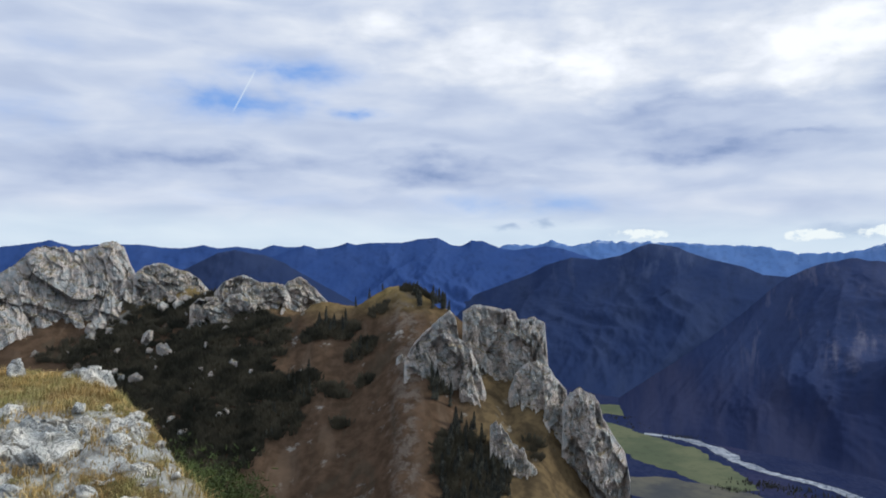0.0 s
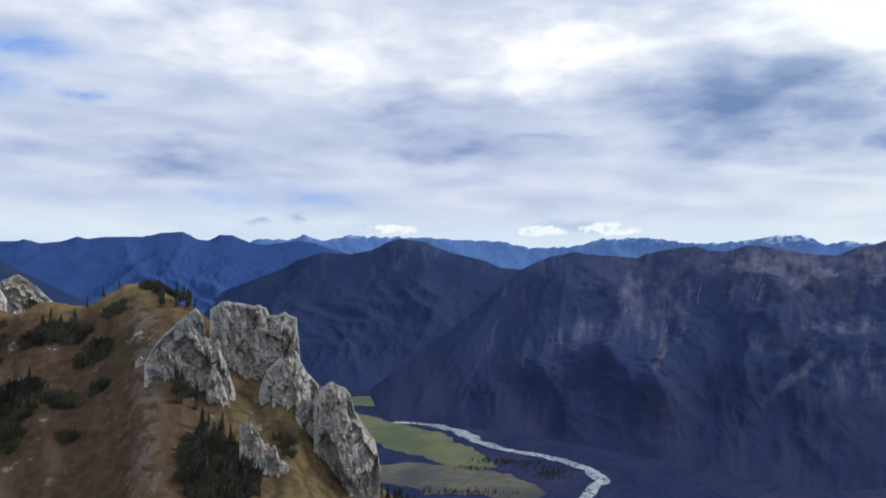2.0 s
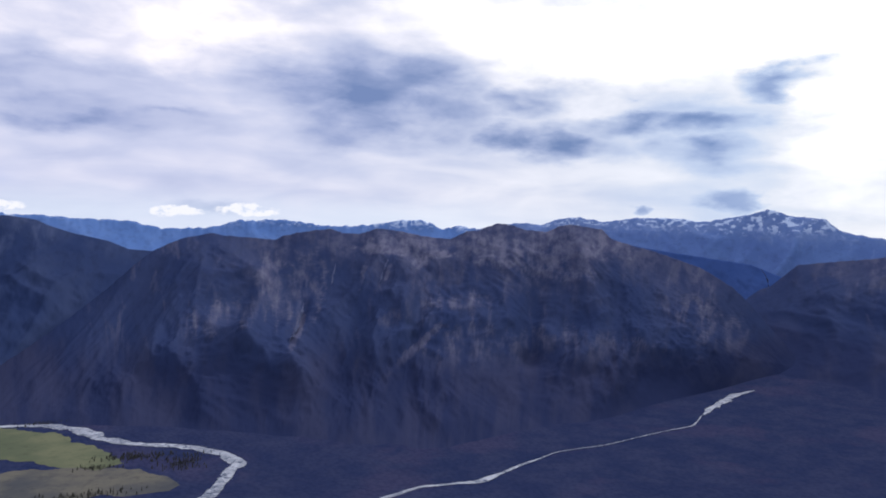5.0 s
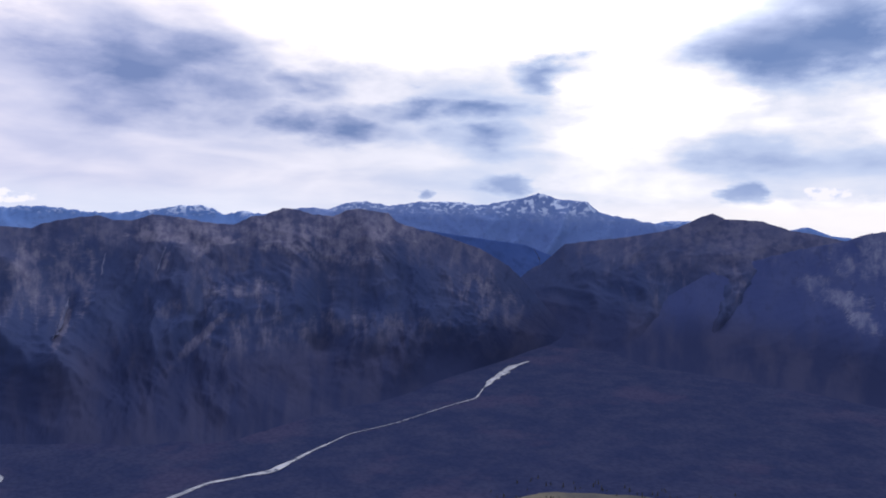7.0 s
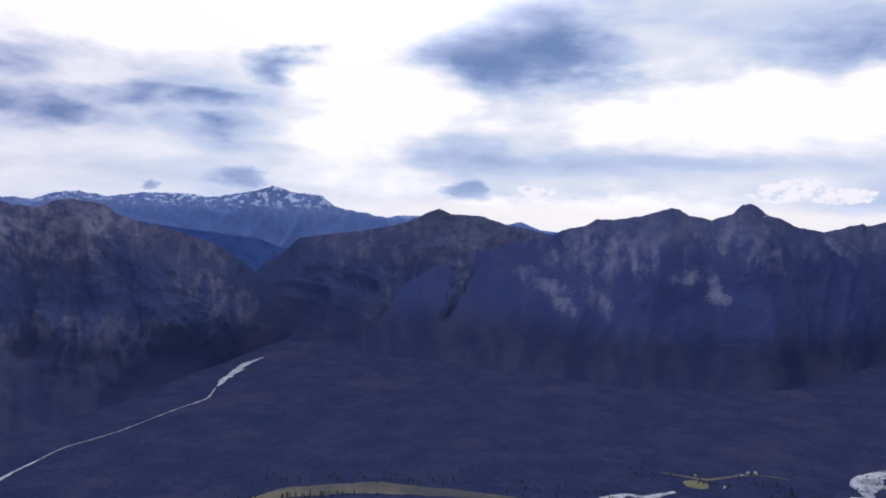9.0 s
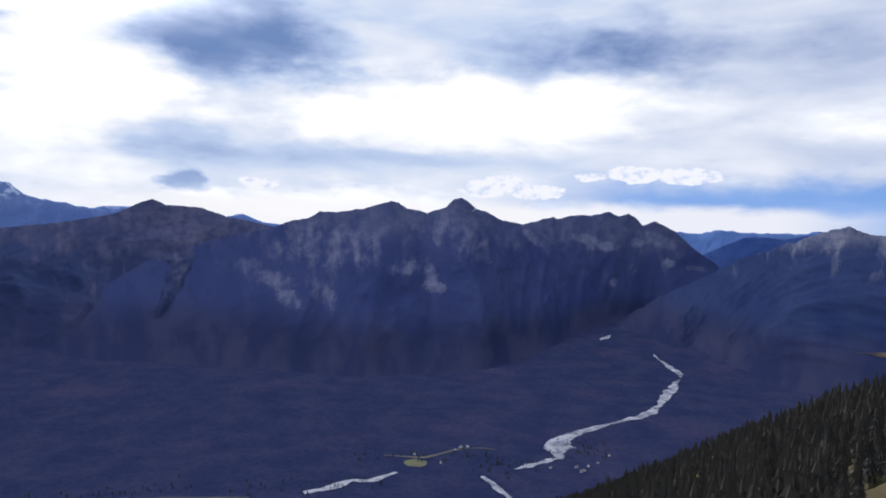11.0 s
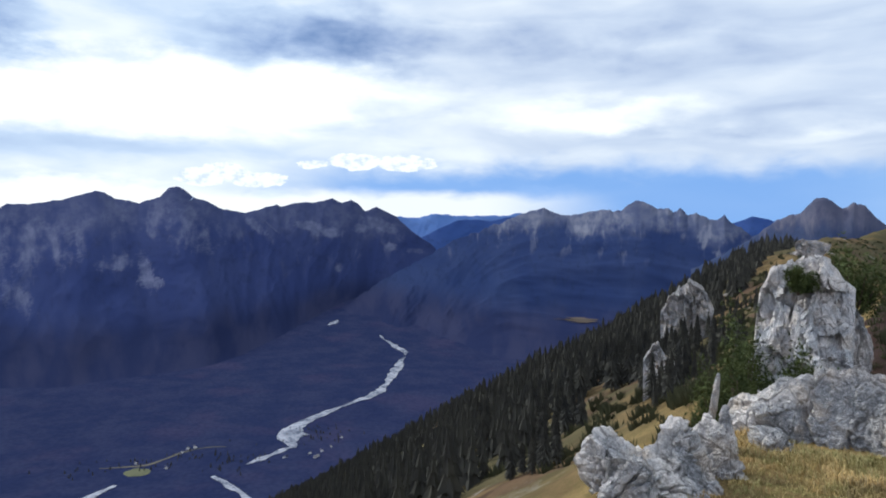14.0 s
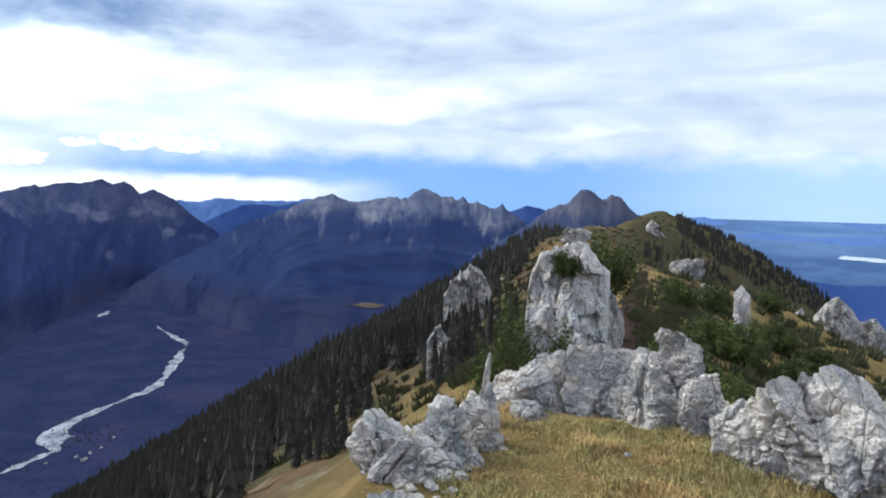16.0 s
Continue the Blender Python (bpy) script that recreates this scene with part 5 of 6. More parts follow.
crag("pale crag on the flank of the hilltop", 350, [(152.8, -1.4), (153.2, -0.9), (153.6, -1.2), (154.0, -1.9), (154.4, -2.6)], 12, 3, 5, 1.3, 0.5, M_CRAG, TOWER)
crag(TALL, 30, [(143.0, -12.29), (144.1, -9.72), (144.3, -6.75), (144.5, -4.95), (145.1, -3.95), (146.4, -3.35), (147.6, -2.89), (148.9, -3.44), (149.9, -4.41), (150.8, -5.29), (151.0, -6.46), (150.7, -8.97), (150.4, -11.06)], 19, 1.6, 2.6, 0.85, 0.34, M_TOWER, TOWER)
crag("fissured grey outcrop among spruces", 85, [(137.9, -7.0), (138.5, -6.0), (139.2, -5.2), (139.9, -4.6), (140.5, -5.0), (141.1, -5.7), (141.6, -6.8)], 13, 2.0, 4, 1.1, 0.36, M_CRAG, TOWER)
crag("fissured grey outcrop among spruces", 56, [(136.7, -10.6), (137.2, -9.6), (137.7, -9.4), (138.1, -9.9), (138.7, -10.2), (139.3, -11.4)], 14, 1.6, 2.5, 1.0, 0.3, M_CRAG, TOWER)
crag("broken pale crag above the wood", 112, [(162.5, -8.0), (163.1, -7.0), (163.5, -6.8), (164.0, -7.4)], 15, 2, 4, 1.0, 0.4, M_CRAG, TOWER)
crag("broken pale crag above the wood", 108, [(164.2, -7.2), (164.9, -6.2), (165.6, -5.8), (166.4, -6.4), (167.0, -7.3), (167.9, -7.0), (169.0, -8.4), (171.5, -9.4), (173.5, -11)], 16, 3, 5, 0.9, 0.5, M_CRAG, TOWER)


# ---------------------------------------------------------------- river, fields, houses
def ribbon(name, line, mat, label, category, seed, lift=1.2, ragged=0.7):
    """A band on the valley floor along bearing, distance and width triples."""
    pts = np.array([(r * math.sin(radians(a)), r * math.cos(radians(a)), w) for a, r, w in line])
    t = np.concatenate([[0], np.cumsum(np.hypot(*np.diff(pts[:, :2], axis=0).T))])
    s = np.linspace(0, t[-1], max(60, int(t[-1] / 6)))
    c = np.stack([np.interp(s, t, pts[:, i]) for i in range(3)], 1)
    for _ in range(6):
        c[1:-1] = (c[:-2] + 2 * c[1:-1] + c[2:]) / 4
    d = np.gradient(c[:, :2], axis=0)
    d /= np.linalg.norm(d, axis=1)[:, None] + 1e-9
    nrm = np.stack([-d[:, 1], d[:, 0]], 1)
    wob = [fractal(np.stack([s / 55 + k * 31.7, s * 0 + seed, s * 0], 1), 5, 0.65) for k in (0, 1)]
    verts = []
    for k in (-1, -0.5, 0, 0.5, 1):
        w = c[:, 2] * 0.5 * np.maximum(1 + ragged * wob[0 if k < 0 else 1], 0.25) * k
        xy = c[:, :2] + nrm * w[:, None]
        z = floor_z(np.hypot(xy[:, 0], xy[:, 1]), np.degrees(np.arctan2(xy[:, 0], xy[:, 1]))) + lift - abs(k) * 0.6
        verts.append(np.column_stack([xy, z]))
    v = np.stack(verts, 1).reshape(-1, 3)
    ob = mesh_object(name, v, grid_faces(len(s), 5)[:, ::-1], mat)
    return tagged(ob, label, category, kind="structure")


ribbon("river", [(13.7, 1755, 14), (16.1, 1744, 26), (18.4, 1687, 30), (20.3, 1585, 30), (22.1, 1536, 22), (24.9, 1507, 20), (27.0, 1470, 26), (28.6, 1430, 26), (29.4, 1370, 24), (28.6, 1300, 22), (27.7, 1236, 20), (26, 1130, 20)],
       M_GRAVEL, "pale gravel river bed winding through the valley", "river", 1)
ribbon("river", [(36, 1120, 6), (40.8, 1185, 10), (43.2, 1235, 7), (47.6, 1268, 13), (51.0, 1386, 5), (53.5, 1480, 2.6), (56.9, 1553, 3.2), (60.8, 1702, 1.8), (63.1, 1792, 5), (63.6, 1900, 2), (64.2, 1991, 18), (65.7, 2197, 22), (67.0, 2300, 5)],
       M_GRAVEL, "pale gravel river bed winding through the valley", "river", 2)
RIVER = "pale gravel river bed winding through the valley"
ribbon("river", [(110.5, 1352, 8), (110.3, 1380, 26), (110.1, 1436, 46), (110.7, 1490, 34), (111.7, 1533, 22), (113.4, 1604, 15), (114.8, 1655, 11), (116.0, 1700, 20), (116.9, 1765, 24), (117.6, 1850, 13), (117.9, 1930, 24), (118.4, 2040, 27), (118.5, 2120, 14), (118.9, 2180, 4)],
       M_GRAVEL, RIVER, "river", 3, ragged=0.6)
ribbon("river", [(118.9, 2215, 6), (119.0, 2262, 16), (118.5, 2300, 24), (117.9, 2386, 14), (117.4, 2440, 3), (117.1, 2480, 9), (117.0, 2520, 3)], M_GRAVEL, RIVER, "river", 18, ragged=0.6)
ribbon("gravel_bank", [(107.0, 1278, 3), (107.6, 1290, 9), (108.3, 1307, 18), (108.9, 1322, 8), (109.7, 1344, 14), (110.2, 1355, 4)], M_GRAVEL, "pale gravel bank beside the hamlet", "river bank", 19, ragged=0.6)
ribbon("river", [(91, 1150, 12), (93.0, 1166, 16), (94.5, 1201, 14), (96.1, 1198, 12), (98, 1240, 8)], M_GRAVEL, "pale gravel river bed winding through the valley", "river", 4)
BANK = "pale gravel bank far up the valley"
ribbon("gravel_bank", [(104.6, 1232, 8), (105.5, 1195, 14), (106.4, 1157, 10), (107.2, 1117, 12)], M_GRAVEL, "pale gravel bank beside the wood", "river bank", 17)
ribbon("gravel_bank", [(113.1, 2700, 10), (113.5, 2740, 26), (113.8, 2800, 8)], M_GRAVEL, BANK, "river bank", 15)
ribbon("gravel_bank", [(114.9, 3330, 12), (115.4, 3420, 40), (116.0, 3560, 14)], M_GRAVEL, BANK, "river bank", 16)
ribbon("lake", [(165.6, 3850, 60), (167, 3830, 80), (170, 3800, 90), (176, 3800, 60)], M_LAKE, "long pale lake on the plain", "lake", 6, lift=3)



def field(name, line, mat, label, seed):
    return ribbon(name, line, mat, label, "meadow", seed, lift=0.8, ragged=0.22)


field("meadow", [(9.0, 1990, 60), (11.0, 2000, 120), (13.0, 1960, 80), (15.0, 1900, 20)], M_PASTURE, "green pasture on the valley floor", 7)
field("meadow", [(9.5, 1860, 60), (12.0, 1700, 150), (15.0, 1600, 160), (18.0, 1500, 120), (20.5, 1400, 60)], M_PASTURE, "green pasture beside the river", 8)
field("meadow", [(12.0, 1380, 90), (17.0, 1350, 170), (20.5, 1320, 150), (23.0, 1290, 110), (25.0, 1262, 30)], M_STRAW, "straw-coloured meadow beside the river", 9)
field("meadow", [(64.0, 1110, 10), (69.0, 1160, 40), (75.0, 1175, 50), (82.0, 1150, 30), (87.0, 1140, 10)], M_STRAW, "straw-coloured meadow in the valley woods", 10)
field("meadow", [(98.6, 1298, 10), (99.1, 1294, 40), (99.7, 1293, 44), (100.2, 1300, 14)], M_PASTURE, "small green meadow near the hamlet", 13)
field("meadow", [(97.0, 1333, 3), (98.6, 1326, 6), (100.1, 1321, 10), (101.3, 1345, 6), (102.5, 1374, 10), (103.4, 1386, 5), (104.6, 1392, 7), (105.6, 1385, 3)], M_STRAW, "pale meadow near the hamlet", 11)


# ---------------------------------------------------------------- scree and snow on the mountains
def drape(name, host, line, mat, label, category, seed, lift=1.5):
    """A strip that lies on a mountain's near side, along bearing, height angle and width triples."""
    az, R, Z = FACE[host]
    el = np.degrees(np.arctan2(Z, R))
    n = 40
    t = np.linspace(0, len(line) - 1, n)
    A, E, W = (np.interp(t, range(len(line)), [p[i] for p in line]) for i in range(3))
    wob = [fractal(np.stack([t * 2.2 + 13 * k, t * 0 + seed, t * 0], 1), 4, 0.6) for k in (0, 1)]
    verts = []
    for a, e, w, u0, u1 in zip(A, E, W, *wob):
        for k, u in ((-1, u0), (-0.4, u0), (0.4, u1), (1, u1)):
            j = int(np.clip(np.searchsorted(az, a), 0, len(az) - 1))
            row = el[j]
            i = int(np.argmax(row >= e)) if (row >= e).any() else len(row) - 2
            i = max(i, 1)
            f = np.clip((e - row[i - 1]) / (row[i] - row[i - 1] + 1e-9), 0, 1)
            r = R[j, i - 1] * (1 - f) + R[j, i] * f
            b = a + math.degrees(k * w * (0.26 + 0.42 * u) / r)
            jb = int(np.clip(np.searchsorted(az, b), 0, len(az) - 1))
            row = el[jb]
            i = max(int(np.argmax(row >= e)) if (row >= e).any() else len(row) - 2, 1)
            f = np.clip((e - row[i - 1]) / (row[i] - row[i - 1] + 1e-9), 0, 1)
            r = R[jb, i - 1] * (1 - f) + R[jb, i] * f - lift * (1.4 - abs(k))
            z = r * math.tan(radians(e)) + lift
            verts.append((r * math.sin(radians(b)), r * math.cos(radians(b)), z))
    ob = mesh_object(name, np.array(verts), grid_faces(n, 4)[:, ::-1], mat, smooth=True)
    return tagged(ob, label, category, "screes and snow patches", "structure")


PALE = "pale scree chute on the mountainside"
MAIN, LONG = "rocky_mountain", "rocky_mountain.002"
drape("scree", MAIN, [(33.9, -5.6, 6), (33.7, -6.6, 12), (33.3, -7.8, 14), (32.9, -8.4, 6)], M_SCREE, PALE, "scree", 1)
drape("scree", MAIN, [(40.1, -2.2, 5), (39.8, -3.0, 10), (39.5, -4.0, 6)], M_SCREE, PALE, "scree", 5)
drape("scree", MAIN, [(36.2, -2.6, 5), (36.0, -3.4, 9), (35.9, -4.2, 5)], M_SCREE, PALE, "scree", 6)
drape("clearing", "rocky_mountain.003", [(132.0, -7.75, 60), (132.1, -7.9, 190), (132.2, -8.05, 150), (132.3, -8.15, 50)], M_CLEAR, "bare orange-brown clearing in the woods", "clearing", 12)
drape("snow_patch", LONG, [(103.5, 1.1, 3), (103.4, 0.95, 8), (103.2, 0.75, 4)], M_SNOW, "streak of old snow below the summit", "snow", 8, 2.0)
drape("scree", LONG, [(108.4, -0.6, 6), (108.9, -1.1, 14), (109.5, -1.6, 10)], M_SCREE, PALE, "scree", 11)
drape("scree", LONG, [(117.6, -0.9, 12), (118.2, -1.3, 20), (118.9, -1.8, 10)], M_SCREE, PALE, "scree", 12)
drape("scree", "rocky_mountain.001", [(67.2, -1.9, 5), (67.6, -2.6, 10), (67.7, -3.2, 5)], M_SCREE, PALE, "scree", 13)


# ---------------------------------------------------------------- trees
def part(name, verts, faces, mat, parent, label=""):
    ob = mesh_object(name, verts, faces, mat, parent)
    return tagged(ob, label)


def spruce_shape(rng, layers, points, width=0.20):
    """Crown of a spruce one metre high: ragged drooping skirts of branches."""
    verts, faces = [], []
    lean = rng.uniform(-0.02, 0.02, 2)
    for i in range(layers):
        t = i / (layers - 1)
        z = 0.10 + 0.82 * t
        rad = width * (1 - t) ** 0.85 * rng.uniform(0.8, 1.15) + 0.018
        base = len(verts)
        tall = 0.82 / layers * 2.0
        verts.append((lean[0] * z, lean[1] * z, min(z + tall, 1.0)))
        start = rng.uniform(0, 6.28)
        for k in range(points * 2):
            a = start + math.pi * k / points
            r = rad * (rng.uniform(0.8, 1.2) if k % 2 == 0 else rng.uniform(0.4, 0.6))
            verts.append((r * math.cos(a) + lean[0] * z, r * math.sin(a) + lean[1] * z, z - (0.03 if k % 2 == 0 else -0.02) * (1.3 - t)))
        for k in range(points * 2):
            faces.append((base, base + 1 + k, base + 1 + (k + 1) % (points * 2)))
    return verts, faces


def trunk_shape(height, radius, sides=6):
    verts, faces = [], []
    for z, r in ((-0.06, radius * 1.3), (0.05, radius), (height, radius * 0.25)):
        for k in range(sides):
            a = 2 * math.pi * k / sides
            verts.append((r * math.cos(a), r * math.sin(a), z))
    for j in range(2):
        for k in range(sides):
            a, b = j * sides + k, j * sides + (k + 1) % sides
            faces.append((a, b, b + sides, a + sides))
    return verts, faces


TREE_RNG = np.random.RandomState(11)
SPRUCES = []
for i in range(4):
    tree = new("spruce_tree")
    tagged(tree, "slender dark green spruce on the steep grass slope", "tree", "spruces on the slopes")
    part("trunk", *trunk_shape(0.9, 0.014), M_BARK, tree)
    part("crown", *spruce_shape(TREE_RNG, 12, 9, (0.15, 0.18, 0.21, 0.17)[i]), M_SPRUCE, tree)
    SPRUCES.append(tree)
used_tree = [False] * 4


def plant(az, r, height):
    """A single spruce at a bearing and distance."""
    p = spot(az, r)
    i = TREE_RNG.randint(4)
    m = pose(p.x, p.y, p.z - 0.05, 0, 0, TREE_RNG.uniform(0, 360)) @ Matrix.Scale(height, 4)
    if not used_tree[i]:
        used_tree[i] = True
        SPRUCES[i].matrix_world = m
        return
    tree = SPRUCES[i]
    keep = tree.scale.copy()
    tree.scale = (1, 1, 1)
    copy_thing(tree, m)
    tree.scale = keep


def grove(count, az, r, spread_az, spread_r, low, high):
    for _ in range(count):
        plant(az + TREE_RNG.uniform(-1, 1) * spread_az, r + TREE_RNG.uniform(-1, 1) * spread_r, TREE_RNG.uniform(low, high))


plant(-8.0, 231, 3.6), plant(-7.0, 231, 3.4), plant(-6.0, 231, 2.6), plant(-10.7, 225, 5.2), plant(-9.6, 222, 5.6), plant(-9.9, 221, 4.4), plant(-7.6, 212, 4.0)
grove(16, -2.2, 221, 1.5, 3.5, 3.6, 6.2)
grove(6, -9.6, 222, 1.1, 3, 3.6, 6.4)
grove(9, -12.7, 203, 1.5, 6, 2.6, 4.8)
grove(5, -7.6, 211, 0.8, 3, 2.6, 4.8)
grove(6, -14.2, 192, 1.0, 5, 2.4, 4.0)
grove(6, -2.0, 184, 0.7, 4, 3.5, 5.0)
grove(5, -1.2, 184, 0.5, 3, 3.0, 4.6)
grove(4, 1.6, 196, 0.5, 2, 1.8, 2.8)
grove(30, 14.4, 186, 2.0, 6, 3.5, 6.0)
grove(9, 129.3, 48, 1.4, 4, 2.2, 3.8)
grove(7, 129.3, 68, 1.5, 5, 3.4, 5.2)
grove(9, 131.8, 88, 0.8, 6, 4.0, 5.8)
grove(14, 134.9, 78, 0.9, 6, 4.0, 6.0)
grove(6, 137.3, 62, 0.7, 5, 2.8, 4.2)
grove(12, 122.5, 100, 3.0, 12, 4.0, 6.5)
grove(8, 153.4, 270, 0.8, 12, 4.0, 6.5)
grove(6, 155.2, 250, 0.8, 12, 4.0, 6.0)
grove(16, 139.5, 79, 2.2, 4, 2.6, 4.2)
grove(10, 138.4, 51, 1.4, 3, 2.0, 3.6)
grove(9, 142.4, 66, 1.2, 8, 2.0, 3.6)
grove(9, 154.6, 330, 1.6, 30, 3.0, 5.0)
grove(5, 127.4, 47, 0.8, 3, 1.8, 3.0)
grove(8, 131.4, 62, 1.0, 5, 2.4, 4.0)
grove(22, 138.0, 74, 1.6, 10, 2.6, 4.4)
grove(12, 140.5, 56, 1.2, 6, 1.8, 3.2)


def forest(name, label, area, seed, low, high, layers=5, points=5):
    """Uncountable trees of one wood, joined; area gives bearings and distances, or nothing."""
    rng = np.random.RandomState(seed)
    shapes = [spruce_shape(rng, layers, points, 0.19) for _ in range(5)]
    shapes = [(np.array(v), np.array(f)) for v, f in shapes]
    az, r = area(rng)
    x, y = r * np.sin(np.radians(az)), r * np.cos(np.radians(az))
    z = land_z(x, y)
    verts, faces, n = [], [], 0
    for i in range(len(az)):
        v, f = shapes[rng.randint(5)]
        h = rng.uniform(low, high)
        a = rng.uniform(0, 6.28)
        c, s_ = math.cos(a), math.sin(a)
        q = np.stack([(v[:, 0] * c - v[:, 1] * s_) * h, (v[:, 0] * s_ + v[:, 1] * c) * h, v[:, 2] * h - 0.1 * h], 1) + (x[i], y[i], z[i])
        verts.append(q)
        faces.append(f + n)
        n += len(q)
    ob = mesh_object(name, np.concatenate(verts), np.concatenate(faces), M_SPRUCE)
    return tagged(ob, label, "forest", kind="stuff")


def valley_wood(rng):
    """The wood on the ridge's valley side, below the open grass."""
    n = 30000
    az, r = rng.uniform(104, 150, n), np.sqrt(rng.uniform(40 ** 2, 640 ** 2, n))
    x, y = r * np.sin(np.radians(az)), r * np.cos(np.radians(az))
    gaps = fractal(flat_points(x, y, 1 / 22, 4.0), 3, 0.5)
    edge = np.interp(az, [104, 120, 123, 126.5, 129, 131, 134, 138], [45, 45, 48, 56, 70, 88, 98, 100]) + 6 * perlin(flat_points(x, y, 1 / 14, 8.0))
    side = 150 - az
    keep = (r > edge) & (gaps > -0.85) & (r * np.sin(np.radians(side)) > np.interp(r, [44, 60, 90, 130, 200, 400], [18, 22, 20, 14, 14, 14]))
    return az[keep], r[keep]


def north_wood(rng):
    n = 9000
    az, r = rng.uniform(152.5, 174, n), np.sqrt(rng.uniform(120 ** 2, 480 ** 2, n))
    x, y = r * np.sin(np.radians(az)), r * np.cos(np.radians(az))
    gaps = fractal(flat_points(x, y, 1 / 40, 6.0), 3, 0.5)
    keep = (gaps > -0.3) & (r * np.sin(np.radians(az - 151)) > np.interp(r, [120, 250, 330, 480], [26, 22, 26, 30]))
    return az[keep], r[keep]


forest("spruce_wood", "dense dark spruce wood on the slope above the valley", valley_wood, 21, 3.0, 6.0)
forest("spruce_wood", "dense dark wood on the ridge's shady side", north_wood, 22, 2.0, 4.5, 4, 5)


def side_groves(rng):
    """Thick groves under the cliffs and beside the ridge."""
    az, r = [], []
    for a, d, da, dd, n in ((1.2, 158, 2.6, 8, 64), (0.2, 172, 1.5, 6, 20), (133.0, 100, 5.0, 8, 34)):
        az += list(a + rng.uniform(-1, 1, n) * da)
        r += list(d + rng.uniform(-1, 1, n) * dd)
    return np.array(az), np.array(r)


def ridge_grove(rng):
    """Stunted trees on the ridge's flank beside the tower."""
    return 143.4 + rng.uniform(-2.2, 2.4, 40), 105 + rng.uniform(-26, 30, 40)


forest("spruce_wood", "thick dark spruce grove on the steep slope", side_groves, 24, 2.8, 6.2, 9, 8)
forest("spruce_wood", "low stunted spruces beside the rock tower", ridge_grove, 25, 1.2, 2.5, 8, 7)


def valley_trees(rng):
    """Lines of trees and small woods between the fields and along the river."""
    az, r = [], []
    for a, d, da, dd, n in ((14.5, 1830, 2.2, 25, 60), (17.0, 1745, 2.0, 10, 60), (22.5, 1450, 2.0, 20, 120), (25.5, 1400, 1.6, 40, 120), (12.5, 1900, 1.5, 15, 40), (20.0, 1400, 1.0, 8, 40),
                            (19.0, 1265, 3.0, 12, 90), (100.0, 1330, 6.0, 40, 50), (106.0, 1300, 3.0, 60, 40), (112.5, 1420, 2.0, 60, 45), (75.0, 1210, 9.0, 30, 50),
                            (90.0, 1180, 6.0, 40, 30), (70.0, 1140, 4.0, 12, 40)):
        az += list(a + rng.normal(size=n) * da * 0.6)
        r += list(d + rng.normal(size=n) * dd * 0.6)
    return np.array(az), np.array(r)


forest("valley_wood", "small dark woods between the valley's fields", valley_trees, 23, 5.0, 9.0, 4, 5)


# ---------------------------------------------------------------- scrub and dwarf pines
def scrub(name, label, patches, seed, low, high, mat=None):
    """Dwarf-pine scrub in patches of bearing, distance, half width and half depth in metres, and count."""
    rng = np.random.RandomState(seed)
    verts, faces = [], []
    for az, r, w, d, count in patches:
        a = rng.uniform(0, 6.28, count)
        k = np.sqrt(rng.uniform(0, 1, count))
        side, deep = np.cos(a) * k * w, np.sin(a) * k * d
        s_, c = math.sin(radians(az)), math.cos(radians(az))
        x, y = (r + deep) * s_ + side * c, (r + deep) * c - side * s_
        z = land_z(x, y)
        for i in range(count):
            h = rng.uniform(low, high)
            for _ in range(26):
                ang, lean = rng.uniform(0, 6.28), rng.uniform(0.05, 1.1) * h
                tx, ty, tz = math.cos(ang) * lean, math.sin(ang) * lean, h * rng.uniform(0.45, 1.0) - lean * 0.2
                n, e = len(verts), h * rng.uniform(0.09, 0.17)
                px, py = x[i] + tx * 0.6, y[i] + ty * 0.6
                verts += [(px - e, py - e * 0.6, z[i] - 0.2), (px + e, py - e * 0.6, z[i] - 0.2), (px, py + e, z[i] - 0.2), (x[i] + tx, y[i] + ty, z[i] + tz)]
                faces += [(n, n + 1, n + 3), (n + 1, n + 2, n + 3), (n + 2, n, n + 3)]
    ob = mesh_object(name, verts, faces, mat or M_SCRUB)
    return tagged(ob, label, "scrub", kind="stuff")


scrub("dwarf_pine_scrub", "dark dwarf-pine scrub covering the shaded hollow", [
    (-22.0, 240, 24, 18, 520), (-17.5, 226, 18, 16, 420), (-20.5, 212, 24, 16, 560), (-16.6, 202, 13, 16, 340), (-21.0, 188, 20, 14, 440), (-21.5, 168, 16, 16, 320), (-24.5, 222, 14, 20, 260), (-10.6, 223, 5.5, 3.5, 60), (-8.9, 221, 4.0, 3.0, 36), (-7.6, 211, 4.2, 4.0, 46), (-12.6, 203, 7.0, 7.0, 120), (-14.0, 193, 7.0, 5.0, 70), (-9.2, 197, 3.0, 2.0, 16), (-7.4, 199, 2.6, 1.8, 12)], 31, 1.3, 2.6)
scrub("dwarf_pine_scrub", "dark dwarf-pine scrub covering the shaded hollow", [
    (-9.0, 187, 1.8, 1.2, 8), (-10.0, 199, 2.2, 1.4, 10), (-6.2, 222, 3.0, 2.0, 16), (-3.4, 226, 5.0, 2.0, 26), (0.8, 165, 8.0, 10.0, 200), (-1.8, 186, 2.5, 3, 16), (-18.5, 222, 12, 4, 60), (-15.5, 221, 8, 3, 40), (-21, 250, 12, 4, 60), (-26.5, 246, 14, 6, 90), (5.6, 178, 2, 4, 10), (-18.6, 236, 10, 3, 70), (-14.8, 234, 8, 2.5, 50), (-13.2, 250, 3, 2, 14)], 131, 1.3, 2.6)
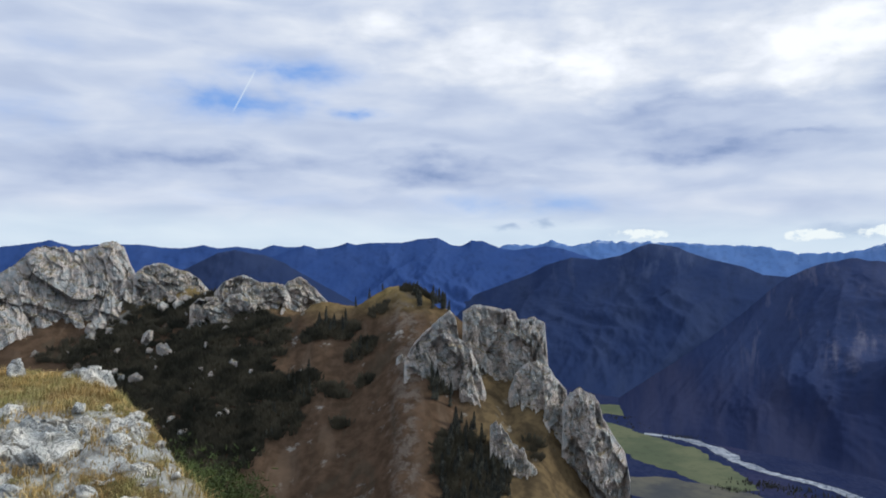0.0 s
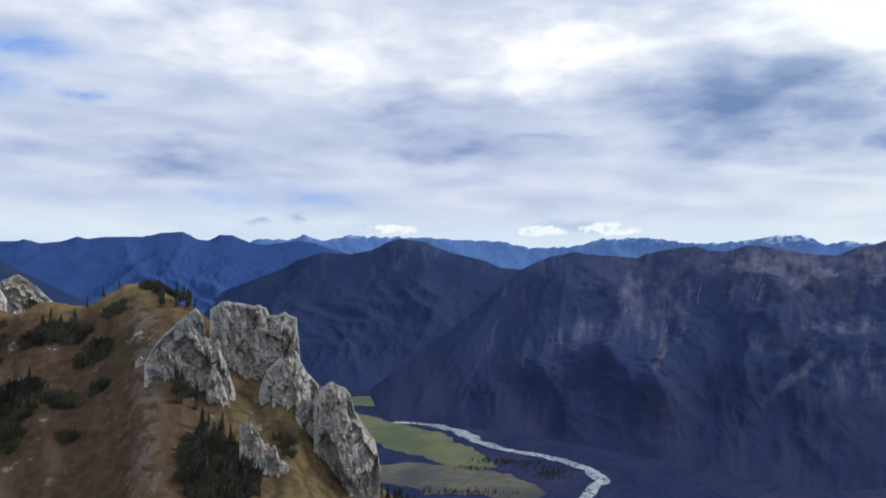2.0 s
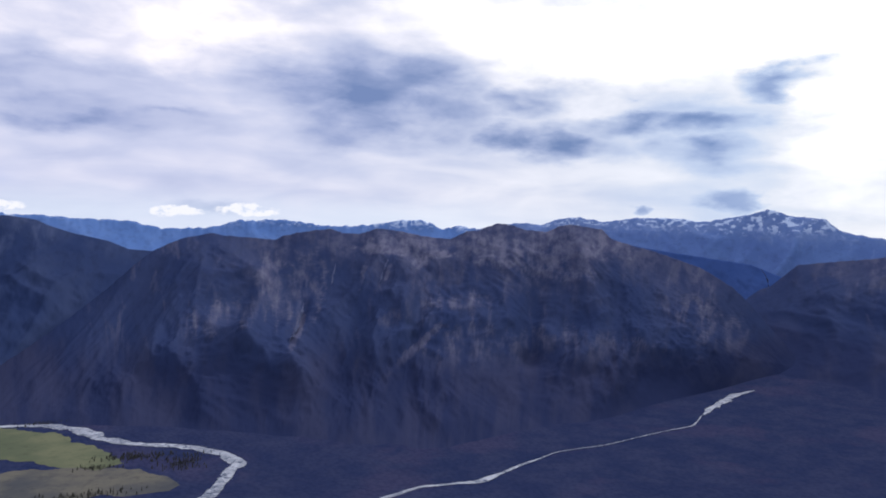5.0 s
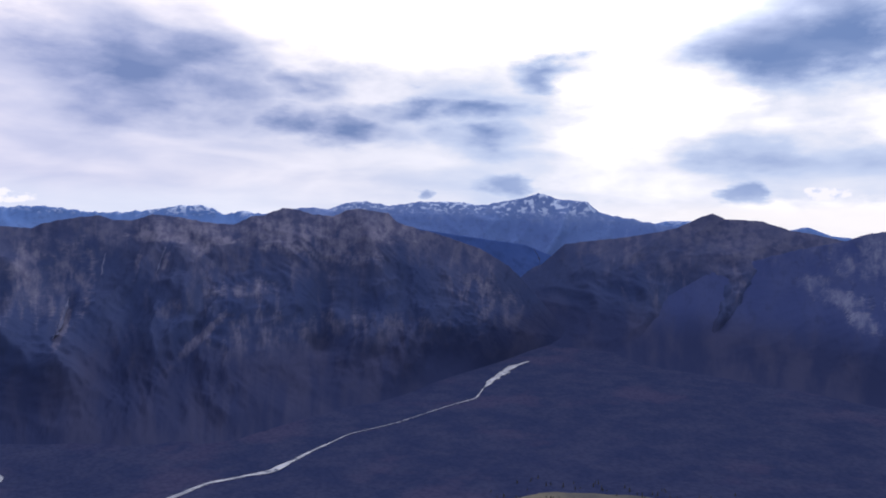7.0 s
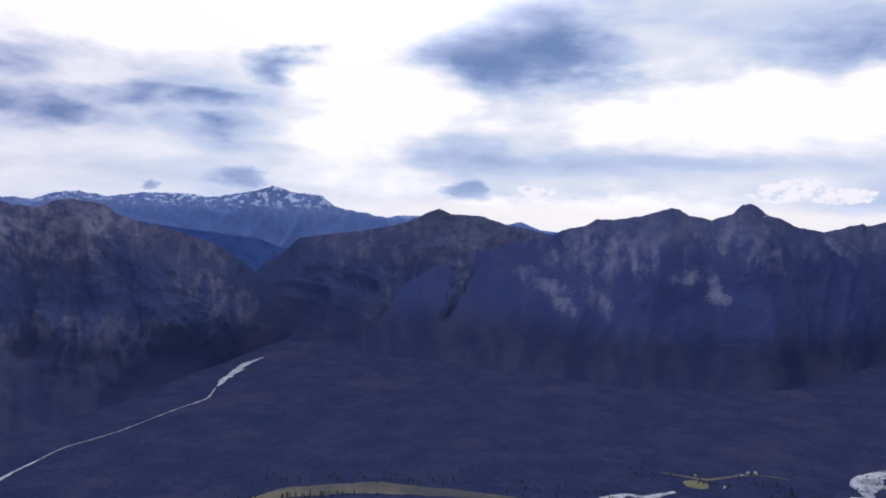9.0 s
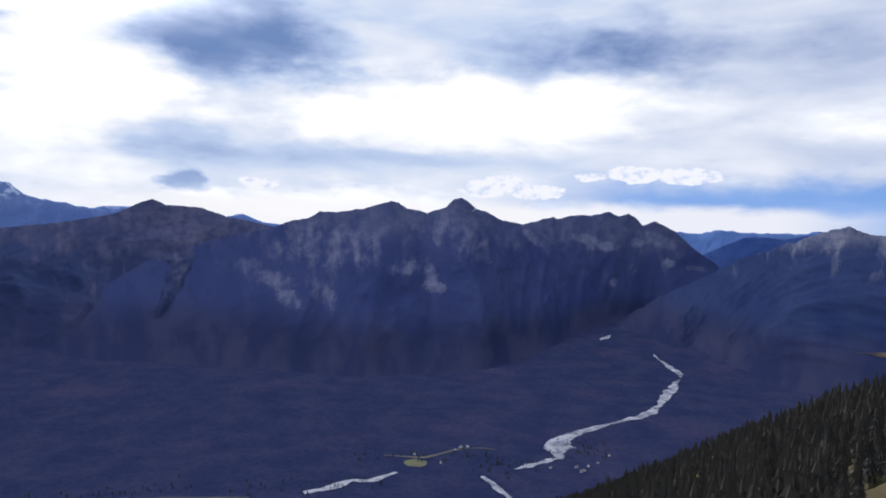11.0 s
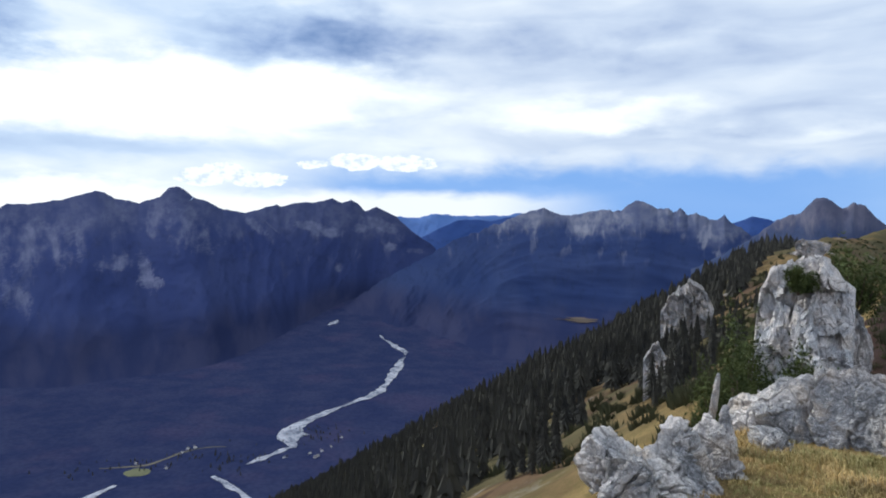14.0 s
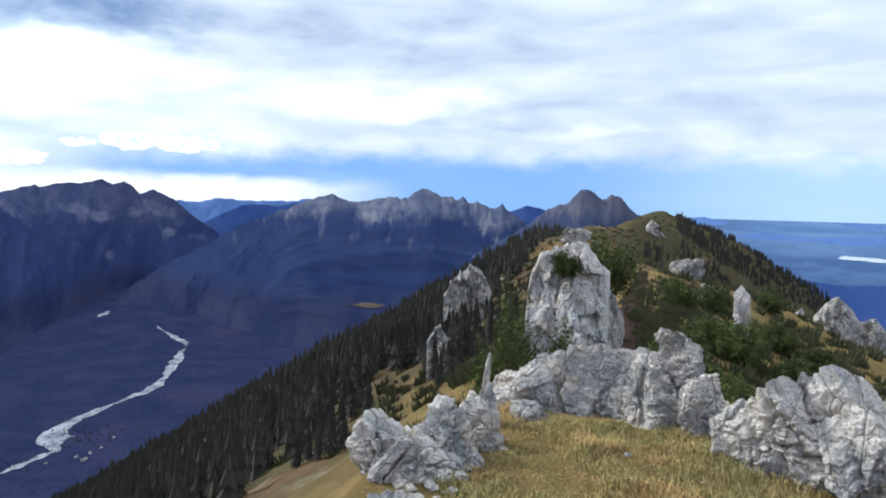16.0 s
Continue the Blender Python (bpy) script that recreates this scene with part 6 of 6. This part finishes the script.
scrub("dwarf_pine_scrub", "dark dwarf-pine scrub covering the shaded hollow", [
    (-18.4, 252, 5, 3, 24), (-23.4, 262, 5, 5, 30)], 231, 1.3, 2.6)
scrub("dwarf_pine_scrub", "dark low scrub on the ridge's back", [
    (143.5, 130, 8, 14, 52), (158.5, 330, 20, 60, 195), (161, 300, 24, 60, 195), (164, 260, 24, 50, 169), (156.5, 360, 12, 40, 91), (164.5, 120, 12, 16, 120), (167.5, 95, 10, 12, 96), (161.8, 90, 6, 10, 62), (153.0, 200, 8, 20, 39), (150.5, 180, 8, 12, 39), (141, 62, 5, 9, 96), (143, 45, 3, 5, 62), (139, 88, 5, 8, 72), (159, 60, 5, 8, 52)], 32, 0.35, 0.95, M_RIDGE)
scrub("dwarf_pine_scrub", "dark low scrub on the ridge's back", [
    (165, 62, 5, 8, 62), (157, 75, 6, 10, 52), (154, 95, 6, 12, 57), (133, 58, 8, 8, 43), (129, 66, 8, 8, 38), (137, 46, 6, 6, 48), (140, 34, 3, 5, 33), (145, 60, 5, 8, 52), (148, 110, 8, 14, 72), (156, 130, 10, 20, 65), (153, 150, 8, 20, 52), (158, 110, 9, 16, 120), (161, 140, 12, 20, 78), (156, 230, 12, 30, 78), (144.5, 95, 9, 20, 110), (147, 130, 10, 24, 110)], 132, 0.35, 0.95, M_RIDGE)
scrub("dwarf_pine_scrub", "low green and brown scrub beside the earth gully", [
    (153.8, 26, 0.7, 5, 70), (154.6, 36, 1.2, 7, 90), (156.6, 31, 1.2, 5, 80), (157.8, 42, 2.4, 6, 110), (161.5, 36, 3.0, 8, 150), (164.0, 50, 4.0, 9, 150), (160.0, 24, 1.0, 4, 60), (146.5, 40, 2.5, 6, 80),
    (152.8, 34, 0.8, 8, 60), (153.6, 48, 1.6, 10, 70), (155.5, 44, 2.0, 8, 50), (156.8, 54, 2.5, 9, 60)], 332, 0.22, 0.65, M_RIDGE)
scrub("dwarf_pine_scrub", "dark low scrub on the ridge's back", [
    (160.5, 75, 5, 12, 150), (164, 100, 9, 20, 260), (167, 80, 8, 16, 200), (159.5, 130, 8, 30, 200), (163, 170, 14, 40, 320), (157.5, 190, 6, 30, 120),
    (151.5, 300, 14, 40, 104), (154.5, 370, 16, 40, 156), (163, 80, 7, 12, 96), (158, 200, 14, 30, 91), (149, 240, 10, 30, 52)], 232, 0.35, 0.95, M_RIDGE)


def dwarf_pine(az, r, width, height, seed, base=None, label="bushy green dwarf pine among the rocks", needle=1.0):
    rng = np.random.RandomState(seed)
    p = spot(az, r)
    bush = new("dwarf_pine")
    bush.matrix_world = pose(p.x, p.y, p.z if base is None else base, 0, 0, rng.uniform(0, 360))
    tagged(bush, label, "shrub", "dwarf pines on the ridge")
    verts, faces = [], []
    tufts = []
    for _ in range(15):
        a, k = rng.uniform(0, 6.28), math.sqrt(rng.uniform(0.02, 1))
        top = np.array([math.cos(a) * k * width * 0.42, math.sin(a) * k * width * 0.42, height * (1 - 0.5 * k * k) * rng.uniform(0.5, 1.0)])
        mid = top * (0.55, 0.55, 0.35)
        n = len(verts)
        for q, t in ((np.zeros(3) - (0, 0, 0.1), 0.03), (mid, 0.022), (top, 0.008)):
            t *= width * 0.6
            verts += [tuple(q + (t, 0, 0)), tuple(q + (-t * 0.5, t * 0.87, 0)), tuple(q + (-t * 0.5, -t * 0.87, 0))]
        for j in (0, 3):
            for i in range(3):
                faces.append((n + j + i, n + j + (i + 1) % 3, n + j + 3 + (i + 1) % 3, n + j + 3 + i))
        tufts.append(top)
        tufts.append(mid * (1, 1, 1.4))
    part("stem", verts, faces, M_BARK, bush)
    verts, faces = [], []
    for _ in range(int(1700 / needle ** 2)):
        c = tufts[rng.randint(len(tufts))] + rng.normal(size=3) * (width * 0.075, width * 0.075, height * 0.12)
        c[2] = max(c[2], 0.02)
        d = rng.normal(size=3) * (1, 1, 0.6) + (0, 0, 0.9)
        d /= np.linalg.norm(d)
        size = needle * rng.uniform(0.07, 0.13) * (0.5 + 0.25 * width)
        for _ in range(4):
            e = d + rng.normal(size=3) * 0.55
            e /= np.linalg.norm(e)
            f = np.cross(e, rng.normal(size=3))
            f *= size * (0.17 if needle == 1.0 else 0.09) / (np.linalg.norm(f) + 1e-6)
            n = len(verts)
            verts += [tuple(c - f), tuple(c + f), tuple(c + e * size * 1.7)]
            faces.append((n, n + 1, n + 2))
    part("foliage", verts, faces, M_MUGO, bush)
    return bush


dwarf_pine(146.9, 29.4, 1.3, 0.9, 1, -2.75)
dwarf_pine(150.3, 33.0, 3.2, 2.6, 2, -3.9)
dwarf_pine(143.2, 27, 2.3, 3.4, 3)
dwarf_pine(144.4, 25, 1.6, 2.4, 4)
dwarf_pine(146.9, 25, 2.4, 1.5, 5)
dwarf_pine(153.7, 24, 1.0, 1.8, 6)
dwarf_pine(154.2, 20, 1.0, 1.2, 7)
dwarf_pine(155.6, 46, 2.6, 1.6, 8)
dwarf_pine(157.2, 38, 2.2, 1.4, 9)
dwarf_pine(156.3, 34, 1.6, 1.2, 10)
dwarf_pine(160.3, 21, 2.0, 1.5, 11)
dwarf_pine(145.3, 34, 2.0, 2.4, 13)
dwarf_pine(142.4, 29, 1.8, 2.2, 16)
dwarf_pine(143.9, 22, 1.2, 1.6, 17)
dwarf_pine(159.3, 27, 1.8, 1.3, 22)
dwarf_pine(163.2, 36, 2.2, 1.4, 23)
dwarf_pine(148.0, 23, 1.4, 1.1, 25)
dwarf_pine(147.4, 27, 2.2, 2.3, 26)
dwarf_pine(142.7, 25, 2.2, 4.3, 47)
dwarf_pine(143.5, 24, 1.9, 4.0, 48)
dwarf_pine(142.0, 26, 2.0, 3.6, 49)
dwarf_pine(145.4, 26, 1.2, 1.4, 27)
dwarf_pine(156.8, 26, 2.0, 1.5, 28)
dwarf_pine(158.2, 22, 1.8, 1.3, 29)
dwarf_pine(162.6, 24, 2.0, 1.2, 31)
dwarf_pine(157.6, 50, 3.0, 1.8, 32)
dwarf_pine(166.8, 34, 2.4, 1.4, 34)
dwarf_pine(159.0, 18, 1.3, 1.0, 35)
dwarf_pine(159.9, 36.5, 2.6, 1.9, 45)
dwarf_pine(158.9, 37, 2.2, 1.5, 46)
dwarf_pine(156.2, 28, 1.4, 1.0, 38)
dwarf_pine(162.0, 44, 2.6, 1.4, 40)
dwarf_pine(164.2, 44, 2.6, 1.4, 41)
dwarf_pine(161.4, 58, 2.6, 1.4, 42)
dwarf_pine(144.2, 30, 2.0, 2.0, 43)
dwarf_pine(-17.4, 6.2, 1.5, 1.0, 14, label="bright green dwarf pine below the knoll's edge", needle=0.42)
dwarf_pine(-15.8, 6.5, 1.3, 1.0, 15, label="bright green dwarf pine below the knoll's edge", needle=0.42)
rock("boulder", "grey block behind the limestone tower", 150.3, 32.6, 2.0, -3.4, 4.0, 61, mat=M_TOWER)


# ---------------------------------------------------------------- trodden earth, stones, grass
def land_strip(name, line, mat, label, category, seed, lift=0.04):
    pts = [(stand(a)[0] + r * math.sin(radians(a)), stand(a)[1] + r * math.cos(radians(a)), w) for a, r, w in line]
    t = np.linspace(0, len(line) - 1, 60)
    c = np.stack([np.interp(t, range(len(line)), [p[i] for p in pts]) for i in range(3)], 1)
    d = np.gradient(c[:, :2], axis=0)
    d /= np.linalg.norm(d, axis=1)[:, None]
    wob = 1 + 0.6 * fractal(np.stack([t * 5, t * 0 + seed, t * 0], 1), 4, 0.65)
    verts = []
    for k in np.linspace(-0.5, 0.5, 7):
        x, y = c[:, 0] - d[:, 1] * c[:, 2] * k * wob, c[:, 1] + d[:, 0] * c[:, 2] * k * wob
        verts.append(np.stack([x, y, land_z(x, y) + lift - 0.12 * abs(k) * 2], 1))
    v = np.stack(verts, 1).reshape(-1, 3)
    ob = mesh_object(name, v, grid_faces(60, 7)[:, ::-1], mat, smooth=True)
    return tagged(ob, label, category, kind="structure")


land_strip("path", [(151.4, 14, 1.0), (151.4, 20, 1.4), (151.4, 28, 1.8), (151.6, 36, 1.9), (152.0, 46, 1.6), (152.6, 58, 1.0)], M_EARTH, "worn red-brown earth gully beside the tower", "path", 1, 0.12)

STONE_RNG = np.random.RandomState(5)
STONES = [rock_mesh("stone", 70 + i, (1.0, 0.8, 0.6), 4, 0.9, 0.0, 3, M_STONE) for i in range(4)]


def stones(count, az, spread_az, r, spread_r, low, high, label):
    for _ in range(count):
        a, d = az + STONE_RNG.uniform(-1, 1) * spread_az, r + STONE_RNG.uniform(-1, 1) * spread_r
        p, k = spot(a, d), STONE_RNG.uniform(low, high)
        ob = new("stone", STONES[STONE_RNG.randint(4)])
        ob.matrix_world = pose(p.x, p.y, p.z + 0.06 * k, STONE_RNG.uniform(-20, 20), STONE_RNG.uniform(-20, 20), STONE_RNG.uniform(0, 360)) @ Matrix.Scale(k, 4)
        tagged(ob, label, "stone", "loose stones on the summit")


stones(46, -28.0, 5.0, 5.9, 1.2, 0.06, 0.26, "pale loose limestone lying in the rubble")
stones(14, -21.5, 2.5, 5.6, 0.6, 0.04, 0.12, "pale loose limestone lying in the rubble")
stones(60, 138.0, 3.6, 4.5, 0.5, 0.04, 0.17, "pale loose limestone lying beside the boulders")
stones(12, 160.0, 9.0, 5.2, 0.6, 0.03, 0.09, "small pale stone lying in dry grass")
OUTCROP_RNG = np.random.RandomState(6)
OUTCROPS = [(-21.8, 252, 4.6), (-20.8, 252, 3.4), (-20.3, 254, 4.0), (-22.8, 240, 5.2), (-21.6, 232, 4.4), (-23.5, 223, 3.6), (-25.9, 254, 4.4), (-24.5, 228, 3.2), (-26.5, 252, 5.0), (-19.1, 240, 2.6), (-25.2, 250, 3.0), (-21.2, 256, 3.0)]
for _ in range(70):
    OUTCROPS.append((OUTCROP_RNG.uniform(-28, -15.5), OUTCROP_RNG.uniform(196, 260), OUTCROP_RNG.uniform(0.7, 1.0) * OUTCROP_RNG.choice([1.0, 1.6, 2.6])))
for a, d, k in OUTCROPS:
    k *= 1.45
    p = spot(a, d)
    ob = new("outcrop", STONES[OUTCROP_RNG.randint(4)])
    ob.matrix_world = pose(p.x, p.y, p.z + 0.25 * k, OUTCROP_RNG.uniform(-25, 25), OUTCROP_RNG.uniform(-35, 35), OUTCROP_RNG.uniform(0, 360)) @ Matrix.Diagonal((k, k * OUTCROP_RNG.uniform(0.5, 1.0), k * OUTCROP_RNG.uniform(0.8, 1.7), 1))
    ob.material_slots[0].link = "OBJECT"
    ob.material_slots[0].material = M_CLIFF
    tagged(ob, "grey limestone outcrop standing in dark scrub", "rock", "outcrops in the hollow")
land_strip("scree", [(-23.0, 268, 3.0), (-23.6, 262, 4.5), (-24.4, 256, 6.0), (-25.2, 250, 4.0)], M_RUBBLE, "pale scree tongue below the limestone peak", "scree", 4, 0.5)


def grass(name, label, az0, az1, r0, r1, tufts, blades, seed, tall=0.11):
    """Dry grass: tufts of bent blades."""
    rng = np.random.RandomState(seed)
    az, r = rng.uniform(az0, az1, tufts), np.sqrt(rng.uniform(r0 * r0, r1 * r1, tufts))
    x, y = stand(az0)[0] + r * np.sin(np.radians(az)), stand(az0)[1] + r * np.cos(np.radians(az))
    lush = np.clip(0.75 + 0.9 * fractal(flat_points(x, y, 1 / 0.7, 2.0), 2, 0.5), 0.25, 1.5)
    verts, faces = [], []
    wind = np.array([0.35, -0.2])
    gx, gy = [], []
    for i in range(tufts):
        for _ in range(blades):
            gx.append(x[i] + rng.normal() * 0.05)
            gy.append(y[i] + rng.normal() * 0.05)
    gz = land_z(np.array(gx), np.array(gy))
    for j in range(len(gx)):
        i = j // blades
        h = tall * lush[i] * rng.uniform(0.5, 1.3)
        a = rng.uniform(0, 6.28)
        lean = np.array([math.cos(a), math.sin(a)]) * rng.uniform(0.2, 0.9) * h + wind * h * 0.5
        wx, wy = -math.sin(a) * 0.003, math.cos(a) * 0.003
        bx, by, bz = gx[j], gy[j], gz[j] - 0.01
        mx, my, mz = bx + lean[0] * 0.35, by + lean[1] * 0.35, bz + h * 0.65
        n = len(verts)
        verts += [(bx - wx, by - wy, bz), (bx + wx, by + wy, bz), (mx + wx * 0.8, my + wy * 0.8, mz), (mx - wx * 0.8, my - wy * 0.8, mz), (bx + lean[0], by + lean[1], bz + h * 0.8)]
        faces += [(n, n + 1, n + 2, n + 3), (n + 3, n + 2, n + 4)]
    ob = mesh_object(name, verts, faces, M_BLADE)
    return tagged(ob, label, "grass", kind="stuff")


grass("dry_grass", "golden dry alpine grass on the summit", 138, 173, 3.3, 7.6, 3400, 12, 41, 0.075)
grass("dry_grass", "golden dry alpine grass on the knoll", -36, -17, 4.6, 9.9, 2300, 11, 42, 0.085)


# ---------------------------------------------------------------- the hamlet
def house(az, r, width, turn, label):
    x, y = r * math.sin(radians(az)), r * math.cos(radians(az))
    ob = new("house")
    ob.matrix_world = pose(x, y, float(floor_z(np.array(r))), 0, 0, turn)
    tagged(ob, label, "house", "houses of the hamlet")
    w, d, h, g = width / 2, width * 0.7, width * 0.5, width * 0.42
    v = [(-w, -d, 0), (w, -d, 0), (w, d, 0), (-w, d, 0), (-w, -d, h), (w, -d, h), (w, d, h), (-w, d, h), (0, -d, h + g), (0, d, h + g)]
    part("wall", v, [(0, 1, 5, 8, 4), (1, 2, 6, 5), (2, 3, 7, 9, 6), (3, 0, 4, 7)], M_WALL, ob)
    o, t = 1.25, width * 0.05
    rv = [(-w * o, -d * 1.1, h - g * 0.25 + t), (0, -d * 1.1, h + g + t), (w * o, -d * 1.1, h - g * 0.25 + t), (-w * o, d * 1.1, h - g * 0.25 + t), (0, d * 1.1, h + g + t), (w * o, d * 1.1, h - g * 0.25 + t)]
    rv += [(x_, y_, z_ + t) for x_, y_, z_ in rv]
    part("roof", rv, [(0, 3, 4, 1), (1, 4, 5, 2), (7, 10, 9, 6), (8, 11, 10, 7), (0, 1, 7, 6), (1, 2, 8, 7), (4, 3, 9, 10), (5, 4, 10, 11), (3, 0, 6, 9), (2, 5, 11, 8)], M_ROOF, ob, "grey-brown pitched roof")


HOUSE_RNG = np.random.RandomState(3)
for a, d in ((112.3, 1298), (112.6, 1326), (112.1, 1292), (109.8, 1300), (113.3, 1348), (114.1, 1400), (102.9, 1390), (103.4, 1394), (102.5, 1371), (101.4, 1294), (99.4, 1336), (111.7, 1314)):
    house(a, d, HOUSE_RNG.uniform(3.0, 4.6), HOUSE_RNG.uniform(0, 180), "small white farmhouse on the valley floor")
